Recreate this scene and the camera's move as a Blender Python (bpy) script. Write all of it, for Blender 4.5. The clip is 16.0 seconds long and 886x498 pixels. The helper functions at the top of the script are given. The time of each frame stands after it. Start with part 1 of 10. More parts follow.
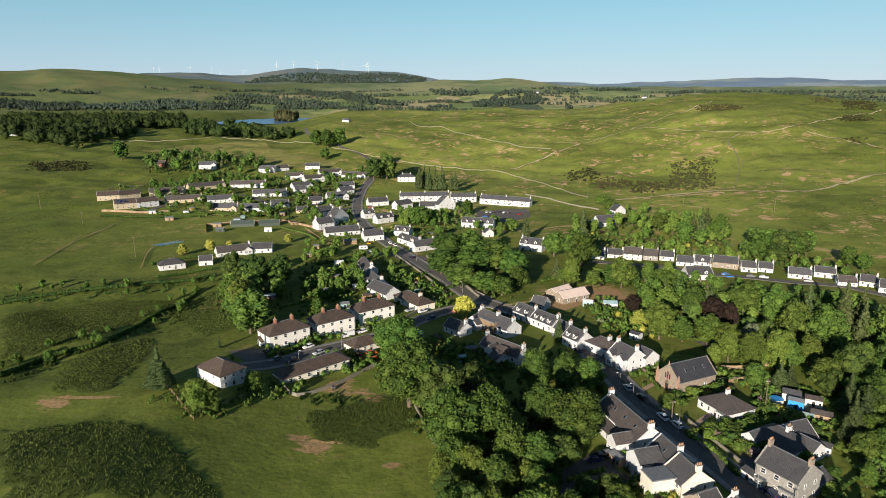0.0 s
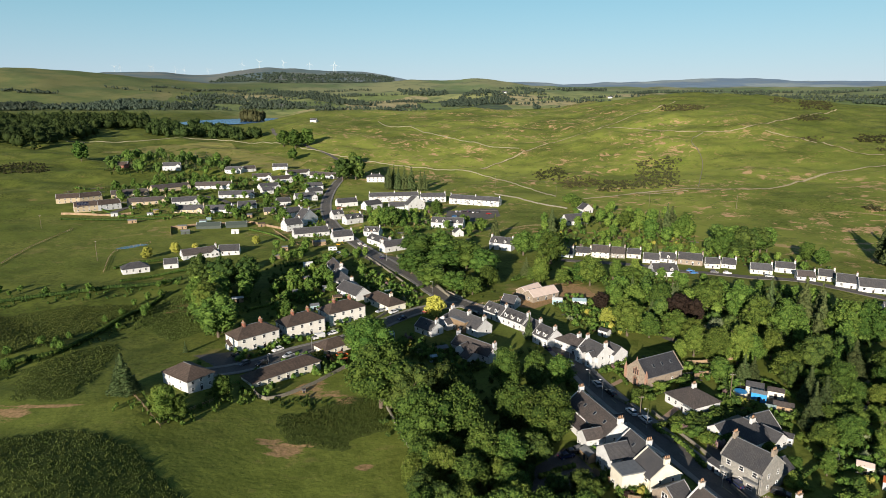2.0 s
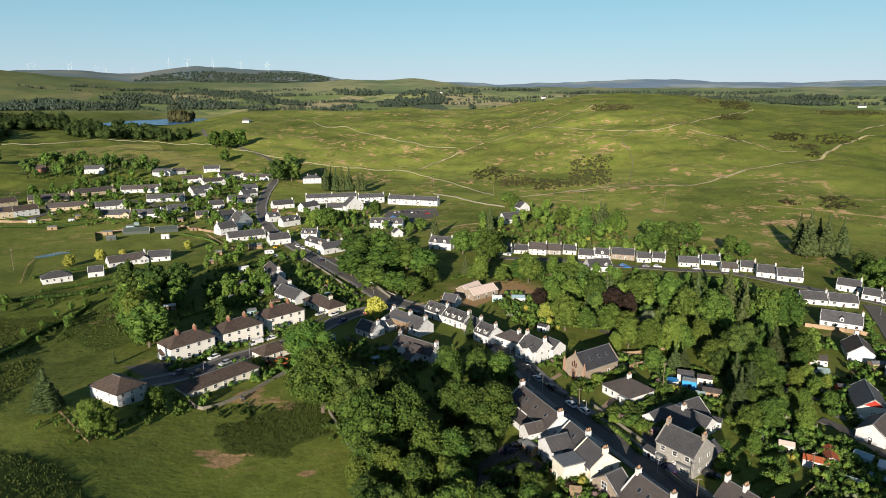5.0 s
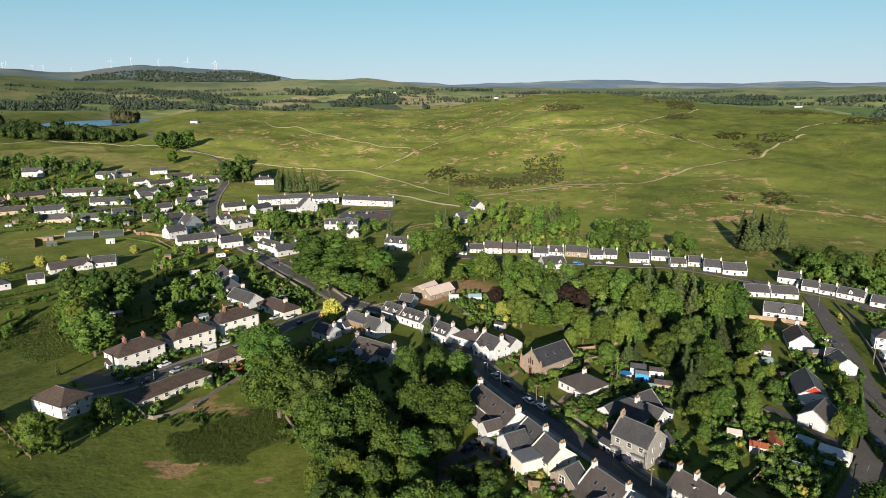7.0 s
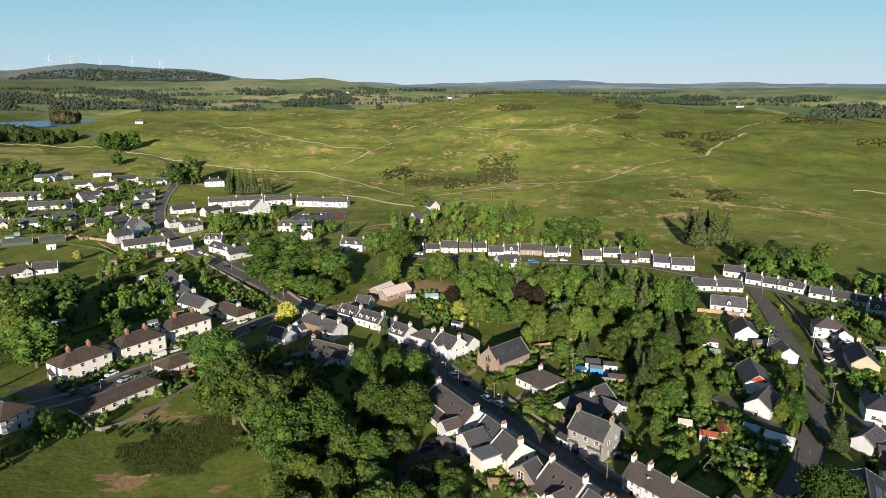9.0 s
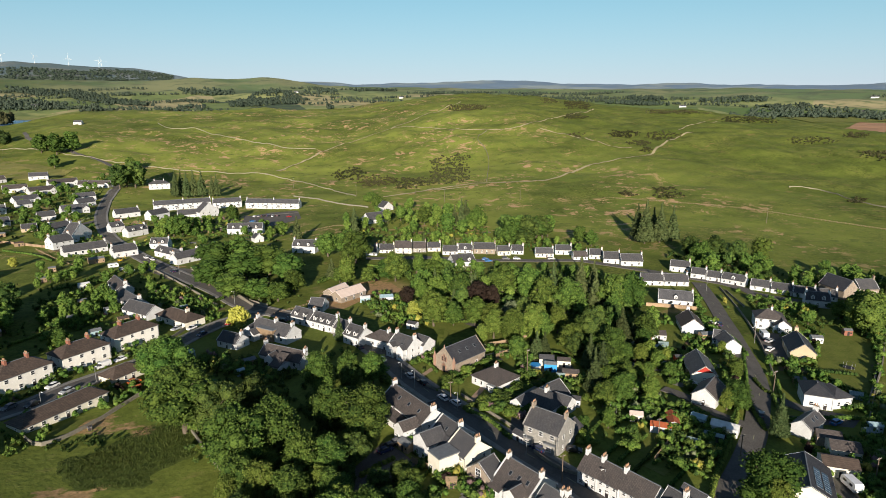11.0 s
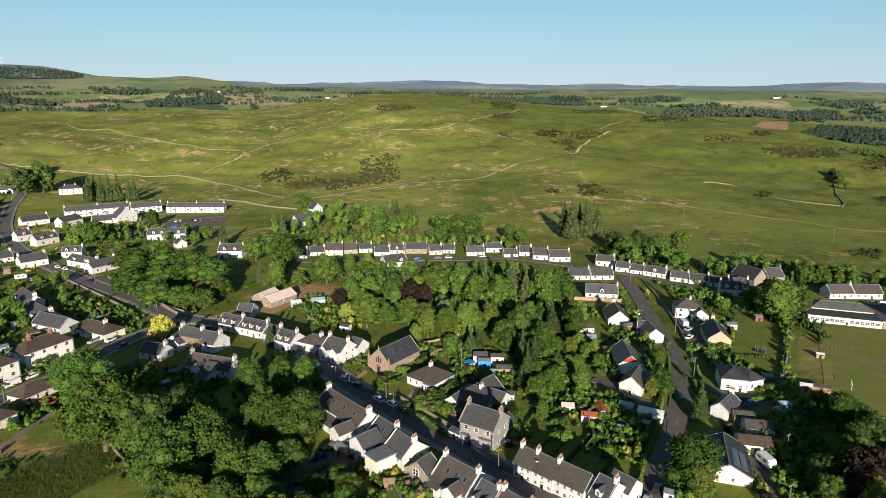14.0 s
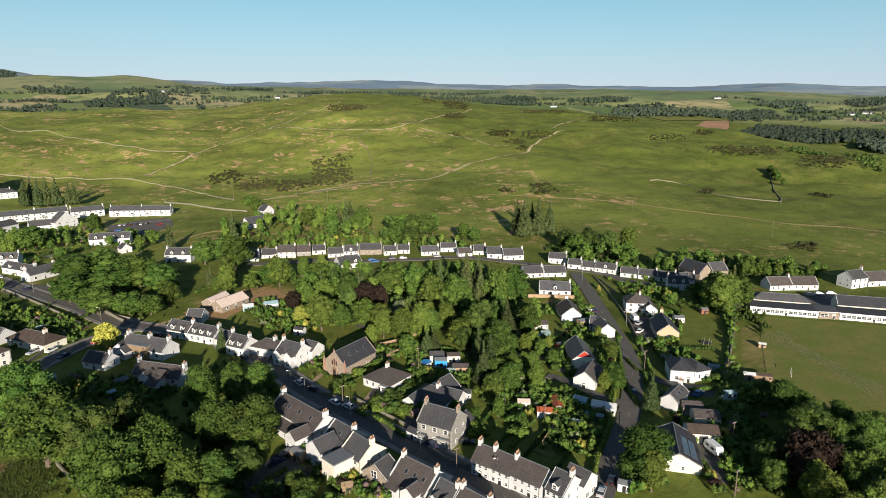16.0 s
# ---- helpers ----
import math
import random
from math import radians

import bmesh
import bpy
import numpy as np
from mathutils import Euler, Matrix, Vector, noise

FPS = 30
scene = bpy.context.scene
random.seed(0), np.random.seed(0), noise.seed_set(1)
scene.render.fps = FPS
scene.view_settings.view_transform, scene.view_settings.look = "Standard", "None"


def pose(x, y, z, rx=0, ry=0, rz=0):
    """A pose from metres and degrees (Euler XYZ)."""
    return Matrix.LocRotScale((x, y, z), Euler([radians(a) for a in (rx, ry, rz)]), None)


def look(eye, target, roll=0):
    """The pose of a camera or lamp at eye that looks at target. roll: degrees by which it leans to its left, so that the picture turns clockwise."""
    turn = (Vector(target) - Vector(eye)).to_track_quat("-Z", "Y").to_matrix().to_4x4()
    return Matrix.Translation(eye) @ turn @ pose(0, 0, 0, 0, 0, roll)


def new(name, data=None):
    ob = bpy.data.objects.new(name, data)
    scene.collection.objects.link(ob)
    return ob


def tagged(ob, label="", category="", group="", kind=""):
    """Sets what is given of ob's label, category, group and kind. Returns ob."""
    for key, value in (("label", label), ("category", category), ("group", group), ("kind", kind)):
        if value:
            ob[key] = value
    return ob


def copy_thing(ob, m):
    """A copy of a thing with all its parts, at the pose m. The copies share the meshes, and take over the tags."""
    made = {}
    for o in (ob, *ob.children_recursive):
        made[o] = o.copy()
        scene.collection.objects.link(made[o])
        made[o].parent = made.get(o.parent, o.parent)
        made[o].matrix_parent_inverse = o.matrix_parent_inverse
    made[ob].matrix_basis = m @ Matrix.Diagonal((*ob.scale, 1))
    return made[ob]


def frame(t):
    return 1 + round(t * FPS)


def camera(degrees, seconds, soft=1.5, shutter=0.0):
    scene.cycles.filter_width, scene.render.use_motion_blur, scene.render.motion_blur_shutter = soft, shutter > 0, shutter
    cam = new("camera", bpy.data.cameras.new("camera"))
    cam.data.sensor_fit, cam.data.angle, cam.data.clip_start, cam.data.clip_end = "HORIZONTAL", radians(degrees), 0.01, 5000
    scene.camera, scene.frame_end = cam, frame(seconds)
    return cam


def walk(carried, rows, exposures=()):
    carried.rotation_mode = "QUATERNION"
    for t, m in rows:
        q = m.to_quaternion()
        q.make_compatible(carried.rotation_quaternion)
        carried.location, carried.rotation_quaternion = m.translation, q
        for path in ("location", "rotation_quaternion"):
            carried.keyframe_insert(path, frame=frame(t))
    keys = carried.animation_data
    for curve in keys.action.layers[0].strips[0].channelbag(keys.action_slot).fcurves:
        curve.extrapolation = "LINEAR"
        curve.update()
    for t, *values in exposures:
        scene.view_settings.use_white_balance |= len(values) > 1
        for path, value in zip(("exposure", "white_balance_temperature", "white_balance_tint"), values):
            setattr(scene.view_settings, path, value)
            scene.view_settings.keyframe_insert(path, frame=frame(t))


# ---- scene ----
import collections

# A drone hangs over a village and turns slowly to its right.
HIGH = 88.0
cam = camera(71.36, 16.0, soft=0.5)
TURNS = [(0.0, 0.0), (0.5, 0.62), (1.0, 1.25), (1.5, 1.99), (2.0, 2.85), (2.5, 3.7), (3.0, 4.51), (3.5, 5.46), (4.0, 6.5), (6.5, 11.73), (7.0, 12.78), (7.5, 13.8), (8.0, 14.84), (8.5, 15.9), (9.0, 16.97),
         (11.5, 22.45), (12.0, 23.54), (12.5, 24.61), (13.0, 25.68), (13.5, 26.76), (14.0, 27.84), (14.5, 28.94), (15.0, 30.02), (15.5, 31.1), (16.0, 32.17)]
walk(cam, [(t, pose(0, 0, HIGH, 90 - 13.15, 0.0, -a)) for t, a in TURNS])

# ---- light: a low evening sun behind the camera, a clear sky ----
SUN_AZ, SUN_EL = 204.0, 14.5
world = bpy.data.worlds.new("evening_sky")
scene.world = world
world.use_nodes = True
wn = world.node_tree
sky = wn.nodes.new("ShaderNodeTexSky")
sky.sky_type, sky.sun_disc = "NISHITA", False
sky.sun_elevation, sky.sun_rotation = radians(SUN_EL), radians(SUN_AZ)
sky.altitude, sky.air_density, sky.dust_density, sky.ozone_density = 150, 1.0, 0.1, 2.0
veil = wn.nodes.new("ShaderNodeMix")
veil.data_type = "RGBA"
mist = wn.nodes.new("ShaderNodeValToRGB")
mist.color_ramp.elements[0].position, mist.color_ramp.elements[1].position = 0.02, 0.22
mist.color_ramp.elements[0].color, mist.color_ramp.elements[1].color = (0.53, 0.67, 0.88, 1), (0.15, 0.69, 0.84, 1)
bright = wn.nodes.new("ShaderNodeVectorMath")
bright.operation = "SCALE"
bright.inputs[3].default_value = 10.0
wn.links.new(mist.outputs[0], bright.inputs[0])
wn.links.new(bright.outputs[0], veil.inputs[7])
up, thin, height = wn.nodes.new("ShaderNodeTexCoord"), wn.nodes.new("ShaderNodeMapRange"), wn.nodes.new("ShaderNodeSeparateXYZ")
thin.inputs[1].default_value, thin.inputs[2].default_value, thin.inputs[3].default_value, thin.inputs[4].default_value = 0.0, 0.36, 0.8, 0.0
wn.links.new(up.outputs["Generated"], height.inputs[0])
wn.links.new(height.outputs[2], thin.inputs[0])
wn.links.new(height.outputs[2], mist.inputs[0])
wn.links.new(thin.outputs[0], veil.inputs[0])
wn.links.new(sky.outputs[0], veil.inputs[6])
wn.links.new(veil.outputs[2], wn.nodes["Background"].inputs[0])
wn.nodes["Background"].inputs[1].default_value = 0.060
sun = new("sun", bpy.data.lights.new("sun", "SUN"))
sun.data.energy, sun.data.angle, sun.data.color = 5.5, radians(0.55), (1.0, 0.885, 0.74)
_a, _e = radians(SUN_AZ), radians(SUN_EL)
sun.matrix_world = look((400 * math.sin(_a) * math.cos(_e), 400 * math.cos(_a) * math.cos(_e), 400 * math.sin(_e)), (0, 0, 0))
scene.view_settings.exposure = 0.7


# ---- materials ----
MATS = {}


def nodes_of(m):
    m.use_nodes = True
    return m.node_tree.nodes, m.node_tree.links, m.node_tree.nodes["Principled BSDF"]


def mat(name, a, b=None, c=None, size=1.0, rough=0.85, bump=0.0, metal=0.0, stretch=(1, 1, 1), vary=0.0, island=False, spec=0.3):
    """A surface of colour a with patches of b (about size metres) and fine specks of c; vary: how much repeats differ in brightness."""
    if name in MATS:
        return MATS[name]
    m = bpy.data.materials.new(name)
    n, l, p = nodes_of(m)
    p.inputs["Roughness"].default_value, p.inputs["Metallic"].default_value = rough, metal
    p.inputs["Specular IOR Level"].default_value = spec
    b = b or tuple(v * 0.72 for v in a)
    c = c or tuple(v * 0.85 for v in a)
    geo, mp = n.new("ShaderNodeTexCoord"), n.new("ShaderNodeMapping")
    mp.inputs["Scale"].default_value = stretch
    l.new(geo.outputs["Object"], mp.inputs[0])
    big, fine = n.new("ShaderNodeTexNoise"), n.new("ShaderNodeTexNoise")
    big.inputs["Scale"].default_value, big.inputs["Detail"].default_value = 1.0 / size, 4
    fine.inputs["Scale"].default_value, fine.inputs["Detail"].default_value = 7.0 / size, 3
    for t in (big, fine):
        l.new(mp.outputs[0], t.inputs[0])
    ramp = n.new("ShaderNodeValToRGB")
    ramp.color_ramp.elements[0].position, ramp.color_ramp.elements[1].position = 0.38, 0.66
    ramp.color_ramp.elements[0].color, ramp.color_ramp.elements[1].color = (*a, 1), (*b, 1)
    l.new(big.outputs[0], ramp.inputs[0])
    mix = n.new("ShaderNodeMix")
    mix.data_type = "RGBA"
    mix.inputs[7].default_value = (*c, 1)
    l.new(ramp.outputs[0], mix.inputs[6])
    clamp = n.new("ShaderNodeMapRange")
    clamp.inputs[1].default_value, clamp.inputs[2].default_value, clamp.inputs[4].default_value = 0.45, 0.7, 0.7
    l.new(fine.outputs[0], clamp.inputs[0])
    l.new(clamp.outputs[0], mix.inputs[0])
    out = mix.outputs[2]
    if vary:
        hsv, r = n.new("ShaderNodeHueSaturation"), n.new("ShaderNodeMapRange")
        src = n.new("ShaderNodeNewGeometry").outputs["Random Per Island"] if island else n.new("ShaderNodeObjectInfo").outputs["Random"]
        r.inputs[3].default_value, r.inputs[4].default_value = 1 - vary, 1 + vary
        l.new(src, r.inputs[0])
        l.new(r.outputs[0], hsv.inputs["Value"])
        l.new(out, hsv.inputs["Color"])
        out = hsv.outputs[0]
    l.new(out, p.inputs["Base Color"])
    if bump:
        bm = n.new("ShaderNodeBump")
        bm.inputs["Strength"].default_value, bm.inputs["Distance"].default_value = 0.6, bump
        l.new(fine.outputs[0], bm.inputs["Height"])
        l.new(bm.outputs[0], p.inputs["Normal"])
    MATS[name] = m
    return m


def coursed(name, a, b, course=0.28, rough=0.7, vary=0.12, spec=0.3):
    """Slates or tiles: level courses up the slope, pieces of uneven tone, lichen patches."""
    m = mat(name, a, b, tuple(v * 1.25 for v in a), size=2.5, rough=rough, vary=vary, spec=spec)
    n, l, p = m.node_tree.nodes, m.node_tree.links, m.node_tree.nodes["Principled BSDF"]
    tex, co = n.new("ShaderNodeTexBrick"), n.new("ShaderNodeTexCoord")
    mp, cmb, sep = n.new("ShaderNodeMapping"), n.new("ShaderNodeCombineXYZ"), n.new("ShaderNodeSeparateXYZ")
    add = n.new("ShaderNodeMath")
    l.new(co.outputs["Object"], sep.inputs[0])
    l.new(sep.outputs[0], add.inputs[0])
    l.new(sep.outputs[1], add.inputs[1])
    l.new(add.outputs[0], cmb.inputs[0])
    l.new(sep.outputs[2], cmb.inputs[1])
    l.new(cmb.outputs[0], tex.inputs[0])
    tex.inputs["Scale"].default_value = 1.0
    tex.inputs["Brick Width"].default_value, tex.inputs["Row Height"].default_value = course * 1.2, course * 0.6
    tex.inputs["Mortar Size"].default_value = 0.02
    tex.inputs["Color1"].default_value, tex.inputs["Color2"].default_value, tex.inputs["Mortar"].default_value = (1, 1, 1, 1), (0.66, 0.66, 0.7, 1), (0.45, 0.45, 0.45, 1)
    src = p.inputs["Base Color"].links[0].from_socket
    mul = n.new("ShaderNodeMix")
    mul.data_type, mul.blend_type = "RGBA", "MULTIPLY"
    mul.inputs[0].default_value = 1.0
    l.new(src, mul.inputs[6])
    l.new(tex.outputs[0], mul.inputs[7])
    l.new(mul.outputs[2], p.inputs["Base Color"])
    return m


def leafy(name, a, b, vary=0.30, light=0.12, grain=0.55):
    """Leaves: every bough and spray its own tone, mottled at about grain metres, some light through them."""
    m = bpy.data.materials.new(name)
    n, l, p = nodes_of(m)
    p.inputs["Roughness"].default_value, p.inputs["Specular IOR Level"].default_value = 0.7, 0.08
    geo, ob = n.new("ShaderNodeNewGeometry"), n.new("ShaderNodeObjectInfo")
    mix, hsv, add = n.new("ShaderNodeMix"), n.new("ShaderNodeHueSaturation"), n.new("ShaderNodeMapRange")
    mix.data_type = "RGBA"
    mix.inputs[6].default_value, mix.inputs[7].default_value = (*a, 1), (*b, 1)
    grit, clamp, both = n.new("ShaderNodeTexNoise"), n.new("ShaderNodeMapRange"), n.new("ShaderNodeMath")
    grit.inputs["Scale"].default_value, grit.inputs["Detail"].default_value, grit.inputs["Roughness"].default_value = 1 / grain, 4, 0.7
    l.new(geo.outputs["Position"], grit.inputs[0])
    clamp.inputs[1].default_value, clamp.inputs[2].default_value, clamp.inputs[3].default_value, clamp.inputs[4].default_value = 0.36, 0.66, -0.35, 0.65
    l.new(grit.outputs[0], clamp.inputs[0])
    both.operation, both.use_clamp = "MULTIPLY_ADD", True
    l.new(geo.outputs["Random Per Island"], both.inputs[0])
    both.inputs[1].default_value = 0.7
    l.new(clamp.outputs[0], both.inputs[2])
    l.new(both.outputs[0], mix.inputs[0])
    add.inputs[3].default_value, add.inputs[4].default_value = 1 - vary, 1 + vary
    l.new(ob.outputs["Random"], add.inputs[0])
    tint, wn_ = n.new("ShaderNodeMapRange"), n.new("ShaderNodeTexWhiteNoise")
    wn_.noise_dimensions = "1D"
    l.new(ob.outputs["Random"], wn_.inputs["W"])
    l.new(wn_.outputs["Value"], tint.inputs[0])
    tint.inputs[3].default_value, tint.inputs[4].default_value = 0.478, 0.515
    l.new(tint.outputs[0], hsv.inputs["Hue"])
    l.new(add.outputs[0], hsv.inputs["Value"])
    l.new(mix.outputs[2], hsv.inputs["Color"])
    l.new(hsv.outputs[0], p.inputs["Base Color"])
    bump = n.new("ShaderNodeBump")
    bump.inputs["Strength"].default_value, bump.inputs["Distance"].default_value = 0.9, grain * 0.9
    l.new(grit.outputs[0], bump.inputs["Height"])
    l.new(bump.outputs[0], p.inputs["Normal"])
    tr, sh = n.new("ShaderNodeBsdfTranslucent"), n.new("ShaderNodeMixShader")
    l.new(hsv.outputs[0], tr.inputs[0])
    sh.inputs[0].default_value = light
    l.new(p.outputs[0], sh.inputs[1])
    l.new(tr.outputs[0], sh.inputs[2])
    l.new(sh.outputs[0], n["Material Output"].inputs[0])
    MATS[name] = m
    return m


WHITE = mat("white_harling", (0.555, 0.565, 0.575), (0.475, 0.48, 0.48), (0.41, 0.41, 0.40), size=2.0, rough=0.9, bump=0.02, vary=0.05)
CREAM = mat("cream_render", (0.63, 0.60, 0.51), (0.56, 0.53, 0.44), size=2.0, rough=0.9, bump=0.02, vary=0.05)
FLATWALL = mat("pale_cream_render", (0.74, 0.72, 0.67), (0.67, 0.645, 0.59), size=2.0, rough=0.9, bump=0.02, vary=0.05)
BEIGE = mat("beige_render", (0.448, 0.368, 0.248), (0.400, 0.328, 0.224), size=2.0, rough=0.9, bump=0.02, vary=0.08)
GREY = mat("grey_whinstone", (0.26, 0.25, 0.23), (0.17, 0.17, 0.16), (0.36, 0.33, 0.29), size=0.6, rough=0.9, bump=0.05)
STONE = mat("brown_rubble_stone", (0.25, 0.205, 0.16), (0.155, 0.13, 0.105), (0.38, 0.31, 0.24), size=0.6, rough=0.9, bump=0.05)
BRICK = mat("red_brick", (0.25, 0.105, 0.07), (0.20, 0.085, 0.06), size=0.5, rough=0.9, bump=0.02)
GREENTIN = mat("green_sheeting", (0.05, 0.066, 0.056), (0.07, 0.085, 0.075), size=1.5, rough=0.5, stretch=(6, 6, 1))
SANDSTONE = mat("red_sandstone", (0.33, 0.20, 0.145), (0.24, 0.155, 0.115), size=0.5, rough=0.9)
SLATE = coursed("slate", (0.070, 0.070, 0.075), (0.095, 0.091, 0.090))
SLATE2 = coursed("pale_slate", (0.105, 0.105, 0.110), (0.075, 0.075, 0.082))
SLATE3 = coursed("blue_slate", (0.042, 0.044, 0.052), (0.060, 0.060, 0.066))
BROWN = coursed("brown_tiles", (0.095, 0.070, 0.055), (0.070, 0.054, 0.044), course=0.4)
BROWNSLATE = coursed("brown_slate", (0.102, 0.086, 0.078), (0.073, 0.065, 0.062))
REDTIN = mat("rusty_red_sheet", (0.38, 0.10, 0.04), (0.26, 0.07, 0.03), size=1.2, rough=0.6, stretch=(5, 1, 1))
PALEROOF = mat("pale_underlay", (0.62, 0.50, 0.44), (0.55, 0.44, 0.38), size=1.5, rough=0.7)
LEAD = mat("lead_grey", (0.16, 0.17, 0.18), size=0.8, rough=0.5)
POTS = mat("buff_chimney_pot", (0.34, 0.20, 0.12), (0.27, 0.165, 0.10), size=0.3)
FRAME = mat("white_window_frame", (0.78, 0.78, 0.77), size=0.5, rough=0.5)
DARKPAINT = mat("dark_paint", (0.035, 0.03, 0.03), size=0.5, rough=0.4)
REDPAINT = mat("red_paint", (0.35, 0.03, 0.02), (0.28, 0.03, 0.02), size=0.5, rough=0.4)
BLUEPAINT = mat("blue_paint", (0.03, 0.16, 0.45), (0.03, 0.13, 0.38), size=0.5, rough=0.4)
TIMBER = mat("weathered_timber", (0.30, 0.21, 0.13), (0.22, 0.16, 0.10), size=0.5, rough=0.8, stretch=(1, 1, 6), vary=0.25)
POLE = mat("creosoted_pole", (0.16, 0.12, 0.09), (0.11, 0.085, 0.065), size=0.4, rough=0.9)
STEEL = mat("galvanised_steel", (0.42, 0.43, 0.44), size=0.4, rough=0.45, metal=0.7)
ASPHALT = mat("asphalt", (0.102, 0.094, 0.086), (0.080, 0.073, 0.066), (0.136, 0.124, 0.110), size=3.0, rough=0.9)
PAVING = mat("pavement", (0.21, 0.20, 0.18), (0.16, 0.15, 0.14), (0.26, 0.25, 0.23), size=2.0, rough=0.9)
DRYSTONE = mat("dry_stone", (0.20, 0.18, 0.14), (0.14, 0.128, 0.10), (0.28, 0.26, 0.21), size=0.7, rough=0.95, bump=0.08)
BARK = mat("bark", (0.12, 0.095, 0.07), (0.075, 0.06, 0.045), size=0.5, rough=0.95, stretch=(1, 1, 0.3))
GLASS = bpy.data.materials.new("window_glass")
_n, _l, _p = nodes_of(GLASS)
_p.inputs["Base Color"].default_value, _p.inputs["Roughness"].default_value, _p.inputs["Specular IOR Level"].default_value = (0.02, 0.024, 0.03, 1), 0.06, 0.7
SOLARM = bpy.data.materials.new("solar_panel")
_n, _l, _p = nodes_of(SOLARM)
_p.inputs["Base Color"].default_value, _p.inputs["Roughness"].default_value = (0.015, 0.022, 0.05, 1), 0.15
OAK = leafy("broad_leaves", (0.026, 0.059, 0.012), (0.115, 0.176, 0.034))
LIME = leafy("light_leaves", (0.052, 0.095, 0.016), (0.162, 0.218, 0.044))
DARKLEAF = leafy("dark_leaves", (0.024, 0.050, 0.014), (0.095, 0.143, 0.030))
NEEDLE = leafy("conifer_needles", (0.039, 0.063, 0.023), (0.086, 0.109, 0.040), light=0.1)
COPPER = leafy("copper_leaves", (0.016, 0.012, 0.010), (0.036, 0.022, 0.016))
SILVER = leafy("silver_leaves", (0.12, 0.16, 0.08), (0.22, 0.26, 0.15))
YELLOW = leafy("golden_leaves", (0.30, 0.32, 0.05), (0.44, 0.44, 0.10))
GORSE = leafy("gorse_leaves", (0.032, 0.037, 0.015), (0.078, 0.074, 0.032), grain=0.9)
BLOSSOM = leafy("blossom", (0.181, 0.111, 0.114), (0.233, 0.178, 0.155))


def ground_material():
    """Pasture: grass tones at three scales, drier and browner on the moor's knolls, fields in the distance, haze blue
    on the rim.
    """
    m = bpy.data.materials.new("pasture")
    n, l, p = nodes_of(m)
    p.inputs["Roughness"].default_value, p.inputs["Specular IOR Level"].default_value = 0.95, 0.1
    pos = n.new("ShaderNodeNewGeometry").outputs["Position"]

    def tex(size, detail=4, rough=0.55, distort=0.0):
        t = n.new("ShaderNodeTexNoise")
        t.inputs["Scale"].default_value, t.inputs["Detail"].default_value, t.inputs["Roughness"].default_value, t.inputs["Distortion"].default_value = 1 / size, detail, rough, distort
        l.new(pos, t.inputs[0])
        return t.outputs[0]

    def span(src, a, b, lo=0.0, hi=1.0):
        r = n.new("ShaderNodeMapRange")
        r.interpolation_type = "SMOOTHSTEP"
        for k, v in zip((1, 2, 3, 4), (a, b, lo, hi)):
            r.inputs[k].default_value = v
        l.new(src, r.inputs[0])
        return r.outputs[0]

    def mixed(fac, a, b):
        x = n.new("ShaderNodeMix")
        x.data_type = "RGBA"
        l.new(fac, x.inputs[0])
        for k, v in ((6, a), (7, b)):
            if isinstance(v, tuple):
                x.inputs[k].default_value = (*v, 1)
            else:
                l.new(v, x.inputs[k])
        return x.outputs[2]

    def times(a, b):
        x = n.new("ShaderNodeMath")
        x.operation = "MULTIPLY"
        l.new(a, x.inputs[0])
        l.new(b, x.inputs[1])
        return x.outputs[0]

    length = n.new("ShaderNodeVectorMath")
    length.operation = "LENGTH"
    l.new(pos, length.inputs[0])
    far = length.outputs["Value"]
    col = mixed(span(tex(60, 5), 0.35, 0.65), (0.106, 0.138, 0.023), (0.156, 0.176, 0.036))
    col = mixed(span(tex(17, 5), 0.42, 0.70), col, (0.078, 0.102, 0.018))
    col = mixed(span(tex(24, 6, 0.65, 1.0), 0.60, 0.70), col, (0.220, 0.176, 0.062))
    col = mixed(times(span(tex(2.2, 5, 0.7), 0.42, 0.66), span(tex(28, 3), 0.32, 0.62)), col, (0.050, 0.065, 0.013))
    axes = n.new("ShaderNodeSeparateXYZ")
    l.new(pos, axes.inputs[0])
    moor = times(times(span(far, 340, 480), span(far, 2100, 1700)), times(span(axes.outputs[0], -330, 20), span(axes.outputs[0], 560, 330, 0.1, 1.0)))
    col = mixed(times(moor, span(tex(130, 5, 0.6), 0.38, 0.60)), col, (0.205, 0.236, 0.046))
    col = mixed(times(moor, span(tex(44, 6, 0.65), 0.52, 0.62)), col, (0.130, 0.166, 0.030))
    col = mixed(times(moor, span(tex(14, 8, 0.8), 0.55, 0.60)), col, (0.100, 0.128, 0.027))
    col = mixed(times(moor, span(tex(5, 6, 0.8), 0.56, 0.62)), col, (0.205, 0.195, 0.060))
    col = mixed(times(times(moor, span(tex(12, 8, 0.74, 0.5), 0.535, 0.585)), span(tex(75, 4), 0.45, 0.56)), col, (0.44, 0.29, 0.155))
    v = n.new("ShaderNodeTexVoronoi")
    v.inputs["Scale"].default_value = 1 / 230
    l.new(pos, v.inputs[0])
    sep = n.new("ShaderNodeSeparateColor")
    l.new(v.outputs["Color"], sep.inputs[0])
    field = mixed(sep.outputs[0], (0.105, 0.165, 0.050), (0.270, 0.285, 0.120))
    field = mixed(span(sep.outputs[1], 0.80, 0.82), field, (0.36, 0.31, 0.17))
    field = mixed(span(sep.outputs[2], 0.90, 0.92), field, (0.065, 0.090, 0.058))
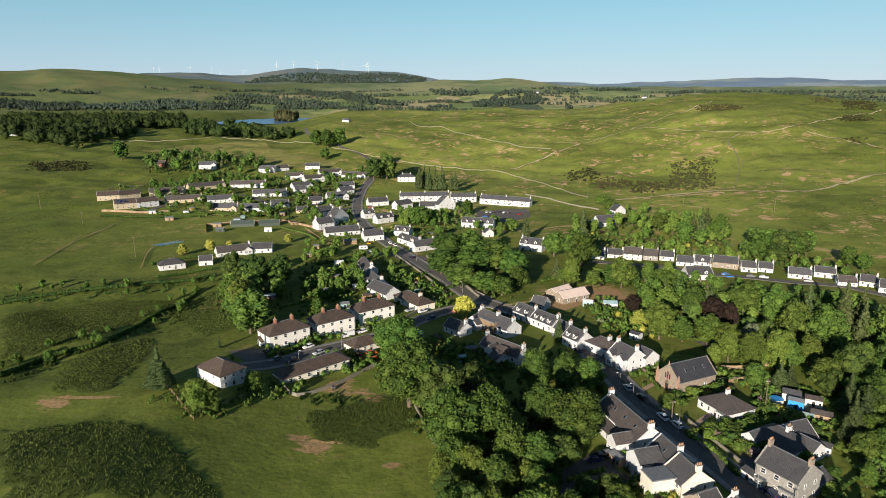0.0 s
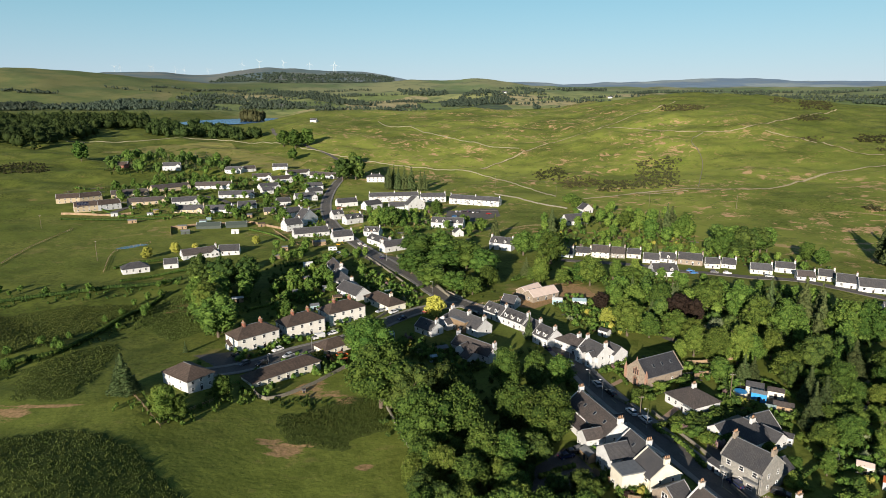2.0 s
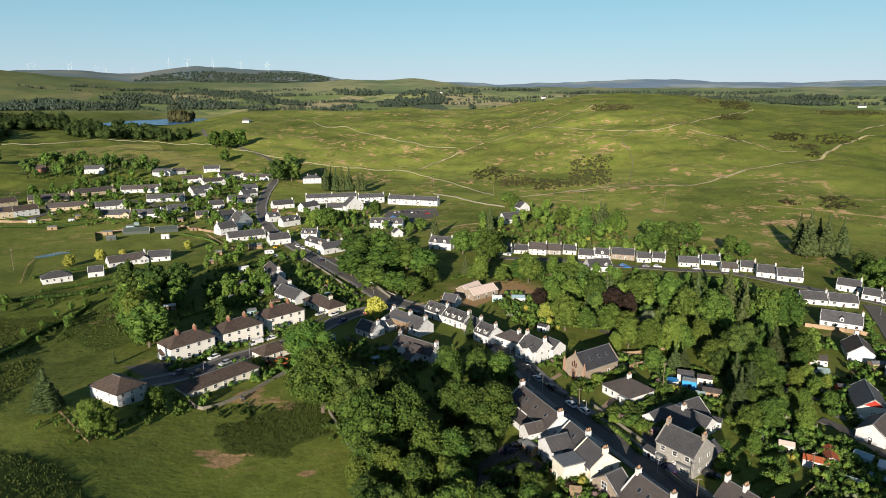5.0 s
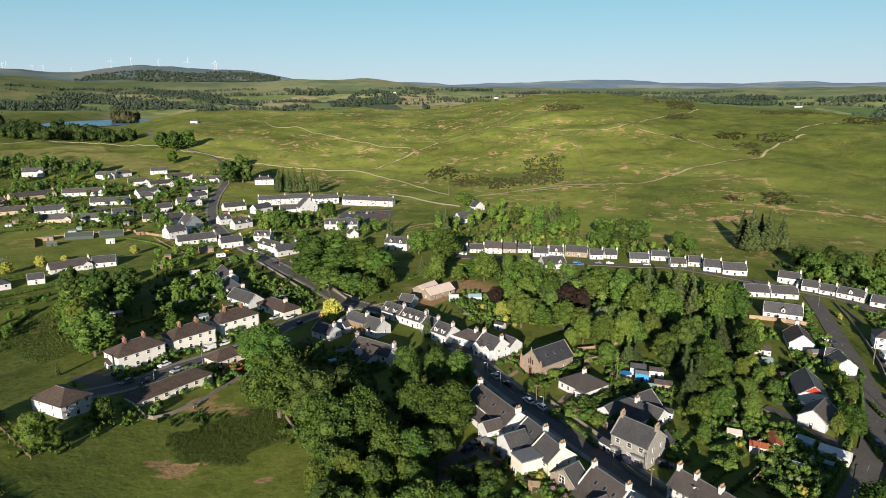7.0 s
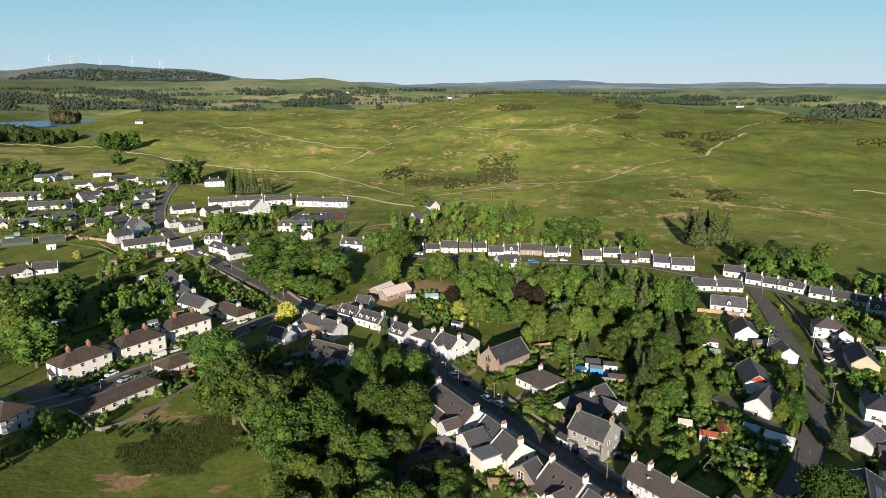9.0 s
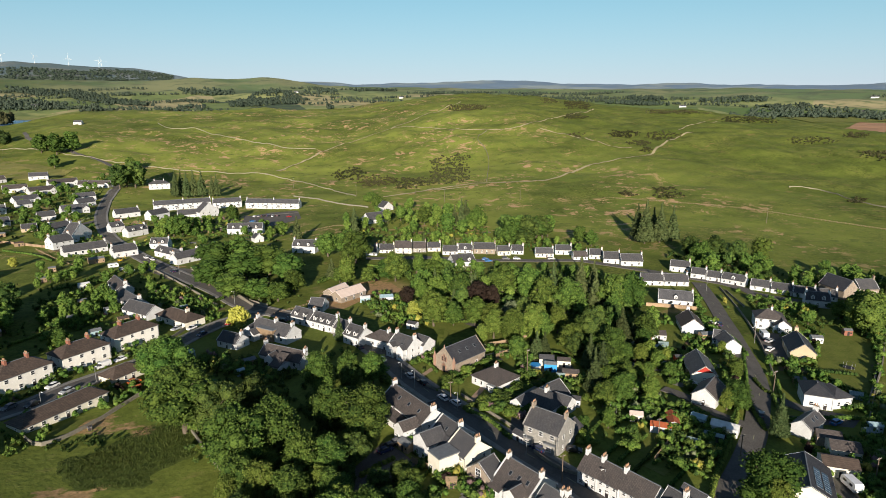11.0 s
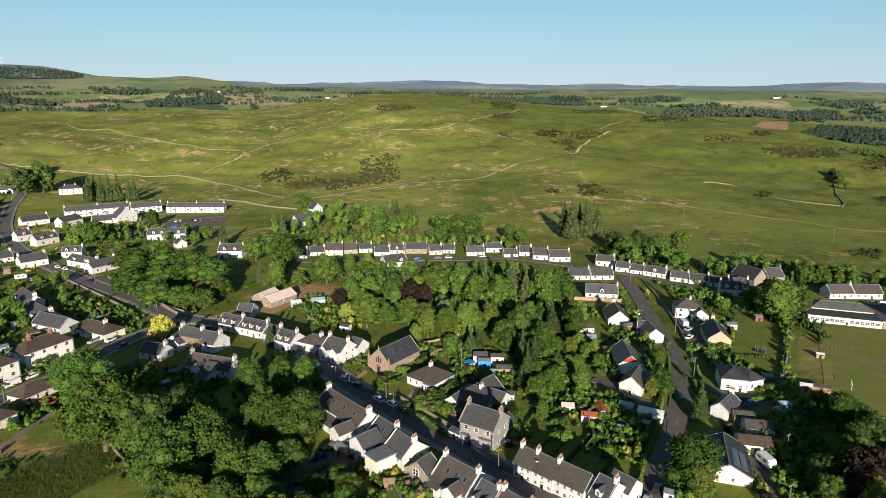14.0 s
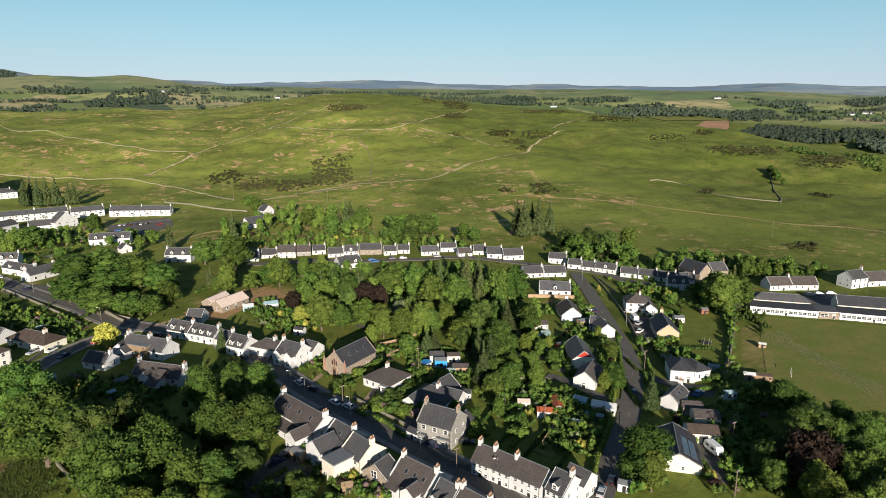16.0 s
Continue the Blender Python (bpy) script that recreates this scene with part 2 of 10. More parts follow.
    field = mixed(span(tex(45, 5), 0.45, 0.7), field, (0.105, 0.145, 0.060))
    west = mixed(span(tex(130, 6, 0.6), 0.42, 0.6), (0.075, 0.105, 0.036), (0.135, 0.140, 0.052))
    field = mixed(span(axes.outputs[0], -650, -1000, 0.0, 0.75), field, west)
    col = mixed(span(far, 1800, 2100), col, field)
    # middle hills: paler, greyer greens, with some haze put into the colour
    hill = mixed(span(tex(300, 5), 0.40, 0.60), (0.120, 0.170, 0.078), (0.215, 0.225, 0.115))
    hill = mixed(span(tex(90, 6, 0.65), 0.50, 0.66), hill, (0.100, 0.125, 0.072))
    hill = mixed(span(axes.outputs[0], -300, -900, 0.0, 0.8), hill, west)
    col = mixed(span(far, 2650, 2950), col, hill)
    # far rim: the blue of haze is put into the ground colour
    hazed_rim = mixed(span(tex(420, 4), 0.44, 0.56), (0.150, 0.215, 0.290), (0.250, 0.300, 0.310))
    hazed_rim = mixed(span(tex(120, 5), 0.45, 0.7), hazed_rim, (0.180, 0.235, 0.280))
    hazed_rim = mixed(span(axes.outputs[0], 100, -500, 0.0, 0.8), hazed_rim, mixed(span(tex(260, 5), 0.42, 0.6), (0.085, 0.125, 0.125), (0.150, 0.155, 0.130)))
    col = mixed(span(far, 3450, 3900), col, hazed_rim)
    col = mixed(times(span(far, 255, 190, 0.0, 0.55), span(tex(8, 5, 0.6), 0.28, 0.58)), col, (0.172, 0.206, 0.040))
    blade = times(span(far, 420, 240, 0.0, 0.8), span(tex(0.9, 7, 0.8), 0.50, 0.66))
    col = mixed(blade, col, (0.058, 0.086, 0.016))
    col = mixed(times(span(far, 420, 240, 0.0, 0.5), span(tex(2.6, 7, 0.8), 0.56, 0.68)), col, (0.225, 0.215, 0.072))
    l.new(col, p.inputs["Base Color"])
    bump = n.new("ShaderNodeBump")
    bump.inputs["Strength"].default_value, bump.inputs["Distance"].default_value = 0.35, 0.35
    l.new(tex(1.6, 4), bump.inputs["Height"])
    swell = n.new("ShaderNodeBump")
    swell.inputs["Strength"].default_value, swell.inputs["Distance"].default_value = 0.5, 0.9
    l.new(tex(11, 5, 0.6), swell.inputs["Height"])
    l.new(swell.outputs[0], bump.inputs["Normal"])
    l.new(bump.outputs[0], p.inputs["Normal"])
    return m


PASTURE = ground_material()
SCARS = [(-104, 164.2, 17, 1.5), (-32.7, 184.4, 9.3, 5.5), (-27.3, 178.5, 7.75, 5), (-36.5, 180, 6.2, 3.7), (-34.2, 146.9, 9.3, 5.5), (-39.4, 150.4, 6.2, 3), (-21.6, 174.6, 6.2, 3.7), (75.1, 284.6, 13.95, 9.9), (80.2, 278.3, 10.85, 9.9), (-102.5, 271.1, 10.85, 5), (-104.4, 262.2, 7.75, 3.7), (-111.4, 160.6, 7.75, 5), (-13.3, 138, 3.875, 2.5), (52.3, 141.8, 4.65, 5), (77.7, 290.6, 12.4, 9.9), (-18.5, 363, 7.75, 5), (110.2, 116.7, 6.2, 6.2)]  # bare places: middle and half axes


DRY = [(188, 202, 12, 7, 0), (213, 122, 36, 7, 38), (-71, 206, 6, 9, 0), (86, 283, 11, 14, 0), (50, 289, 6, 10, 0)]  # parched turf: middle, half axes, turn


def worn(m, spots, dark, light, size=4.5, sharp=0.05, full=0.95):
    """Worn places in the turf, ragged at the rim: spots of (x, y, half axes, turn)."""
    n, l, p = m.node_tree.nodes, m.node_tree.links, m.node_tree.nodes["Principled BSDF"]
    pos, total = n.new("ShaderNodeNewGeometry").outputs["Position"], None
    for x, y, rx, ry, *turn in spots:
        mp, span, fade = n.new("ShaderNodeMapping"), n.new("ShaderNodeVectorMath"), n.new("ShaderNodeMapRange")
        mp.vector_type = "TEXTURE"
        mp.inputs["Location"].default_value, mp.inputs["Scale"].default_value = (x, y, 0), (rx, ry, 1e6)
        mp.inputs["Rotation"].default_value = (0, 0, radians(turn[0] if turn else 0))
        l.new(pos, mp.inputs[0])
        span.operation = "LENGTH"
        l.new(mp.outputs[0], span.inputs[0])
        fade.inputs[1].default_value, fade.inputs[2].default_value, fade.inputs[3].default_value, fade.inputs[4].default_value = 0.1, 1.25, 0.38, 0.0
        l.new(span.outputs["Value"], fade.inputs[0])
        if total:
            top = n.new("ShaderNodeMath")
            top.operation = "MAXIMUM"
            l.new(total, top.inputs[0])
            l.new(fade.outputs[0], top.inputs[1])
            total = top.outputs[0]
        else:
            total = fade.outputs[0]
    grain, tone, add, cut = n.new("ShaderNodeTexNoise"), n.new("ShaderNodeTexNoise"), n.new("ShaderNodeMath"), n.new("ShaderNodeMapRange")
    grain.inputs["Scale"].default_value, grain.inputs["Detail"].default_value, grain.inputs["Roughness"].default_value = 1 / size, 7, 0.68
    tone.inputs["Scale"].default_value, tone.inputs["Detail"].default_value = 0.9, 4
    stretch = n.new("ShaderNodeMapping")
    stretch.inputs["Scale"].default_value = (0.6, 1.5, 1)
    l.new(pos, stretch.inputs[0])
    l.new(stretch.outputs[0], grain.inputs[0])
    l.new(pos, tone.inputs[0])
    l.new(grain.outputs[0], add.inputs[0])
    l.new(total, add.inputs[1])
    cut.inputs[1].default_value, cut.inputs[2].default_value, cut.inputs[4].default_value = 0.75 - sharp, 0.75 + sharp, full
    l.new(add.outputs[0], cut.inputs[0])
    earth = n.new("ShaderNodeValToRGB")
    earth.color_ramp.elements[0].position, earth.color_ramp.elements[1].position = 0.35, 0.65
    earth.color_ramp.elements[0].color, earth.color_ramp.elements[1].color = (*dark, 1), (*light, 1)
    l.new(tone.outputs[0], earth.inputs[0])
    mix = n.new("ShaderNodeMix")
    mix.data_type = "RGBA"
    l.new(cut.outputs[0], mix.inputs[0])
    l.new(p.inputs["Base Color"].links[0].from_socket, mix.inputs[6])
    l.new(earth.outputs[0], mix.inputs[7])
    l.new(mix.outputs[2], p.inputs["Base Color"])


worn(PASTURE, SCARS, (0.24, 0.17, 0.075), (0.42, 0.26, 0.14))
worn(PASTURE, DRY, (0.21, 0.17, 0.068), (0.32, 0.235, 0.105), 7.0, 0.16, 0.85)


def plain_ground(name, a, b, c, size):
    m = mat(name, a, b, c, size=size, rough=0.95, bump=0.05, spec=0.1)
    return m


HAY = plain_ground("hay_grass", (0.215, 0.195, 0.062), (0.160, 0.176, 0.046), (0.250, 0.215, 0.080), 14)
MOWN = plain_ground("mown_grass", (0.135, 0.160, 0.036), (0.190, 0.174, 0.056), (0.110, 0.140, 0.030), 9)
LAWN = plain_ground("garden_lawn", (0.128, 0.150, 0.030), (0.092, 0.118, 0.022), (0.165, 0.162, 0.046), 5)
EARTH = plain_ground("bare_earth", (0.34, 0.20, 0.10), (0.22, 0.165, 0.07), (0.42, 0.28, 0.16), 1.6)
WATER = bpy.data.materials.new("loch_water")
_n, _l, _p = nodes_of(WATER)
_p.inputs["Base Color"].default_value, _p.inputs["Roughness"].default_value, _p.inputs["Specular IOR Level"].default_value = (0.03, 0.15, 0.38, 1), 0.2, 0.5
PONDW = mat("pond_water", (0.10, 0.15, 0.16), (0.07, 0.11, 0.12), size=3.0, rough=0.12, spec=0.6)
ISLET = leafy("islet_leaves", (0.040, 0.046, 0.020), (0.082, 0.084, 0.036), grain=1.2)
# leaves of the far woods, blued in colour to stand in for haze
HAZYLEAF = leafy("hazy_far_leaves", (0.033, 0.050, 0.038), (0.066, 0.088, 0.060), grain=3.0)
WOODLEAF = leafy("wood_leaves", (0.016, 0.034, 0.010), (0.050, 0.082, 0.022), grain=1.2)
TRACK = plain_ground("worn_track", (0.39, 0.325, 0.205), (0.29, 0.26, 0.14), (0.45, 0.38, 0.25), 3.0)
PLOUGHED = plain_ground("ploughed_earth", (0.34, 0.20, 0.12), (0.29, 0.17, 0.10), (0.38, 0.24, 0.15), 12.0)
HEATHER = leafy("bracken", (0.054, 0.076, 0.015), (0.094, 0.110, 0.027), grain=2.5)
TYRE = mat("tyre_rubber", (0.02, 0.02, 0.02), size=0.2, rough=0.8)
RIMM = mat("wheel_rim", (0.5, 0.5, 0.52), size=0.2, rough=0.35, metal=0.8)
LAMPW = mat("headlight", (0.75, 0.75, 0.72), size=0.2, rough=0.2)
LAMPR = mat("tail_light", (0.4, 0.02, 0.02), size=0.2, rough=0.3)
PAINTS = {k: mat(k + "_car_paint", c, tuple(v * 0.92 for v in c), size=1.0, rough=0.25, spec=0.6) for k, c in
          {"white": (0.72, 0.72, 0.72), "silver": (0.38, 0.40, 0.42), "black": (0.02, 0.02, 0.022), "navy": (0.02, 0.03, 0.08), "red": (0.30, 0.02, 0.02), "blue": (0.05, 0.17, 0.40), "grey": (0.12, 0.12, 0.13), "yellow": (0.65, 0.38, 0.02), "orange": (0.55, 0.14, 0.03)}.items()}
PLASTICW = mat("white_sheet", (0.62, 0.63, 0.63), (0.5, 0.51, 0.5), size=0.8, rough=0.5)
PALEBLUE = mat("pale_blue_sheet", (0.30, 0.42, 0.46), (0.22, 0.32, 0.36), size=0.8, rough=0.4)
POOLBLUE = mat("bright_blue_cover", (0.04, 0.28, 0.62), (0.03, 0.22, 0.52), size=0.8, rough=0.4)
GREENGLASS = mat("greenhouse_glass", (0.22, 0.30, 0.30), (0.16, 0.22, 0.22), size=0.6, rough=0.15, spec=0.7)
ROUGH = plain_ground("rough_grass", (0.072, 0.098, 0.020), (0.048, 0.068, 0.015), (0.104, 0.116, 0.034), 1.6)
worn(ROUGH, SCARS, (0.24, 0.17, 0.075), (0.42, 0.26, 0.14))
worn(MOWN, DRY, (0.21, 0.17, 0.068), (0.32, 0.235, 0.105), 7.0, 0.16, 0.85)
SOIL = plain_ground("dug_soil", (0.135, 0.095, 0.060), (0.10, 0.085, 0.045), (0.18, 0.13, 0.085), 1.0)
GRAVEL = plain_ground("gravel_yard", (0.12, 0.11, 0.095), (0.085, 0.08, 0.07), (0.17, 0.155, 0.13), 2.0)
PATH = plain_ground("pale_garden_path", (0.34, 0.24, 0.16), (0.28, 0.20, 0.14), (0.40, 0.29, 0.21), 1.0)
MARKING = plain_ground("worn_line_paint", (0.32, 0.32, 0.20), (0.25, 0.25, 0.12), (0.38, 0.38, 0.28), 1.5)
DYKE = mat("pale_dry_stone", (0.20, 0.18, 0.13), (0.15, 0.14, 0.09), (0.26, 0.23, 0.17), size=0.9, rough=0.95, bump=0.08)


# ---- the lie of the land: a flat village, a moor behind it, fields, hills and a far rim ----
BEARINGS = np.radians(np.arange(-50, 90, 12.5))
HILLS = [
    (700, 170, (2, -1, -2, 5, -3, -3, 3, 4, 7, -8, 2, 2)),
    (1000, 200, (22, 8, 13, 18, -3, -1, 32, -5, 25, -11, 3, 7)),
    (1350, 240, (19, 9, 18, 1, 34, 25, 53, 21, 30, -18, 19, -2)),
]
# heights on every third bearing from -48 degrees: the moor's crest, the hollow behind it, the fields, the middle hills, the rim
FANNED = np.arange(-48, 85, 3.0)
CREST = (43, 43, 43, 43, 43, 43, 43, 43, 43, 43, 43, 43, 60, 71, 75, 75, 75, 77, 80, 76, 80, 86, 98, 107, 110, 109, 106, 95, 86, 81, 79, 72, 66, 60, 52, 47, 36, 30, 21, 16, 16, 16, 16, 16, 16)
HOLLOW = (64, 64, 64, 64, 64, 64, 64, 64, 64, 64, 64, 60, 64, 65, 64, 60, 55, 55, 56, 51, 54, 60, 71, 79, 82, 81, 77, 66, 56, 51, 49, 43, 38, 33, 26, 22, 13, 8, 1, -3, -1, 1, 2, 4, 6)
FIELDS = (95, 95, 95, 95, 95, 95, 95, 95, 95, 95, 95, 95, 96, 96, 97, 98, 99, 100, 102, 103, 105, 107, 111, 113, 111, 108, 105, 103, 100, 98, 93, 88, 83, 78, 74, 70, 66, 64, 61, 58, 57, 57, 57, 57, 57)
MIDHILLS = (237, 237, 237, 237, 237, 236, 251, 240, 221, 205, 191, 184, 182, 183, 184, 195, 217, 213, 225, 197, 181, 177, 178, 166, 166, 165, 163, 162, 163, 164, 166, 164, 161, 159, 154, 148, 142, 127, 115, 121, 121, 121, 121, 121, 121)
RIM = (242, 242, 242, 242, 242, 249, 260, 271, 291, 305, 281, 316, 343, 333, 322, 310, 256, 242, 248, 249, 237, 234, 241, 250, 258, 257, 249, 240, 228, 227, 238, 221, 209, 208, 205, 218, 232, 209, 199, 194, 194, 194, 194, 194, 194)

LOCH = (-412, 1590, 50.5, 118, 300)  # x, y, level, half axes


def ease(a, b, x):
    s = np.clip((x - a) / (b - a), 0, 1)
    return s * s * (3 - 2 * s)


def ripple(x, y, size, seed):
    """Smooth uneven waves of about that size, from -1 to 1."""
    total = 0
    for k in range(5):
        a = seed * 1.7 + k * 2.4
        f = (0.7 + 0.23 * k) * 6.283 / size
        u, v = x * math.cos(a) + y * math.sin(a), y * math.cos(a) - x * math.sin(a)
        total = total + np.sin(f * u + seed * 3 + k + 1.3 * np.sin(f * 0.6 * v + k * 2 + seed))
    return total / 5


def foothills(x, y):
    """The low ground of the village and the foot of the moor."""
    g, z = ease(300, 620, np.hypot(x, y)), 0 * x
    for far, wide, heights in HILLS:
        for b, h in zip(BEARINGS, heights):
            z = z + g * h * np.exp(-((x - far * math.sin(b)) ** 2 + (y - far * math.cos(b)) ** 2) / (2 * wide * wide))
    return z


FAN, REACH = np.arange(-180, 180.5, 0.5), np.arange(600, 5100, 15.0)


def far_country():
    """Heights of the high ground on a fan of bearings and distances, rounded off."""
    rounded = lambda v, n: np.convolve(np.pad(v, n, mode="edge"), np.hanning(2 * n + 3)[1:-1] / np.hanning(2 * n + 3)[1:-1].sum(), "valid")
    rows = [rounded(np.interp(FAN, FANNED, h), 3) for h in (CREST, HOLLOW, FIELDS, MIDHILLS, RIM)]
    out = np.zeros((len(FAN), len(REACH)))
    foot = foothills(720 * np.sin(np.radians(FAN)), 720 * np.cos(np.radians(FAN)))
    for i, a in enumerate(FAN):
        top = float(np.interp(a, (38, 68), (1350, 900)))
        crest, hollow, fields, mid, rim = (r[i] for r in rows)
        line = np.interp(REACH, (720, 720 + (top - 720) * 0.45, top, top + 450, 2500, 3300, 3800, 4550, 5100),
                         (foot[i], foot[i] + (crest - foot[i]) * 0.62, crest + 2, hollow, fields, mid, 0.55 * mid + 0.35 * rim, rim, rim - 90))
        out[i] = rounded(line, 6) * (1 - ease(70, 120, abs(a - 18)))
    return out


COUNTRY = far_country()


def land(x, y):
    """The ground's height."""
    x, y = np.asarray(x, float), np.asarray(y, float)
    r = np.hypot(x, y)
    u, v = (np.degrees(np.arctan2(x, y)) + 180) / 0.5, np.clip((r - 600) / 15, 0, len(REACH) - 1.001)
    i, j = np.clip(u.astype(int), 0, len(FAN) - 2), v.astype(int)
    p, q = u - i, v - j
    high = (COUNTRY[i, j] * (1 - p) + COUNTRY[i + 1, j] * p) * (1 - q) + (COUNTRY[i, j + 1] * (1 - p) + COUNTRY[i + 1, j + 1] * p) * q
    w = ease(700, 860, r)
    z = foothills(x, y) * (1 - w) + high * w
    moor = ease(430, 800, r) * (1 - ease(1500, 2200, r))
    z = z + moor * (3.2 * ripple(x, y, 210, 1) + 2.8 * ripple(x, y, 95, 2) + 2.3 * np.abs(ripple(x, y, 42, 3)) + 0.6 * ripple(x, y, 19, 8))
    z = z + ease(1700, 2500, r) * (7 * ripple(x, y, 600, 4) + 5 * ripple(x, y, 270, 5))
    pool = np.sqrt(((x - LOCH[0]) / LOCH[3]) ** 2 + ((y - LOCH[1]) / LOCH[4]) ** 2)
    z = LOCH[2] + (z - LOCH[2]) * ease(0.85, 1.7, pool) - 1.5 * (1 - ease(0.8, 1.1, pool))
    z = z + ease(20, 70, -x - 25) * (1 - ease(300, 420, r)) * (1 - np.exp(-(((x + 62) / 40) ** 2 + ((y - 215) / 45) ** 2))) * (2.2 * ripple(x, y, 85, 6) + 0.8 * ripple(x, y, 36, 7))
    z = z + 9.0 * ease(30, 80, -x) * (1 - ease(95, 265, y)) * (1 - ease(250, 340, -x))
    return z


# ---- building tools ----
HOMES, LINES_OF = [], []


class Shape:
    """A mesh in the making: faces with material slots."""

    def __init__(self, *mats):
        self.v, self.f, self.k, self.mats, self.round = [], [], [], list(mats), False

    def face(self, points, k=0):
        i = len(self.v)
        self.v += [tuple(p) for p in points]
        self.f.append(tuple(range(i, i + len(points))))
        self.k.append(k)

    def box(self, x0, x1, y0, y1, z0, z1, k=0, taper=0.0):
        i = len(self.v)
        t = taper
        self.v += [(x0, y0, z0), (x1, y0, z0), (x1, y1, z0), (x0, y1, z0), (x0 + t, y0 + t, z1), (x1 - t, y0 + t, z1), (x1 - t, y1 - t, z1), (x0 + t, y1 - t, z1)]
        for f in ((3, 2, 1, 0), (4, 5, 6, 7), (0, 1, 5, 4), (1, 2, 6, 5), (2, 3, 7, 6), (3, 0, 4, 7)):
            self.f.append(tuple(i + j for j in f))
            self.k.append(k)

    def slab(self, top, thick, k=0):
        """A plate under a flat outline of points given anticlockwise from above."""
        i, n = len(self.v), len(top)
        self.v += [tuple(p) for p in top] + [(p[0], p[1], p[2] - thick) for p in top]
        self.f.append(tuple(range(i, i + n)))
        self.f.append(tuple(range(i + 2 * n - 1, i + n - 1, -1)))
        self.f += [(i + j, i + n + j, i + n + (j + 1) % n, i + (j + 1) % n) for j in range(n)]
        self.k += [k] * (n + 2)

    def tube(self, a, b, ra, rb, sides=6, k=0):
        a, b = Vector(a), Vector(b)
        ax = (b - a).normalized()
        u = ax.orthogonal().normalized()
        w = ax.cross(u)
        i = len(self.v)
        for c, r in ((a, ra), (b, rb)):
            self.v += [tuple(c + r * (math.cos(6.283 * s / sides) * u + math.sin(6.283 * s / sides) * w)) for s in range(sides)]
        self.f += [(i + s, i + (s + 1) % sides, i + sides + (s + 1) % sides, i + sides + s) for s in range(sides)]
        self.f += [tuple(range(i + sides - 1, i - 1, -1)), tuple(range(i + sides, i + 2 * sides))]
        self.k += [k] * (sides + 2)

    def mesh(self, name):
        me = bpy.data.meshes.new(name)
        me.from_pydata(self.v, [], self.f)
        for m in self.mats:
            me.materials.append(m)
        me.polygons.foreach_set("material_index", self.k)
        if self.round:
            me.polygons.foreach_set("use_smooth", [True] * len(self.f))
        me.update()
        return me


def part(name, shape, parent=None, label="", at=None):
    """One mesh object under a thing or a part; at: its pose in its parent."""
    ob = new(name, shape.mesh(name) if isinstance(shape, Shape) else shape)
    ob.parent = parent
    if at is not None:
        ob.matrix_basis = at
    if label:
        ob["label"] = label
    return ob


def thing(name, m, label, category, group=""):
    ob = tagged(new(name), label, category, group)
    ob.matrix_basis = m
    return ob


# ---- the ground ----
def spaced(a, b, step, lo, hi):
    """Even steps from a to b, then ever longer ones out to lo and hi."""
    mid = list(np.arange(a, b + 1, step))
    s, up, down = step, [mid[-1]], [mid[0]]
    while up[-1] < hi:
        s *= 1.022
        up.append(up[-1] + s)
    s = step
    while down[-1] > lo:
        s *= 1.022
        down.append(down[-1] - s)
    return np.array(down[:0:-1] + mid + up[1:])


EAST, NORTH = spaced(-380, 560, 6, -4960, 4960), spaced(60, 900, 6, -1500, 4960)
LEVELS = land(*np.meshgrid(EAST, NORTH))


def ground_at(x, y):
    """The height of the ground sheet under a point."""
    i, j = max(0, min(len(EAST) - 2, int(np.searchsorted(EAST, x)) - 1)), max(0, min(len(NORTH) - 2, int(np.searchsorted(NORTH, y)) - 1))
    u, v = (x - EAST[i]) / (EAST[i + 1] - EAST[i]), (y - NORTH[j]) / (NORTH[j + 1] - NORTH[j])
    low = LEVELS[j, i] * (1 - u) + LEVELS[j, i + 1] * u
    return float(low * (1 - v) + (LEVELS[j + 1, i] * (1 - u) + LEVELS[j + 1, i + 1] * u) * v)


def build_ground():
    gx, gy = np.meshgrid(EAST, NORTH)
    w, h = len(EAST), len(NORTH)
    me = bpy.data.meshes.new("ground")
    idx = np.arange(w * h).reshape(h, w)
    faces = np.stack([idx[:-1, :-1], idx[:-1, 1:], idx[1:, 1:], idx[1:, :-1]], -1).reshape(-1, 4)
    me.from_pydata(np.stack([gx, gy, LEVELS], -1).reshape(-1, 3).tolist(), [], faces.tolist())
    me.polygons.foreach_set("use_smooth", [True] * len(faces))
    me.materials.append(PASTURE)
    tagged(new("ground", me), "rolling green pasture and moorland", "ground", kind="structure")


build_ground()


def smooth_line(points, step=6.0):
    """A rounded line through the points, in short steps."""
    p = [Vector((*q, 0)) for q in points]
    p = [2 * p[0] - p[1]] + p + [2 * p[-1] - p[-2]]
    out = []
    for a, b, c, d in zip(p, p[1:], p[2:], p[3:]):
        n = max(2, int((c - b).length / step))
        for i in range(n):
            t = i / n
            out.append(0.5 * (2 * b + (c - a) * t + (2 * a - 5 * b + 4 * c - d) * t * t + (3 * b - a - 3 * c + d) * t ** 3))
    out.append(p[-2])
    return [(v.x, v.y) for v in out]


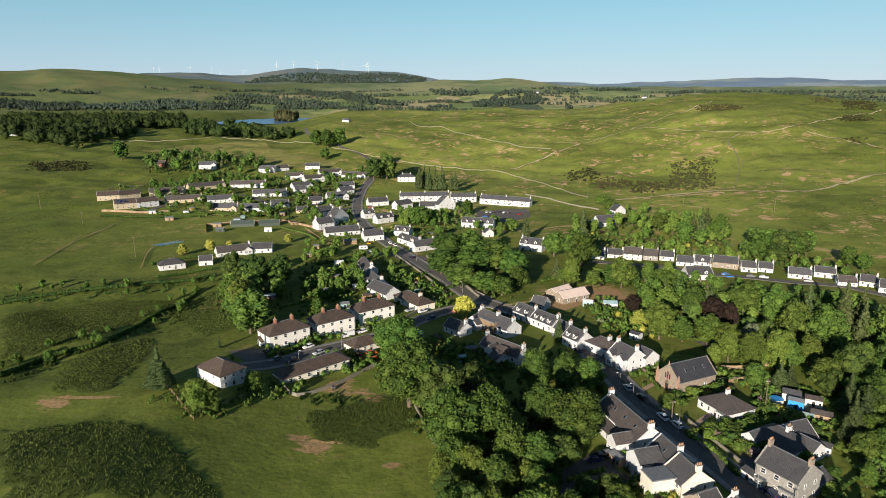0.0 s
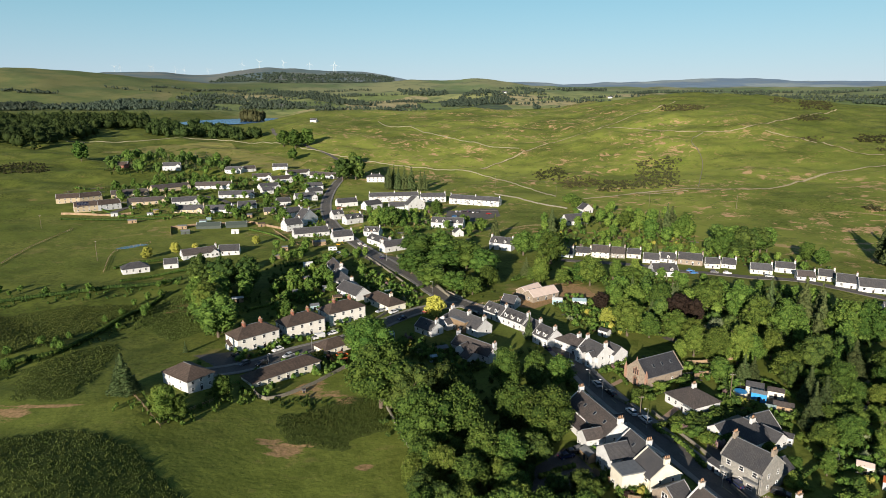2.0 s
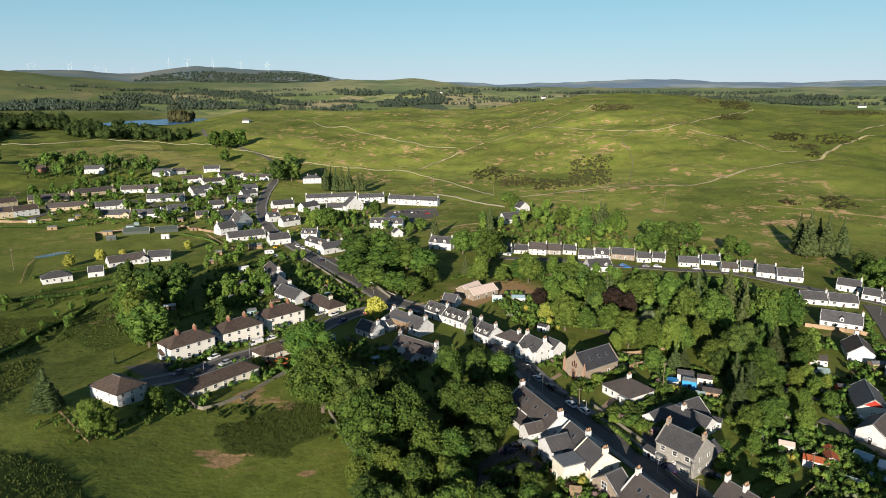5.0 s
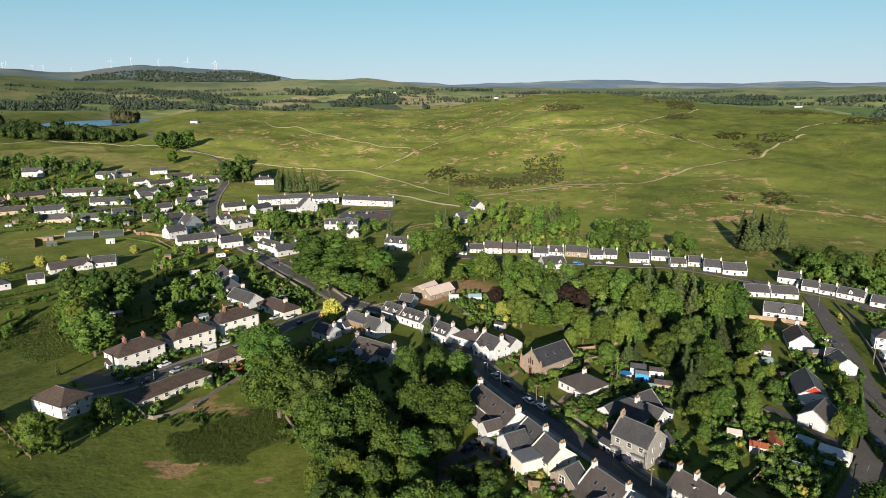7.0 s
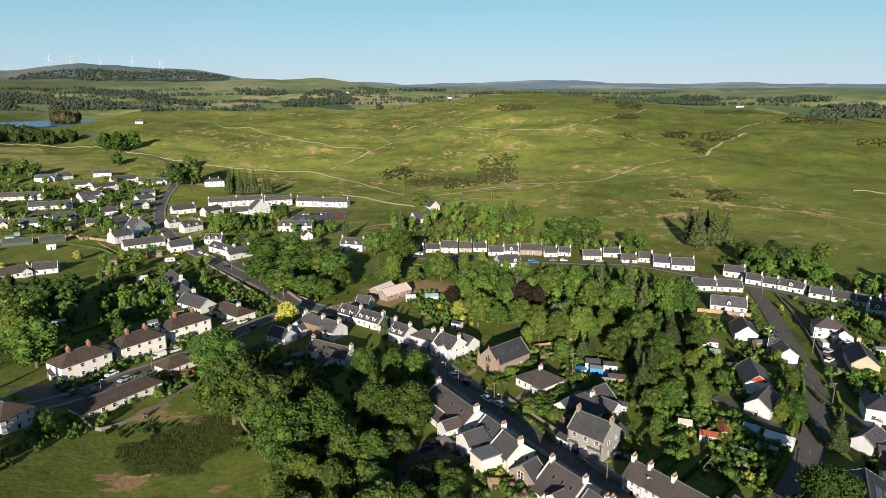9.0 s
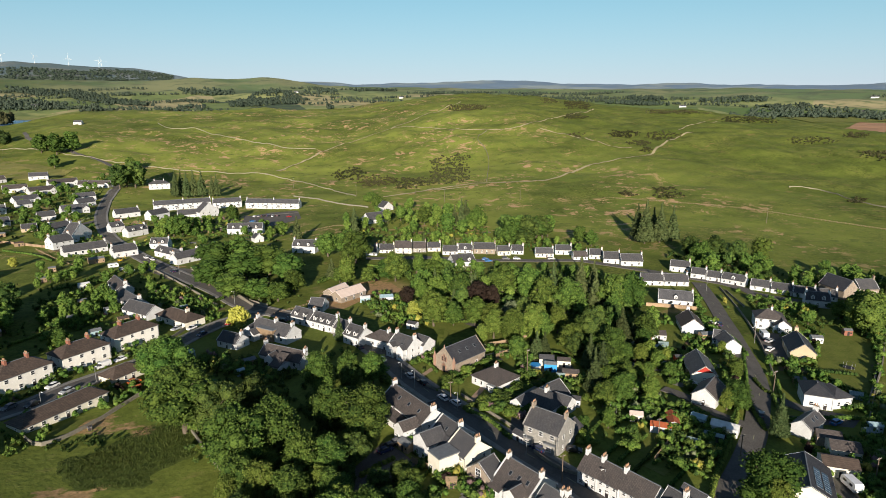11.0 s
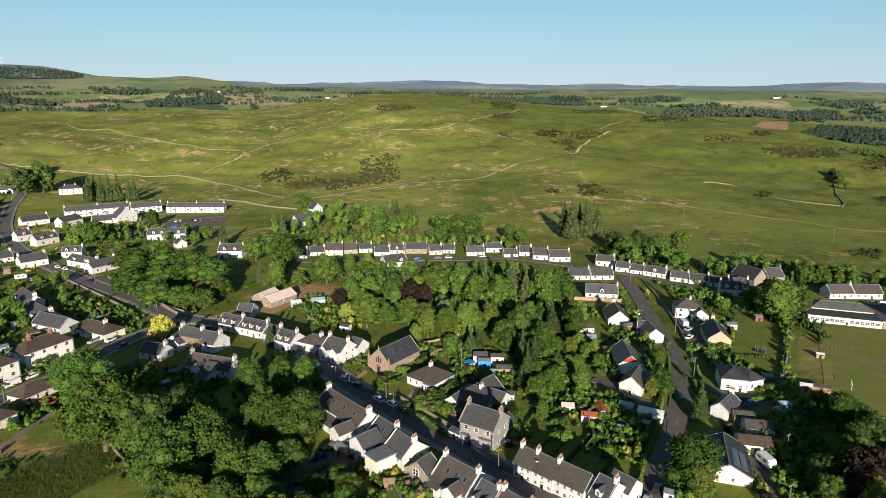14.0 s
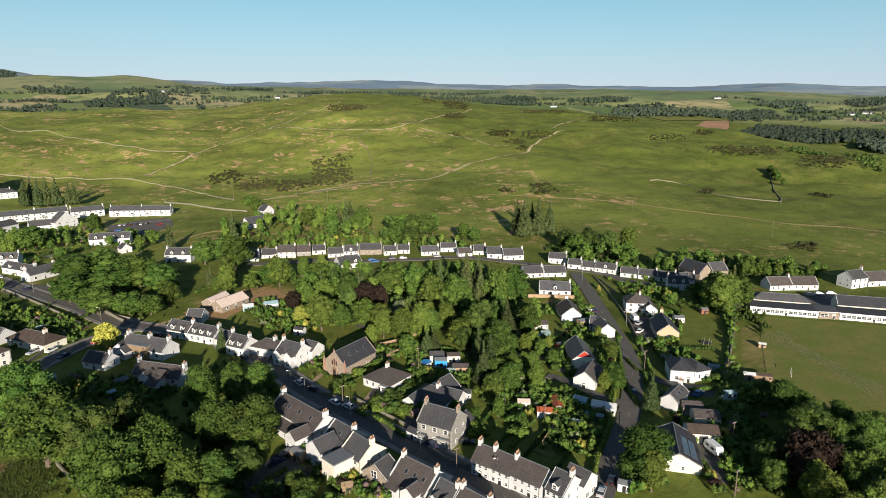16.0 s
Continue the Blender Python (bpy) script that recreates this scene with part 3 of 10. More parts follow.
def ribbon(points, half, lift, offset=0.0, thick=0.0, mats=(ASPHALT,), step=6.0):
    """A strip along a line, laid on the ground."""
    s = Shape(*mats)
    line = smooth_line(points, step)
    rows = []
    for i, (x, y) in enumerate(line):
        a, b = line[max(0, i - 1)], line[min(len(line) - 1, i + 1)]
        d = Vector((b[0] - a[0], b[1] - a[1])).normalized()
        nx, ny = -d.y, d.x
        rows.append([(x + nx * (offset + o), y + ny * (offset + o), ground_at(x + nx * (offset + o), y + ny * (offset + o)) + lift) for o in (half, 0, -half)])
    for r, q in zip(rows, rows[1:]):
        for j in (0, 1):
            s.face((r[j], r[j + 1], q[j + 1], q[j]))
        if thick:
            for j in (0, 2):
                s.face((r[j], q[j], (q[j][0], q[j][1], q[j][2] - thick), (r[j][0], r[j][1], r[j][2] - thick)))
    return s


def road(name, half, points, label, kerbs=True):
    up = 0.26 + 0.012 * len(LINES_OF)
    LINES_OF.append((half, smooth_line(points)))
    tagged(new(name, ribbon(points, half, up, thick=0.3).mesh(name)), label, "road", kind="structure")
    if kerbs:
        for side in (1, -1):
            tagged(new("pavement", ribbon(points, 0.8, up + 0.10, offset=side * (half + 0.75), thick=0.3, mats=(PAVING,)).mesh("pavement")), "grey kerbed pavement beside the road", "pavement", kind="structure")


# ---- windows, doors, chimneys, houses ----
SHARED = {}


def shared(key, make):
    if key not in SHARED:
        SHARED[key] = make()
    return SHARED[key]


def window_meshes(w, h):
    """A sash window: the frame with its sill and bars, and the glass. It faces -y, its middle at the origin."""
    def frame_mesh():
        # one lattice of bars: outer frame, middle rail, and a mullion in wide windows
        t, xs, zs = 0.09, [-w / 2, -w / 2 + 0.09], [-h / 2, -h / 2 + 0.11, -0.04, 0.04, h / 2 - 0.09, h / 2]
        xs += ([-0.045, 0.045] if w > 1.3 else []) + [w / 2 - t, w / 2]
        s, n, m = Shape(FRAME), len(xs), len(zs)
        s.v = [(x, y, z) for y in (-0.07, 0.04) for z in zs for x in xs]
        full = {(i, k): i % 2 == 0 or k % 2 == 0 for i in range(n - 1) for k in range(m - 1)}
        at = lambda i, k, back: back * n * m + k * n + i
        for (i, k), solid in full.items():
            if solid:
                s.f.append((at(i, k, 0), at(i + 1, k, 0), at(i + 1, k + 1, 0), at(i, k + 1, 0)))
                for di, dk, a, b in ((-1, 0, (i, k + 1), (i, k)), (1, 0, (i + 1, k), (i + 1, k + 1)), (0, -1, (i, k), (i + 1, k)), (0, 1, (i + 1, k + 1), (i, k + 1))):
                    if not full.get((i + di, k + dk), False):
                        s.f.append((at(*a, 0), at(*a, 1), at(*b, 1), at(*b, 0)))
        s.k = [0] * len(s.f)
        return s.mesh("window")

    def pane_mesh():
        s = Shape(GLASS)
        s.box(-w / 2 + 0.04, w / 2 - 0.04, -0.02, 0.02, -h / 2 + 0.04, h / 2 - 0.04)
        return s.mesh("pane")
    return shared(("frame", w, h), frame_mesh), shared(("pane", w, h), pane_mesh)


def window(parent, m, w=0.95, h=1.35):
    f, g = window_meshes(w, h)
    ob = part("window", f, parent, at=m)
    part("pane", g, ob)
    return ob


def door_mesh(paint):
    s = Shape(FRAME, paint)
    s.box(-0.55, 0.55, -0.05, 0.04, -0.1, 2.15, 0)
    s.box(-0.44, 0.44, -0.08, 0.02, 0.0, 2.02, 1)
    s.box(-0.30, 0.30, -0.10, 0.0, 1.35, 1.8, 0)
    return s.mesh("door")


def chimney(parent, x, y, z, wide=1.5, wall=WHITE, pots=2):
    """A stack with its cope and pots; z: the ridge's height."""
    s = Shape(wall, STONE)
    s.box(-wide / 2, wide / 2, -0.36, 0.36, -1.2, 1.25)
    s.box(-wide / 2 - 0.08, wide / 2 + 0.08, -0.44, 0.44, 1.25, 1.42, 1)
    ob = part("chimney", s, parent, at=pose(x, y, z, 0, 0, 90))
    for i in range(pots):
        px = (i - (pots - 1) / 2) * 0.48

        def pot():
            p = Shape(POTS)
            p.tube((0, 0, 0), (0, 0, 0.5), 0.15, 0.12, 8)
            p.tube((0, 0, 0.5), (0, 0, 0.58), 0.16, 0.16, 8)
            return p.mesh("pot")
        part("pot", shared("pot", pot), ob, at=pose(px, 0, 1.42))
    return ob


def roof_plan(kind, L, D, h, rise, over=0.35):
    """The roof's planes, as outlines anticlockwise from above, in the house's own axes."""
    x, y, drop = L / 2 + (0.12 if kind == "gable" else over), D / 2 + over, over * rise / (D / 2)
    z0, z1 = h - drop, h + rise
    if kind == "gable":
        return [[(-x, -y, z0), (x, -y, z0), (x, 0, z1), (-x, 0, z1)], [(x, y, z0), (-x, y, z0), (-x, 0, z1), (x, 0, z1)]]
    if L >= D:
        e = max(0.3, (L - D) / 2)
        return [[(-x, -y, z0), (x, -y, z0), (e, 0, z1), (-e, 0, z1)], [(x, y, z0), (-x, y, z0), (-e, 0, z1), (e, 0, z1)],
                [(x, -y, z0), (x, y, z0), (e, 0, z1)], [(-x, y, z0), (-x, -y, z0), (-e, 0, z1)]]
    e = (D - L) / 2
    return [[(-x, -y, z0), (x, -y, z0), (0, -e, z1)], [(x, y, z0), (-x, y, z0), (0, e, z1)],
            [(x, -y, z0), (x, y, z0), (0, e, z1), (0, -e, z1)], [(-x, y, z0), (-x, -y, z0), (0, -e, z1), (0, e, z1)]]


def house(name, x, y, turn, L, D, h, label, category="house", roof="gable", tiles=SLATE, wall=WHITE, storeys=1, bays=3, chimneys=0,
          dormers=0, rooflights=0, skews=False, pitch=38.0, solar=0, group="", paint=DARKPAINT, gable_paint=None, stack=None):
    """A house: its walls along L metres face -y in its own axes. roof: gable, hip, front (the gable faces -y) or flat."""
    near = math.hypot(x, y) < 330
    HOMES.append((x, y, radians(turn), L / 2, D / 2))
    home = thing(name, pose(x, y, ground_at(x, y), 0, 0, turn), label, category, group)
    if roof == "flat":
        s = Shape(wall)
        s.box(-L / 2, L / 2, -D / 2, D / 2, -1.5, h)
        part("wall", s, home)
        s = Shape(tiles, FRAME)
        s.box(-L / 2 - 0.3, L / 2 + 0.3, -D / 2 - 0.3, D / 2 + 0.3, h, h + 0.22, 1)
        s.box(-L / 2 - 0.2, L / 2 + 0.2, -D / 2 - 0.2, D / 2 + 0.2, h + 0.22, h + 0.3)
        part("roof", s, home)
    else:
        # The body is laid out with its ridge along its own x.
        swap = roof == "front"
        bl, bd = (D, L) if swap else (L, D)
        inner = pose(0, 0, 0, 0, 0, 90 if swap else 0)
        plan = "gable" if swap else roof
        span = bd if plan == "gable" else min(bl, bd)
        rise = span / 2 * math.tan(radians(pitch if plan == "gable" else min(pitch, 30)))
        s = Shape(wall, gable_paint or wall)
        s.box(-bl / 2, bl / 2, -bd / 2, bd / 2, -1.5, h)
        if plan == "gable":
            for sx in (-1, 1):
                p = [(sx * bl / 2, -bd / 2, h), (sx * bl / 2, bd / 2, h), (sx * bl / 2, 0, h + rise - 0.02)]
                s.face(p if sx > 0 else p[::-1], 0)
                if gable_paint:
                    q = [(sx * (bl / 2 + 0.06), -bd * 0.33, h + rise * 0.30), (sx * (bl / 2 + 0.06), bd * 0.33, h + rise * 0.30), (sx * (bl / 2 + 0.06), 0, h + rise * 0.94)]
                    s.face(q if sx > 0 else q[::-1], 1)
        body = part("wall", s, home, at=inner)
        s = Shape(tiles, LEAD)
        for plane in roof_plan(plan, bl, bd, h, rise):
            s.slab([(a, b, c + 0.14) for a, b, c in plane], 0.14)
        e = bl / 2 + 0.12 if plan == "gable" else abs(bl - bd) / 2
        if plan == "gable" or bl >= bd:
            s.box(-e, e, -0.13, 0.13, h + rise + 0.06, h + rise + 0.2, 1)
        else:
            s.box(-0.13, 0.13, -e, e, h + rise + 0.06, h + rise + 0.2, 1)
        top = part("roof", s, home, at=inner)
        if plan == "gable":
            for sx in (-1, 1):
                g = Shape(wall if skews else tiles if name == "terrace_house" else FRAME)
                w, up = (0.3, 0.3) if skews else (0.06, 0.16)
                for sy in (-1, 1):
                    y0, z0 = sy * (bd / 2 + 0.3), h - 0.3 * rise / (bd / 2)
                    a, b = sx * (bl / 2 - 0.12), sx * (bl / 2 - 0.12 + w + 0.06)
                    q = [(min(a, b), y0, z0 + up), (max(a, b), y0, z0 + up), (max(a, b), 0, h + rise + up), (min(a, b), 0, h + rise + up)]
                    g.slab(q if sy < 0 else q[::-1], up + 0.1)
                part("gable_skew" if skews else "bargeboard", g, home, at=inner)
        ends = {0: [], 1: [1], 2: [-1, 1], 3: [-1, 0, 1]}[chimneys]
        for sx in ends:
            if plan == "gable":
                cx = sx * (bl / 2 - 0.4) if sx else 0.6
            else:
                cx = sx * max(0.0, (bl - bd) / 2 - 0.2)
            c = inner @ Vector((cx, 0, h + rise))
            made = chimney(home, c.x, c.y, c.z, 1.3 if L < 12 else 1.6, stack or wall, 3 if storeys > 1 else 2)
            if swap:
                made.matrix_basis = made.matrix_basis @ pose(0, 0, 0, 0, 0, 90)
        slope = math.degrees(math.atan2(rise, bd / 2))
        if plan == "gable":
            for i in range(dormers):
                dx = (i + 0.5) / dormers * bl * 0.86 - bl * 0.43
                d = Shape(wall, tiles)
                z0, z1, yf = h + 0.1, h + 1.55, -bd / 2 + 0.15
                yb = -bd / 2 + bd / 2 * (1.75 + 0.55) / rise if rise > 2.3 else -0.2
                d.box(dx - 0.75, dx + 0.75, yf, yb, z0 - 0.4, z1)
                d.face([(dx - 0.75, yf, z1), (dx + 0.75, yf, z1), (dx, yf, z1 + 0.62)])
                dm = part("dormer", d, home, at=inner)
                dr = Shape(tiles)
                for sx in (-1, 1):
                    q = [(dx + sx * 0.95, yf - 0.18, z1 - 0.1), (dx, yf - 0.18, z1 + 0.72), (dx, yb + 0.2, z1 + 0.72), (dx + sx * 0.95, yb + 0.2, z1 - 0.1)]
                    dr.slab(q[::-1] if sx > 0 else q, 0.1)
                part("dormer_roof", dr, dm)
                window(dm, pose(dx, yf - 0.01, z1 - 0.65), 0.95, 1.15)
            for i in range(rooflights):
                rx = bl * (0.24 * i - 0.12 * (rooflights - 1) + 0.05)

                def light():
                    r = Shape(LEAD, GLASS)
                    r.box(-0.42, 0.42, -0.6, 0.6, 0.0, 0.1, 0)
                    r.box(-0.34, 0.34, -0.5, 0.5, 0.1, 0.12, 1)
                    return r.mesh("rooflight")
                part("rooflight", shared("rooflight", light), home, at=inner @ pose(rx, -bd * 0.26, h + rise * 0.48 + 0.15, slope, 0, 0))
            if solar:
                cell = shared("cell", lambda: cell_mesh())
                for i in range(8):
                    for j in range(2):
                        part("solar_panel", cell, home, at=inner @ pose((i - 3.5) * 1.05 - bl * 0.12, -bd * (0.36 - 0.17 * j), h + rise * (0.28 + 0.34 * j) + 0.2, slope, 0, 0))
        if near:
            for sy in (-1, 1):
                yy, s, pipe = sy * (bd / 2 + 0.38), Shape(LEAD), Shape(LEAD)
                s.box(-bl / 2, bl / 2, yy - 0.07, yy + 0.07, h - 0.32 * rise / (bd / 2) - 0.1, h - 0.32 * rise / (bd / 2) + 0.02)
                pipe.tube((bl / 2 - 0.3, yy - sy * 0.3, 0), (bl / 2 - 0.3, yy - sy * 0.3, h - 0.3), 0.05, 0.05)
                part("downpipe", pipe, part("gutter", s, home, at=inner))
    # openings
    lift = h / storeys
    wide = L / bays * 0.8 if roof == "flat" else 0.95 if L / max(1, bays) < 3.4 else 1.25
    for side in (0, 1) if near else (0,):
        for k in range(storeys):
            for i in range(bays):
                px = ((i + 0.5) / bays - 0.5) * L * 0.94
                m = pose(0, 0, 0, 0, 0, 180 * side) @ pose(px, -D / 2, lift * k + min(1.55, lift * 0.55))
                if k == 0 and i == bays // 2 and not (roof == "flat" and side):
                    part("door", shared(("door", paint.name), lambda: door_mesh(paint)), home, at=m @ pose(0, 0, -min(1.55, lift * 0.55) + 0.05))
                else:
                    window(home, m, wide, min(1.35, lift * 0.5))
    if D > 6 and roof != "flat":
        for turn_, at in ((90, L / 2), (-90, -L / 2)):
            for k in range(storeys):
                for off in ((-0.22, 0.22) if (roof == "front" or storeys > 1) else (0.1,)):
                    window(home, pose(0, 0, 0, 0, 0, turn_) @ pose(off * D, -L / 2, lift * k + min(1.55, lift * 0.55)), 0.85, min(1.25, lift * 0.46))
    return home


def annex(home, x, y, turn, L, D, h, roof="front", tiles=SLATE, wall=WHITE, glazed=True):
    """A wing, porch or bay of a house, in the house's own axes; it faces -y."""
    at = pose(x, y, 0, 0, 0, turn)
    rise = L / 2 * math.tan(radians(36))
    s = Shape(wall)
    s.box(-L / 2, L / 2, -D / 2, D / 2, -1.0, h)
    if roof == "front":
        for sy in (-1, 1):
            p = [(-L / 2, sy * D / 2, h), (L / 2, sy * D / 2, h), (0, sy * D / 2, h + rise)]
            s.face(p if sy < 0 else p[::-1])
    wing = part("wing", s, home, at=at)
    r = Shape(tiles, LEAD)
    if roof == "front":
        for sx in (-1, 1):
            q = [(sx * (L / 2 + 0.25), -D / 2 - 0.15, h - 0.2), (0, -D / 2 - 0.15, h + rise), (0, D / 2 + 0.15, h + rise), (sx * (L / 2 + 0.25), D / 2 + 0.15, h - 0.2)]
            r.slab([(a, b, c + 0.13) for a, b, c in (q[::-1] if sx > 0 else q)], 0.13)
        r.box(-0.12, 0.12, -D / 2 - 0.15, D / 2 + 0.15, h + rise + 0.05, h + rise + 0.18, 1)
    elif roof == "lean":
        r.slab([(-L / 2 - 0.15, -D / 2 - 0.2, h), (L / 2 + 0.15, -D / 2 - 0.2, h), (L / 2 + 0.15, D / 2, h + D * 0.5), (-L / 2 - 0.15, D / 2, h + D * 0.5)], 0.13)
    else:
        r.box(-L / 2 - 0.12, L / 2 + 0.12, -D / 2 - 0.12, D / 2, h, h + 0.25, 1, 0.1)
    part("wing_roof", r, wing)
    if glazed:
        n = 2 if L > 4.5 else 1
        for i in range(n):
            window(wing, pose(((i + 0.5) / n - 0.5) * L * 0.9, -D / 2, min(1.5, h * 0.55)), min(1.5, L * 0.55), 1.3)
    return wing


def cell_mesh():
    s = Shape(STEEL, SOLARM)
    s.box(-0.5, 0.5, -0.8, 0.8, 0.0, 0.05, 0)
    s.box(-0.46, 0.46, -0.76, 0.76, 0.05, 0.055, 1)
    return s.mesh("solar_panel")


# ---- trees ----
BALLS = {}


def ball(detail):
    """A unit ball of triangles: its points and faces."""
    if detail not in BALLS:
        bm = bmesh.new()
        bmesh.ops.create_icosphere(bm, subdivisions=detail, radius=1.0)
        bm.verts.index_update()
        BALLS[detail] = (np.array([v.co[:] for v in bm.verts]), np.array([[v.index for v in f.verts] for f in bm.faces]))
        bm.free()
    return BALLS[detail]


def boughs(lobes, rnd, detail):
    """Lumpy rounded masses of foliage, one for each lobe (centre, radii)."""
    u, f = ball(detail)
    P, T = [], []
    for i, (c, r) in enumerate(lobes):
        a, b = rnd.uniform(0, 6.28, 3), rnd.uniform(0, 6.28, 3)
        k = 0.86 + 0.11 * np.sin(3.4 * u + a).sum(1) / 1.5 + 0.085 * np.sin(8.3 * u[:, [1, 2, 0]] + b).sum(1) / 1.5 + rnd.uniform(-0.06, 0.06, len(u))
        P.append(np.array(c) + u * np.array(r) * k[:, None])
        T.append(f + i * len(u))
    return np.concatenate(P), np.concatenate(T)


def sprays(lobes, count, size, rnd, flat=0.0):
    """Leafy sprays on the outside of the lobes: small bent plates that face outward."""
    w = np.array([r[0] * r[1] + r[1] * r[2] + r[0] * r[2] for _, r in lobes])
    pick = rnd.choice(len(lobes), count, p=w / w.sum())
    d = rnd.normal(size=(count, 3))
    d /= np.linalg.norm(d, axis=1, keepdims=True)
    c, r = np.array([l[0] for l in lobes])[pick], np.array([l[1] for l in lobes])[pick]
    at = c + d * r * (rnd.uniform(0.86, 1.08, (count, 1)) + 0.30 * rnd.uniform(0, 1, (count, 1)) ** 3)
    nrm = d + rnd.normal(size=(count, 3)) * 0.75 + np.array([0, 0, 0.15 + flat])
    nrm /= np.linalg.norm(nrm, axis=1, keepdims=True)
    u = np.cross(nrm, rnd.normal(size=(count, 3)))
    u /= np.linalg.norm(u, axis=1, keepdims=True)
    v = np.cross(nrm, u)
    s = size * rnd.uniform(0.55, 1.25, (count, 1))
    bend = nrm * s * 0.35
    pts = np.stack([at - u * s - v * s * 0.15 - bend, at - v * s * 0.8, at + v * s * 0.75 + u * s * 0.1, at + u * s * 1.05 - bend], 1)
    faces = (np.arange(count)[:, None] * 4)
    return pts.reshape(-1, 3), np.concatenate([faces + [0, 1, 2], faces + [1, 3, 2]], 0)


EIGHT = np.array([(1, 0, 0), (-1, 0, 0), (0, 1, 0), (0, -1, 0), (0, 0, 1), (0, 0, -1)], float)
EIGHT_FACES = np.array([(0, 2, 4), (2, 1, 4), (1, 3, 4), (3, 0, 4), (2, 0, 5), (1, 2, 5), (3, 1, 5), (0, 3, 5)])


def tufts(lobes, count, size, rnd):
    """Small rounded tufts of leaves that stand out from the lobes, with gaps between them."""
    w = np.array([r[0] * r[1] + r[1] * r[2] + r[0] * r[2] for _, r in lobes])
    pick = rnd.choice(len(lobes), count, p=w / w.sum())
    d = rnd.normal(size=(count, 3))
    d[:, 2] += 0.25
    d /= np.linalg.norm(d, axis=1, keepdims=True)
    c, r = np.array([l[0] for l in lobes])[pick], np.array([l[1] for l in lobes])[pick]
    at = c + d * r * (rnd.uniform(0.84, 1.06, (count, 1)) + 0.22 * rnd.uniform(0, 1, (count, 1)) ** 3)
    turn = rnd.uniform(0, 6.283, count)
    cs, sn = np.cos(turn)[:, None], np.sin(turn)[:, None]
    u = EIGHT[None] * (size * rnd.uniform(0.5, 1.3, (count, 1, 1))) * rnd.uniform(0.75, 1.3, (count, 6, 1)) * np.array([1, 1, 0.72])
    u = np.stack([u[..., 0] * cs - u[..., 1] * sn, u[..., 0] * sn + u[..., 1] * cs, u[..., 2]], -1)
    f = EIGHT_FACES[None] + 6 * np.arange(count)[:, None, None]
    return (at[:, None] + u).reshape(-1, 3), f.reshape(-1, 3)


def foliage(lobes, count, size, rnd, flat=0.0, detail=2, tufty=0):
    """A crown: rounded boughs, tufts that stand out from them, and leafy sprays over all."""
    p, f = boughs(lobes[:1], rnd, detail)
    for q, g in ([boughs(lobes[1:], rnd, 1)] if lobes[1:] else []) + ([tufts(lobes, tufty, size * 1.6, rnd)] if tufty else []) + ([sprays(lobes, count, size, rnd, flat)] if count else []):
        p, f = np.concatenate([p, q]), np.concatenate([f, g + len(p)])
    return p, f


def leaf_cloud(lobes, count, size, rnd, mats, flat=0.0, detail=2, tufty=0):
    p, f = foliage(lobes, count, size, rnd, flat, detail, tufty)
    sh = Shape(*mats)
    sh.v, sh.f, sh.k, sh.round = p.tolist(), f.tolist(), [0] * len(f), True
    return sh


def limbs(height, spread, rnd, n=7, lean=0.0):
    s = Shape(BARK)
    r = height * 0.022 + 0.08
    top = Vector((lean, 0, height * 0.62))
    s.tube((0, 0, -0.4), (lean * 0.3, 0, height * 0.28), r * 1.25, r * 0.85, 8)
    s.tube((lean * 0.3, 0, height * 0.28), top, r * 0.85, r * 0.35, 7)
    for i in range(n):
        a, z = 6.283 * (i + rnd.uniform(-0.3, 0.3)) / n, height * rnd.uniform(0.25, 0.55)
        mid = Vector((math.cos(a) * spread * 0.32, math.sin(a) * spread * 0.32, z + height * 0.13))
        s.tube((lean * 0.4, 0, z), mid, r * 0.42, r * 0.25, 5)
        s.tube(mid, mid + Vector((math.cos(a) * spread * 0.3, math.sin(a) * spread * 0.3, height * 0.14)), r * 0.25, r * 0.08, 5)
    return s


def broad_lobes(height, spread, rnd, n):
    """A broad crown: a deep core and boughs of many sizes over it, some reaching out."""
    core = (spread * 0.64, spread * 0.64, height * 0.37)
    lobes = [((0, 0, height * 0.52), core)]
    count = int(n * 2.0)
    for i in range(count):
        z = 1 - 1.85 * (i + 0.5) / count
        a = i * 2.39996 + rnd.uniform(-0.7, 0.7)
        k, q = math.sqrt(max(0.0, 1 - z * z)), spread * (0.15 + 0.25 * rnd.uniform(0, 1) ** 1.5)
        out = rnd.uniform(0.80, 1.16)
        lobes.append(((math.cos(a) * k * core[0] * out, math.sin(a) * k * core[1] * out, height * 0.53 + z * core[2] * rnd.uniform(0.9, 1.1)), (q * rnd.uniform(0.85, 1.2), q * rnd.uniform(0.85, 1.2), q * rnd.uniform(0.65, 1.0))))
    return lobes


def conifer_lobes(height, spread, rnd, n):
    """A tapering crown of flat drooping tiers."""
    out = []
    for i in range(n + 4):
        t = (i + 0.5) / (n + 4)
        k = max(1, int(7 * (1 - t)))
        for j in range(k):
            a, reach = 6.283 * j / k + i * 1.3, spread * (1 - t) * rnd.uniform(0.38, 0.62) * (k > 1)
            q = spread * (0.09 + 0.30 * (1 - t))
            out.append(((math.cos(a) * reach, math.sin(a) * reach, height * (0.10 + 0.87 * t)), (q, q, height * 0.042 + 0.15)))
    return out


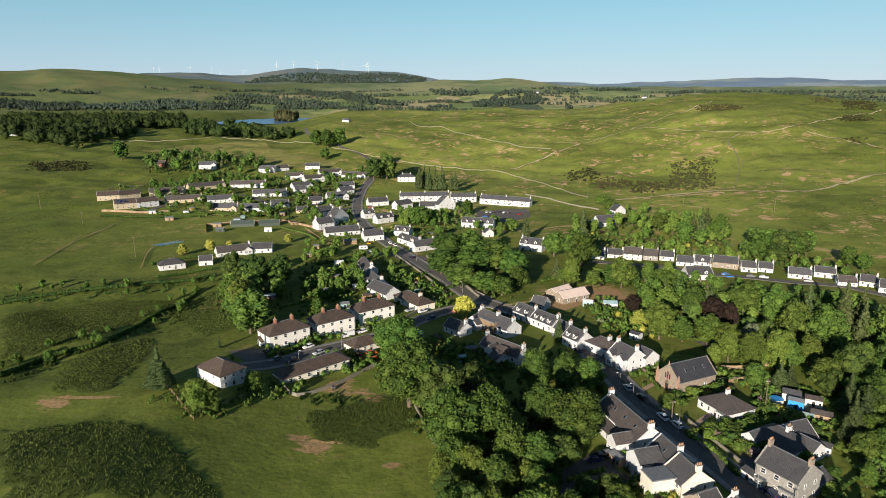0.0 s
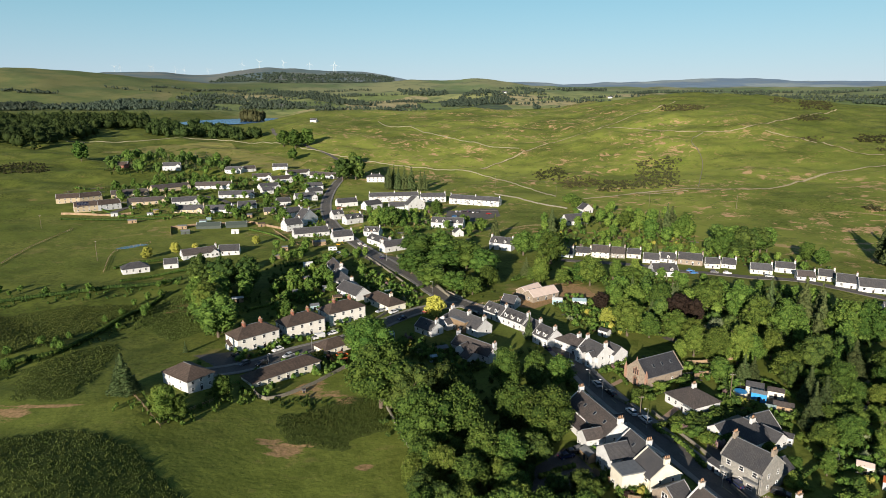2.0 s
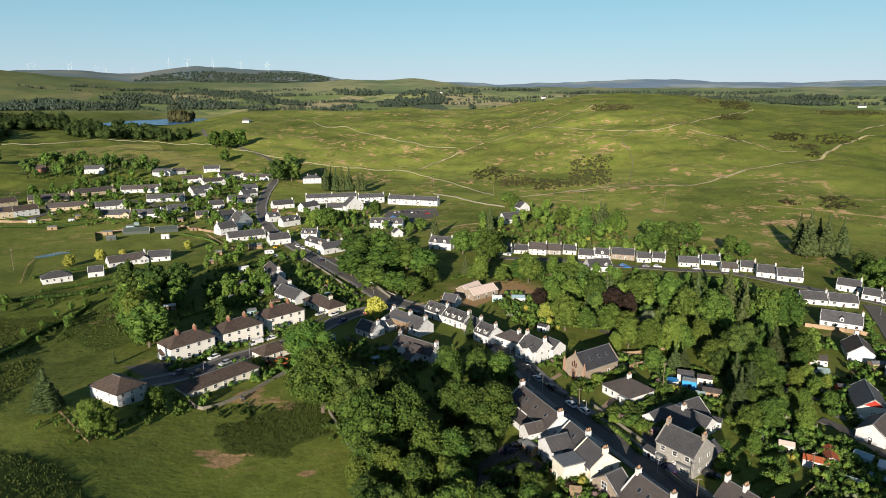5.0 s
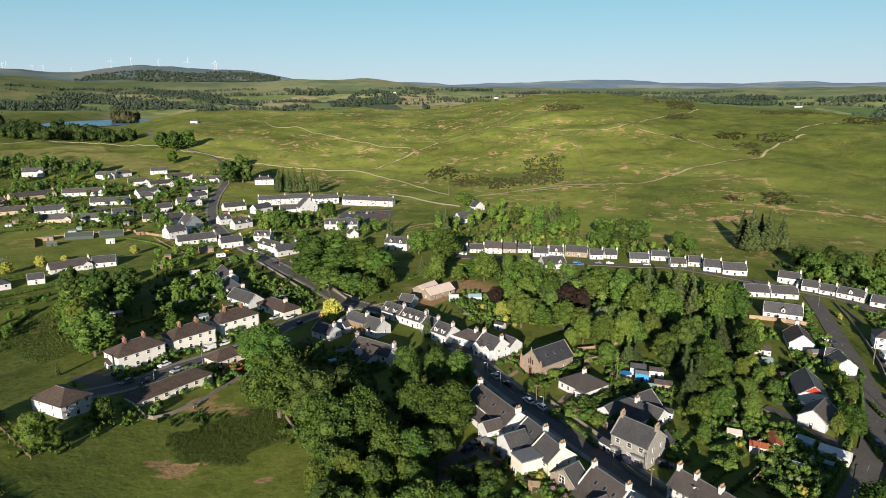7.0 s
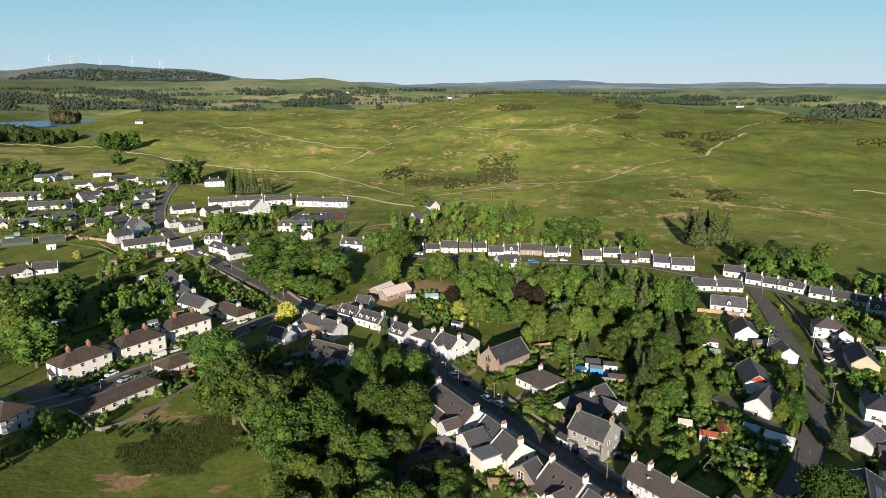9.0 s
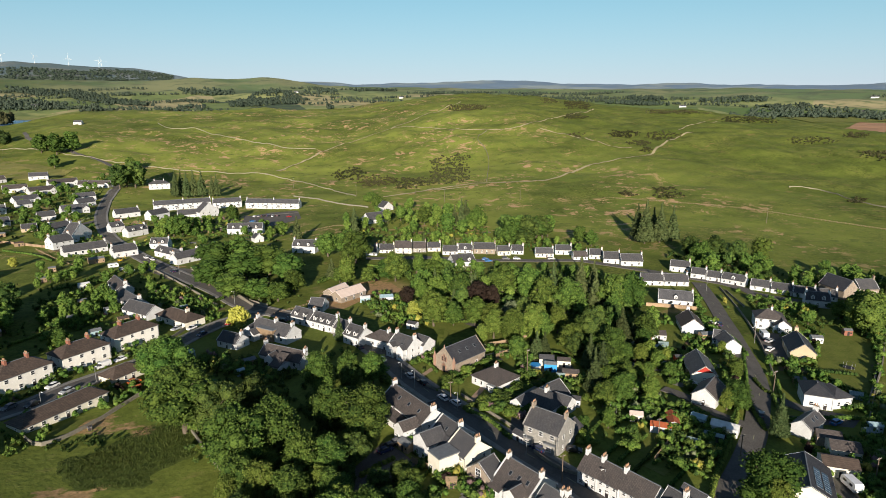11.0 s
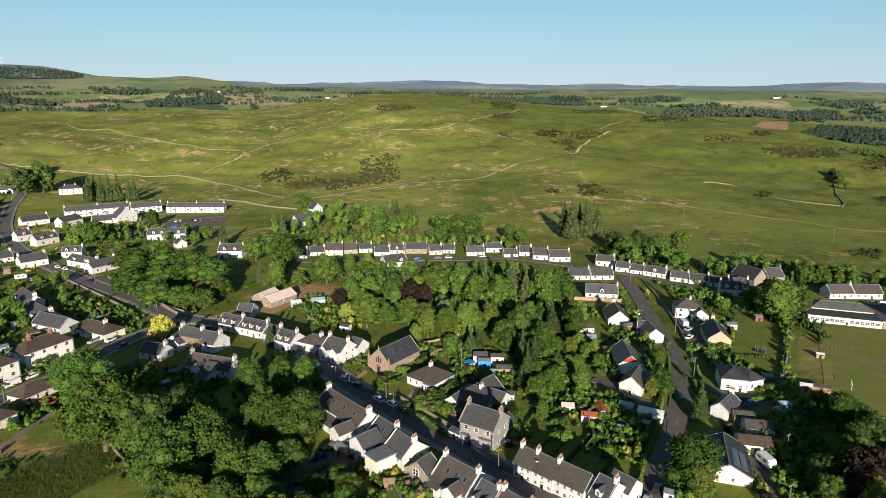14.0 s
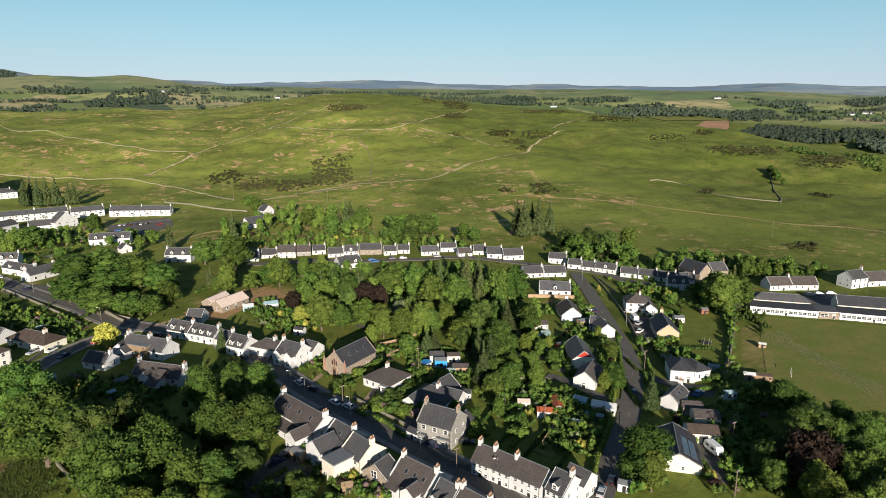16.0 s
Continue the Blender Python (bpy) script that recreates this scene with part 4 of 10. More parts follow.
KINDS = {  # height, half spread, leaves, leaf size, lobes
    "oak": (16.0, 7.0, OAK, 14), "ash": (18.0, 6.0, LIME, 13), "beech": (19.0, 8.0, DARKLEAF, 16), "copper": (13.0, 5.5, COPPER, 12), "golden": (9.5, 4.2, YELLOW, 12),
    "sycamore": (15.0, 6.5, OAK, 11), "conifer": (20.0, 4.5, NEEDLE, 13), "elm": (19.0, 8.0, OAK, 18), "whitebeam": (10.0, 4.6, SILVER, 12), "shrub": (3.0, 1.9, OAK, 6), "bush": (2.6, 2.0, LIME, 6), "gorse": (2.4, 2.4, GORSE, 7), "laurel": (3.4, 2.0, DARKLEAF, 6), "blossom": (4.0, 2.2, BLOSSOM, 7), "gold_bush": (2.6, 1.7, YELLOW, 5)}
WORDS = {"oak": "broad green oak tree in full leaf", "ash": "light green ash tree in full leaf", "beech": "tall dark green beech tree", "copper": "dark purple copper beech tree in leaf", "golden": "round golden yellow garden tree",
         "sycamore": "rounded green sycamore tree", "elm": "tall rounded green elm tree in a dense copse", "whitebeam": "pale silvery green whitebeam tree", "conifer": "tall dark green conifer with drooping boughs", "shrub": "rounded green shrub in a village garden", "bush": "light green leafy bush in a garden", "gorse": "low dark gorse bush on the moor", "laurel": "dark green glossy laurel bush in a garden", "blossom": "pink flowering shrub in a cottage garden", "gold_bush": "golden yellow bush in a village garden"}
FIRST = {}


def tree(kind, x, y, height=None, turn=None, fine=None, wide=None):
    """A tree or bush, copied from the first of its kind, at that height."""
    H0, R0, leaves, n = KINDS[kind]
    far = math.hypot(x, y)
    small = H0 < 5
    grade = fine if fine is not None else (0 if far < 235 else 1 if far < 420 else 2)
    which = random.randrange(3 if not small else 2)
    key, s = (kind, grade, which), (height or H0) / H0
    turn = random.uniform(0, 360) if turn is None else turn
    wide = wide or random.uniform(0.9, 1.12)
    m = pose(x, y, ground_at(x, y) - 0.1, 0, 0, turn) @ Matrix.Diagonal((s * wide, s * wide, s, 1))
    if key in FIRST:
        first, s0 = FIRST[key]
        return copy_thing(first, m @ Matrix.Diagonal((1 / first.scale[0], 1 / first.scale[1], 1 / first.scale[2], 1)))
    rnd = np.random.default_rng(sum(map(ord, kind)) * 7 + grade * 31 + which)
    ob = thing("tree" if not small else "bush", m, WORDS[kind], "tree" if not small else "bush", "trees of the village" if not small else "garden bushes")
    count = ((3800, 1500, 420) if not small else (260, 110, 60))[grade]
    size = ((0.27, 0.38, 0.64) if not small else (0.15, 0.24, 0.36))[grade]
    tufty = ((420, 200, 80) if not small else (36, 20, 12))[grade]
    if kind == "conifer":
        lobes = conifer_lobes(H0, R0, rnd, n)
        wood = Shape(BARK)
        wood.tube((0, 0, -0.4), (0, 0, H0 * 0.95), 0.34, 0.04, 7)
        size *= 1.1
        count = int(count * 1.3)
    elif small:
        lobes = [((rnd.uniform(-0.45, 0.45) * R0, rnd.uniform(-0.45, 0.45) * R0, H0 * rnd.uniform(0.3, 0.65)), (R0 * rnd.uniform(0.4, 0.65),) * 2 + (H0 * rnd.uniform(0.25, 0.38),)) for _ in range(n)]
        wood = limbs(H0 * 0.8, R0, rnd, 4)
    else:
        lobes = broad_lobes(H0, R0, rnd, n)
        wood = limbs(H0, R0, rnd)
    if small:
        crown = leaf_cloud(lobes, count, size, rnd, (leaves, BARK), 0.0, 2, tufty)
        base = len(crown.v)
        crown.v += wood.v
        crown.f += [tuple(i + base for i in f) for f in wood.f]
        crown.k += [1] * len(wood.f)
        bpy.data.objects.remove(ob)
        ob = tagged(new("bush", crown.mesh("bush")), WORDS[kind], "bush", "garden bushes")
        ob.matrix_basis = m
        FIRST[key] = (ob, s)
        return ob
    part("trunk", wood, ob, "bare brown trunk and limbs")
    part("crown", leaf_cloud(lobes, count, size, rnd, (leaves,), 0.4 if kind == "conifer" else 0.0, 1 if kind == "conifer" else 2, 0 if kind == "conifer" else tufty), ob)
    FIRST[key] = (ob, s)
    return ob


def woodland(name, places, label, height=13.0, leaves=DARKLEAF, clumps=26, size=2.0, wide=0.42, rough=0):
    """Far woods and low scrub that nobody could count: many crowns in one mesh."""
    rnd = np.random.default_rng(len(name) * 11 + len(places))
    sh, P, T, base = Shape(leaves), [], [], 0
    for x, y, k in places:
        h, z = height * k, ground_at(x, y)
        r = h * wide * rnd.uniform(0.8, 1.2)
        dx, dy = r * rnd.uniform(-0.5, 0.5, 2)
        if rough and rnd.uniform() < 0.2:
            r *= 0.55
            lobes = [((x, y, z + h * (0.22 + 0.24 * i)), (r * (1 - 0.25 * i), r * (1 - 0.25 * i), h * 0.22)) for i in range(4)]
        elif height < 5:
            lobes = [((x + r * rnd.uniform(-0.55, 0.55), y + r * rnd.uniform(-0.55, 0.55), z + h * rnd.uniform(0.25, 0.7)), (r * rnd.uniform(0.35, 0.7), r * rnd.uniform(0.35, 0.7), h * rnd.uniform(0.2, 0.4))) for _ in range(3)]
        else:
            lobes = [((x, y, z + h * 0.50), (r, r, h * 0.46)), ((x + dx, y + dy, z + h * 0.70), (r * 0.6, r * 0.6, h * 0.30))]
        if rough:
            lobes += [((x + r * rnd.uniform(-0.7, 0.7), y + r * rnd.uniform(-0.7, 0.7), z + h * rnd.uniform(0.35, 0.85)), (r * 0.4, r * 0.4, h * 0.16)) for _ in range(3)]
        p, f = foliage(lobes, clumps if height < 5 else clumps // 3, size * 0.75 * k ** 0.5, rnd, detail=1, tufty=rough)
        P.append(p)
        T.append(f + base)
        base += len(p)
    sh.v, sh.f, sh.round = np.concatenate(P).tolist(), np.concatenate(T).tolist(), True
    sh.k = [0] * len(sh.f)
    return tagged(new(name, sh.mesh(name)), label, "woodland", kind="stuff")


def stone_wall(points, high=1.1, thick=0.5, label="grey dry-stone wall across the grass", name="stone_wall", m=None, category="wall"):
    """A wall along a line, with an uneven top."""
    rnd = random.Random(len(points) * 13 + int(points[0][0]))
    s = Shape(m or DRYSTONE)
    line = smooth_line(points, 4.0)
    rows = []
    for i, (x, y) in enumerate(line):
        a, b = line[max(0, i - 1)], line[min(len(line) - 1, i + 1)]
        d = Vector((b[0] - a[0], b[1] - a[1])).normalized()
        z, t, u = ground_at(x, y), thick / 2, high * rnd.uniform(0.88, 1.1)
        rows.append([(x - d.y * t, y + d.x * t, z - 0.4), (x - d.y * t * 0.8, y + d.x * t * 0.8, z + u), (x + d.y * t * 0.8, y - d.x * t * 0.8, z + u), (x + d.y * t, y - d.x * t, z - 0.4)])
    for r, q in zip(rows, rows[1:]):
        for j in range(3):
            s.face((r[j], r[j + 1], q[j + 1], q[j]))
    s.face(rows[0])
    s.face(rows[-1][::-1])
    return tagged(new(name, s.mesh(name)), label, category)


# ---- roads ----
road("main_street", 3.25, [(80, 80), (79, 96), (77, 110), (71, 130), (65, 153), (59, 176), (55, 203), (51, 221), (44, 238), (34, 253), (22, 267), (12, 281), (2, 308), (-14, 342), (-30, 378), (-47, 421), (-62, 466), (-75, 533), (-81, 611), (-79, 672)], "dark asphalt village main street")
road("cul_de_sac", 2.75, [(21, 266), (4, 259), (-10, 245), (-21, 230), (-31, 222), (-43, 213), (-52, 202), (-60, 194), (-68, 189)], "asphalt cul-de-sac between the flats")
road("east_road", 3.2, [(84, 77), (103, 91), (115, 98), (126, 105), (138, 113.5), (150, 123.5), (160, 132.5), (169.8, 144), (179, 157), (189, 171), (198, 184.5), (210.5, 202.5), (223, 221.5), (230, 233)], "dark asphalt road past the bungalows", kerbs=False)
road("back_street", 2.75, [(86, 344), (103, 338), (124, 331), (143, 317), (161, 310), (177, 302), (196, 296), (208, 282), (241, 227), (241, 210), (250, 193), (263, 180)], "narrow asphalt street below the moor", kerbs=False)
road("lane", 1.80, [(131, 143), (134, 135), (134, 125), (136, 119), (137, 115)], "narrow tarred lane", kerbs=False)
road("school_lane", 2.00, [(159, 131), (159, 122), (162, 114), (168, 108)], "narrow lane towards the school", kerbs=False)
road("estate_road", 2.50, [(-75, 531), (-93, 516), (-123, 547), (-151, 538), (-192, 573), (-231, 551), (-244, 492)], "estate road among bungalows", kerbs=False)
road("car_park", 4.50, [(28, 489), (46, 513), (72, 517)], "tarred car park beside the terrace", kerbs=False)

# ---- houses ----
home = house("flat_block", -59.6, 218.5, 41.5, 16.6, 9.5, 5.6, "two-storey rendered flats under a brown hipped tile roof", "flats", roof="hip", tiles=BROWN, wall=FLATWALL, storeys=2, bays=4, chimneys=2, stack=BRICK, group="houses of one pattern")
annex(home, -8.9, 1.0, 0, 1.4, 3.0, 2.4, "lean", BROWN, WHITE)
home = house("flat_block", -44.7, 233.2, 38.2, 16.5, 9.5, 5.6, "two-storey rendered flats under a brown hipped tile roof", "flats", roof="hip", tiles=BROWN, wall=FLATWALL, storeys=2, bays=4, chimneys=2, stack=BRICK, group="houses of one pattern")
annex(home, -8.9, 1.0, 0, 1.4, 3.0, 2.4, "lean", BROWN, WHITE)
home = house("flat_block", -30.2, 248.2, 37.0, 17.3, 9.5, 5.6, "two-storey rendered flats under a brown hipped tile roof", "flats", roof="hip", tiles=BROWN, wall=FLATWALL, storeys=2, bays=4, chimneys=2, stack=BRICK, group="houses of one pattern")
annex(home, -9.2, 1.0, 0, 1.4, 3.0, 2.4, "lean", BROWN, WHITE)
house("bungalow", -43.8, 192.2, 41.7, 25.0, 7.5, 2.7, "long low cottage row under brown roof tiles", roof="hip", tiles=BROWN, wall=CREAM, bays=7)
house("bungalow", -29.9, 214.7, 40.9, 11.4, 7.5, 2.7, "long low cottage row under brown roof tiles", roof="hip", tiles=BROWN, wall=CREAM, bays=4)
house("house", -69.3, 179.2, 52.0, 9.0, 13.0, 4.2, "rendered house under a brown hipped tile roof", roof="hip", tiles=BROWN, storeys=2)
house("bungalow", -13.1, 266.1, -53.4, 19.8, 9.0, 3.0, "rendered house under a brown hipped tile roof", roof="hip", tiles=BROWN, wall=CREAM, bays=4, chimneys=1)
house("cottage", -12.4, 374.9, 34.8, 15.9, 7.0, 3.6, "white harled house with a dark slate roof", chimneys=2)
house("cottage", -20.8, 388.1, -56.0, 23.4, 6.5, 3.6, "white harled house with a dark slate roof", chimneys=2, dormers=2)
house("cottage", -27.5, 418.8, -18.8, 11.3, 7.0, 3.6, "white harled house with a dark slate roof", bays=2, chimneys=1, dormers=2)
house("cottage", -47.1, 403.9, 22.7, 13.6, 8.0, 3.8, "white harled house with a dark slate roof", chimneys=2)
house("cottage", -70.2, 419.9, 22.9, 24.2, 8.0, 3.0, "white harled house with a dark slate roof", bays=6, chimneys=1)
house("cottage", -87.0, 441.5, 39.4, 12.9, 9.0, 4.6, "white harled house with a dark slate roof", storeys=2, chimneys=2)
house("cottage", -80.4, 462.1, 57.6, 17.9, 8.0, 4.6, "white harled house with a dark slate roof", roof="front", chimneys=2)
house("cottage", -95.6, 489.9, 45.3, 14.1, 8.0, 4.4, "white harled house with a dark slate roof", storeys=2, chimneys=2)
house("cottage", -59.5, 482.0, 31.8, 9.3, 7.0, 4.2, "white harled house with a dark slate roof", bays=2, chimneys=1, dormers=1)
house("cottage", -45.7, 464.7, 37.6, 14.7, 7.0, 4.2, "white harled house with a dark slate roof", bays=2, chimneys=1, dormers=2)
house("cottage", -57.8, 538.6, 24.7, 18.2, 8.0, 3.6, "white harled house with a dark slate roof", chimneys=1)
house("cottage", -34.9, 525.1, 43.5, 17.0, 8.0, 4.2, "white harled house with a dark slate roof", bays=2, chimneys=1)
house("cottage", -12.3, 522.6, 8.1, 16.0, 8.0, 3.0, "white harled house with a dark slate roof")
house("cottage", 1.4, 523.1, 30.7, 16.9, 8.0, 4.6, "white harled house with a dark slate roof", roof="front", storeys=2)
home = house("terrace", -17.1, 561.4, 7.5, 45.0, 7.5, 4.9, "long white two-storey terrace under pale slate", tiles=SLATE2, storeys=2, bays=11, chimneys=3, group="houses of one pattern")
annex(home, -16.2, -4.2, 0, 1.8, 1.2, 2.3, "lean", SLATE2, WHITE)
annex(home, -5.4, -4.2, 0, 1.8, 1.2, 2.3, "lean", SLATE2, WHITE)
annex(home, 5.4, -4.2, 0, 1.8, 1.2, 2.3, "lean", SLATE2, WHITE)
annex(home, 16.2, -4.2, 0, 1.8, 1.2, 2.3, "lean", SLATE2, WHITE)
home = house("terrace", 18.5, 563.7, 6.1, 23.5, 7.5, 4.9, "long white two-storey terrace under pale slate", tiles=SLATE2, storeys=2, bays=6, chimneys=2, group="houses of one pattern")
annex(home, -8.5, -4.2, 0, 1.8, 1.2, 2.3, "lean", SLATE2, WHITE)
annex(home, -2.8, -4.2, 0, 1.8, 1.2, 2.3, "lean", SLATE2, WHITE)
annex(home, 2.8, -4.2, 0, 1.8, 1.2, 2.3, "lean", SLATE2, WHITE)
annex(home, 8.5, -4.2, 0, 1.8, 1.2, 2.3, "lean", SLATE2, WHITE)
home = house("terrace", 55.8, 544.1, -27.4, 47.2, 7.5, 4.9, "long white two-storey terrace under pale slate", tiles=SLATE2, storeys=2, bays=11, chimneys=3, group="houses of one pattern")
annex(home, -17.0, -4.2, 0, 1.8, 1.2, 2.3, "lean", SLATE2, WHITE)
annex(home, -5.7, -4.2, 0, 1.8, 1.2, 2.3, "lean", SLATE2, WHITE)
annex(home, 5.7, -4.2, 0, 1.8, 1.2, 2.3, "lean", SLATE2, WHITE)
annex(home, 17.0, -4.2, 0, 1.8, 1.2, 2.3, "lean", SLATE2, WHITE)
house("cottage", 25.9, 445.9, -15.2, 24.0, 8.0, 4.2, "white harled house with a dark slate roof", bays=6, dormers=4)
house("cottage", 56.0, 374.6, -31.0, 14.7, 8.0, 4.5, "white harled house with a dark slate roof", chimneys=2, dormers=2)
house("cottage", 31.0, 415.6, 17.0, 6.2, 6.0, 3.0, "white harled house with a dark slate roof", roof="front", bays=1)
house("house", -40.0, 674.4, 4.3, 19.0, 10.0, 5.0, "white harled house with a dark slate roof", roof="hip", storeys=2, bays=4, chimneys=2)
house("house", 121.6, 453.0, 16.6, 18.0, 11.0, 3.0, "white harled house with a dark slate roof", bays=4, chimneys=1)
house("cottage", 141.6, 494.9, 23.5, 10.2, 8.0, 3.4, "white harled house with a dark slate roof", roof="front", bays=2)
house("cottage", 43.4, 261.8, -34.3, 6.8, 7.0, 2.6, "low house under a dark slate roof", bays=2)
home = house("bungalow", 83.1, 165.9, -68.3, 11.2, 10.5, 3.0, "white bungalow with a brown slate hipped roof", roof="hip", tiles=BROWNSLATE, bays=4, chimneys=1)
annex(home, 3.6, -5.6, 0, 2.6, 1.0, 2.5, "bay", BROWNSLATE, WHITE)
home = house("villa", 80.5, 128.4, -60.8, 10.5, 8.5, 5.8, "grey whinstone villa with stone chimneys and white windows", wall=GREY, storeys=2, chimneys=2, skews=True, stack=STONE)
annex(home, -3.4, -4.7, 0, 2.4, 1.3, 2.5, "bay", SLATE, GREY)
annex(home, 2.9, -4.7, 0, 3.2, 1.0, 2.7, "bay", SLATE, GREY)
annex(home, 2.8, 6.5, 180, 5.0, 5.0, 3.0, "front", SLATE, GREY)
home = house("bungalow", 89.1, 146.3, -63.7, 12.0, 9.0, 3.2, "white house with a grey slate hipped roof", roof="hip", tiles=SLATE, chimneys=1)
annex(home, -4.0, -6.0, 0, 4.5, 4.0, 3.0, "front", SLATE, WHITE)
annex(home, 5.0, 3.0, 90, 5.0, 6.0, 3.0, "front", SLATE, WHITE)
house("cottage", 94.1, 149.2, 19.8, 6.6, 8.0, 3.2, "white harled house with a dark slate roof", bays=2)
house("cottage", 237.6, 240.7, -51.1, 7.4, 6.0, 2.9, "white harled house with a dark slate roof", bays=2, chimneys=1)
house("cottage", 241.5, 234.1, -51.8, 6.9, 6.0, 2.5, "white harled house with a dark slate roof", bays=2, chimneys=1)
house("cottage", 245.7, 225.1, -62.3, 11.3, 6.0, 2.9, "white harled house with a dark slate roof", bays=4, chimneys=1, dormers=1)
house("cottage", 238.2, 255.2, -46.7, 10.1, 6.5, 3.2, "white harled house with a dark slate roof", chimneys=1)
house("cottage", 250.2, 213.3, -53.8, 8.8, 6.0, 2.5, "white harled house with a dark slate roof", bays=2, chimneys=1)
house("cottage", 255.0, 205.3, -52.4, 9.2, 6.0, 2.5, "white harled house with a dark slate roof", chimneys=1)
house("cottage", 259.9, 197.3, -52.3, 9.0, 6.0, 2.5, "white harled house with a dark slate roof", chimneys=1)
house("cottage", 265.7, 190.7, -45.8, 8.6, 6.0, 2.5, "white harled house with a dark slate roof", chimneys=1)
house("chapel", 276.5, 192.9, -10.1, 8.2, 15.0, 4.5, "stone chapel with a steep blue slate roof", "chapel", roof="front", tiles=SLATE3, wall=STONE, bays=1, pitch=48)
house("house", 290.1, 190.6, -19.0, 9.5, 9.0, 3.6, "stone house beside the chapel under slate", wall=STONE, chimneys=1)
house("bungalow", 195.9, 211.2, -39.1, 14.8, 8.0, 3.0, "white bungalow with a pale slate roof", tiles=SLATE2, bays=4, chimneys=1, dormers=1)
house("bungalow", 207.1, 241.3, -26.6, 11.1, 7.0, 2.6, "white harled house with a dark slate roof", chimneys=1)
house("bungalow", 217.6, 235.9, -26.9, 11.8, 7.0, 2.6, "white harled house with a dark slate roof", chimneys=1)
house("bungalow", 221.9, 276.4, -26.0, 12.1, 8.0, 3.0, "white harled house with a dark slate roof", chimneys=1)
house("bungalow", 215.0, 284.8, -32.3, 9.0, 8.0, 3.0, "white harled house with a dark slate roof", bays=2, chimneys=1)
house("bungalow", 178.9, 183.4, -32.2, 8.5, 13.0, 2.7, "white bungalow with a brown gable roof", roof="front", tiles=BROWN, bays=0, chimneys=1)
house("cottage", 175.2, 160.3, -26.8, 6.3, 9.0, 3.4, "white harled house with a dark slate roof", roof="front", bays=0)
house("bungalow", 177.2, 166.6, -49.7, 4.2, 7.0, 2.6, "white bungalow with a pale slate roof", tiles=SLATE2, bays=2)
house("bungalow", 150.0, 147.6, -32.2, 7.8, 15.0, 3.0, "cream bungalow with a red-painted gable", roof="front", tiles=SLATE2, wall=CREAM, bays=1, gable_paint=REDPAINT)
house("bungalow", 138.9, 132.1, -59.8, 6.9, 11.0, 3.2, "white bungalow with a brown gable roof", roof="front", tiles=BROWNSLATE, bays=1)
home = house("house", 210.4, 173.8, -40.0, 10.9, 9.0, 4.6, "white harled house with a dark slate roof", roof="hip", tiles=BROWNSLATE, storeys=2, chimneys=1)
annex(home, 4.0, -5.5, 0, 6.5, 4.5, 2.8, "front", BROWNSLATE, WHITE)
house("house", 196.2, 148.1, -40.4, 8.1, 15.0, 3.3, "beige rendered house with a blue slate gable roof", roof="front", tiles=SLATE3, wall=BEIGE, bays=1, chimneys=1)
house("house", 167.8, 119.2, -41.6, 7.7, 9.5, 4.4, "white house with a grey slate hipped roof", roof="hip", tiles=SLATE3, bays=2)
house("bungalow", 172.6, 117.6, -11.6, 6.1, 9.0, 3.6, "white house with a grey slate hipped roof", roof="hip", tiles=SLATE3, bays=2)
house("cottage", 149.8, 107.3, -72.0, 4.9, 9.5, 3.3, "white harled house with a dark slate roof", roof="front", bays=0, chimneys=1, rooflights=2)
house("school", 260.6, 137.8, -48.2, 26.4, 9.0, 2.9, "low flat-roofed school wing with white window bands", "school", roof="flat", tiles=SLATE2, bays=14)
house("school", 272.1, 125.5, -42.8, 7.6, 9.0, 3.0, "low flat-roofed school wing with white window bands", "school", roof="flat", tiles=SLATE2, wall=STONE, bays=2)
house("school", 283.1, 113.6, -49.2, 23.4, 9.0, 2.9, "low flat-roofed school wing with white window bands", "school", roof="flat", tiles=SLATE2, bays=12)
house("school_hall", 270.0, 144.2, -47.3, 23.0, 7.5, 3.2, "cream school hall under a slate roof", "school", roof="hip", tiles=SLATE2, wall=CREAM, bays=8)
house("school_hall", 294.4, 119.0, -47.2, 25.7, 8.0, 3.2, "cream school hall under a slate roof", "school", roof="gable", tiles=SLATE3, wall=CREAM, bays=6)
house("bungalow", 294.3, 159.6, -27.6, 11.5, 8.0, 2.8, "low bungalow with a long brown roof", tiles=BROWNSLATE, bays=4, chimneys=1)
house("bungalow", 305.0, 153.4, -32.2, 12.7, 8.0, 2.8, "low bungalow with a long brown roof", tiles=BROWNSLATE, bays=4)
house("house", 330.0, 141.8, -11.8, 11.0, 8.0, 5.0, "white harled house with a dark slate roof", storeys=2, chimneys=1)
house("bungalow", 342.6, 138.2, -23.2, 12.5, 9.0, 3.0, "low bungalow with a long brown roof", tiles=BROWNSLATE)
house("cottage", 252.9, 185.6, -43.1, 9.9, 7.0, 3.6, "white harled house with a dark slate roof", chimneys=2, dormers=2)
house("terrace_house", 111.8, 352.0, -23.5, 10.2, 8.3, 3.6, "rendered cottage in a row under a slate roof", tiles=BROWNSLATE, wall=CREAM, storeys=2, chimneys=1)
house("terrace_house", 121.7, 351.1, -19.5, 8.1, 7.7, 2.8, "rendered cottage in a row under a slate roof", tiles=BROWNSLATE, wall=GREY, storeys=2, chimneys=1)
house("cottage", 130.5, 349.1, -19.6, 8.0, 6.4, 2.7, "rendered cottage in a row under a slate roof", wall=CREAM, bays=2, chimneys=1)
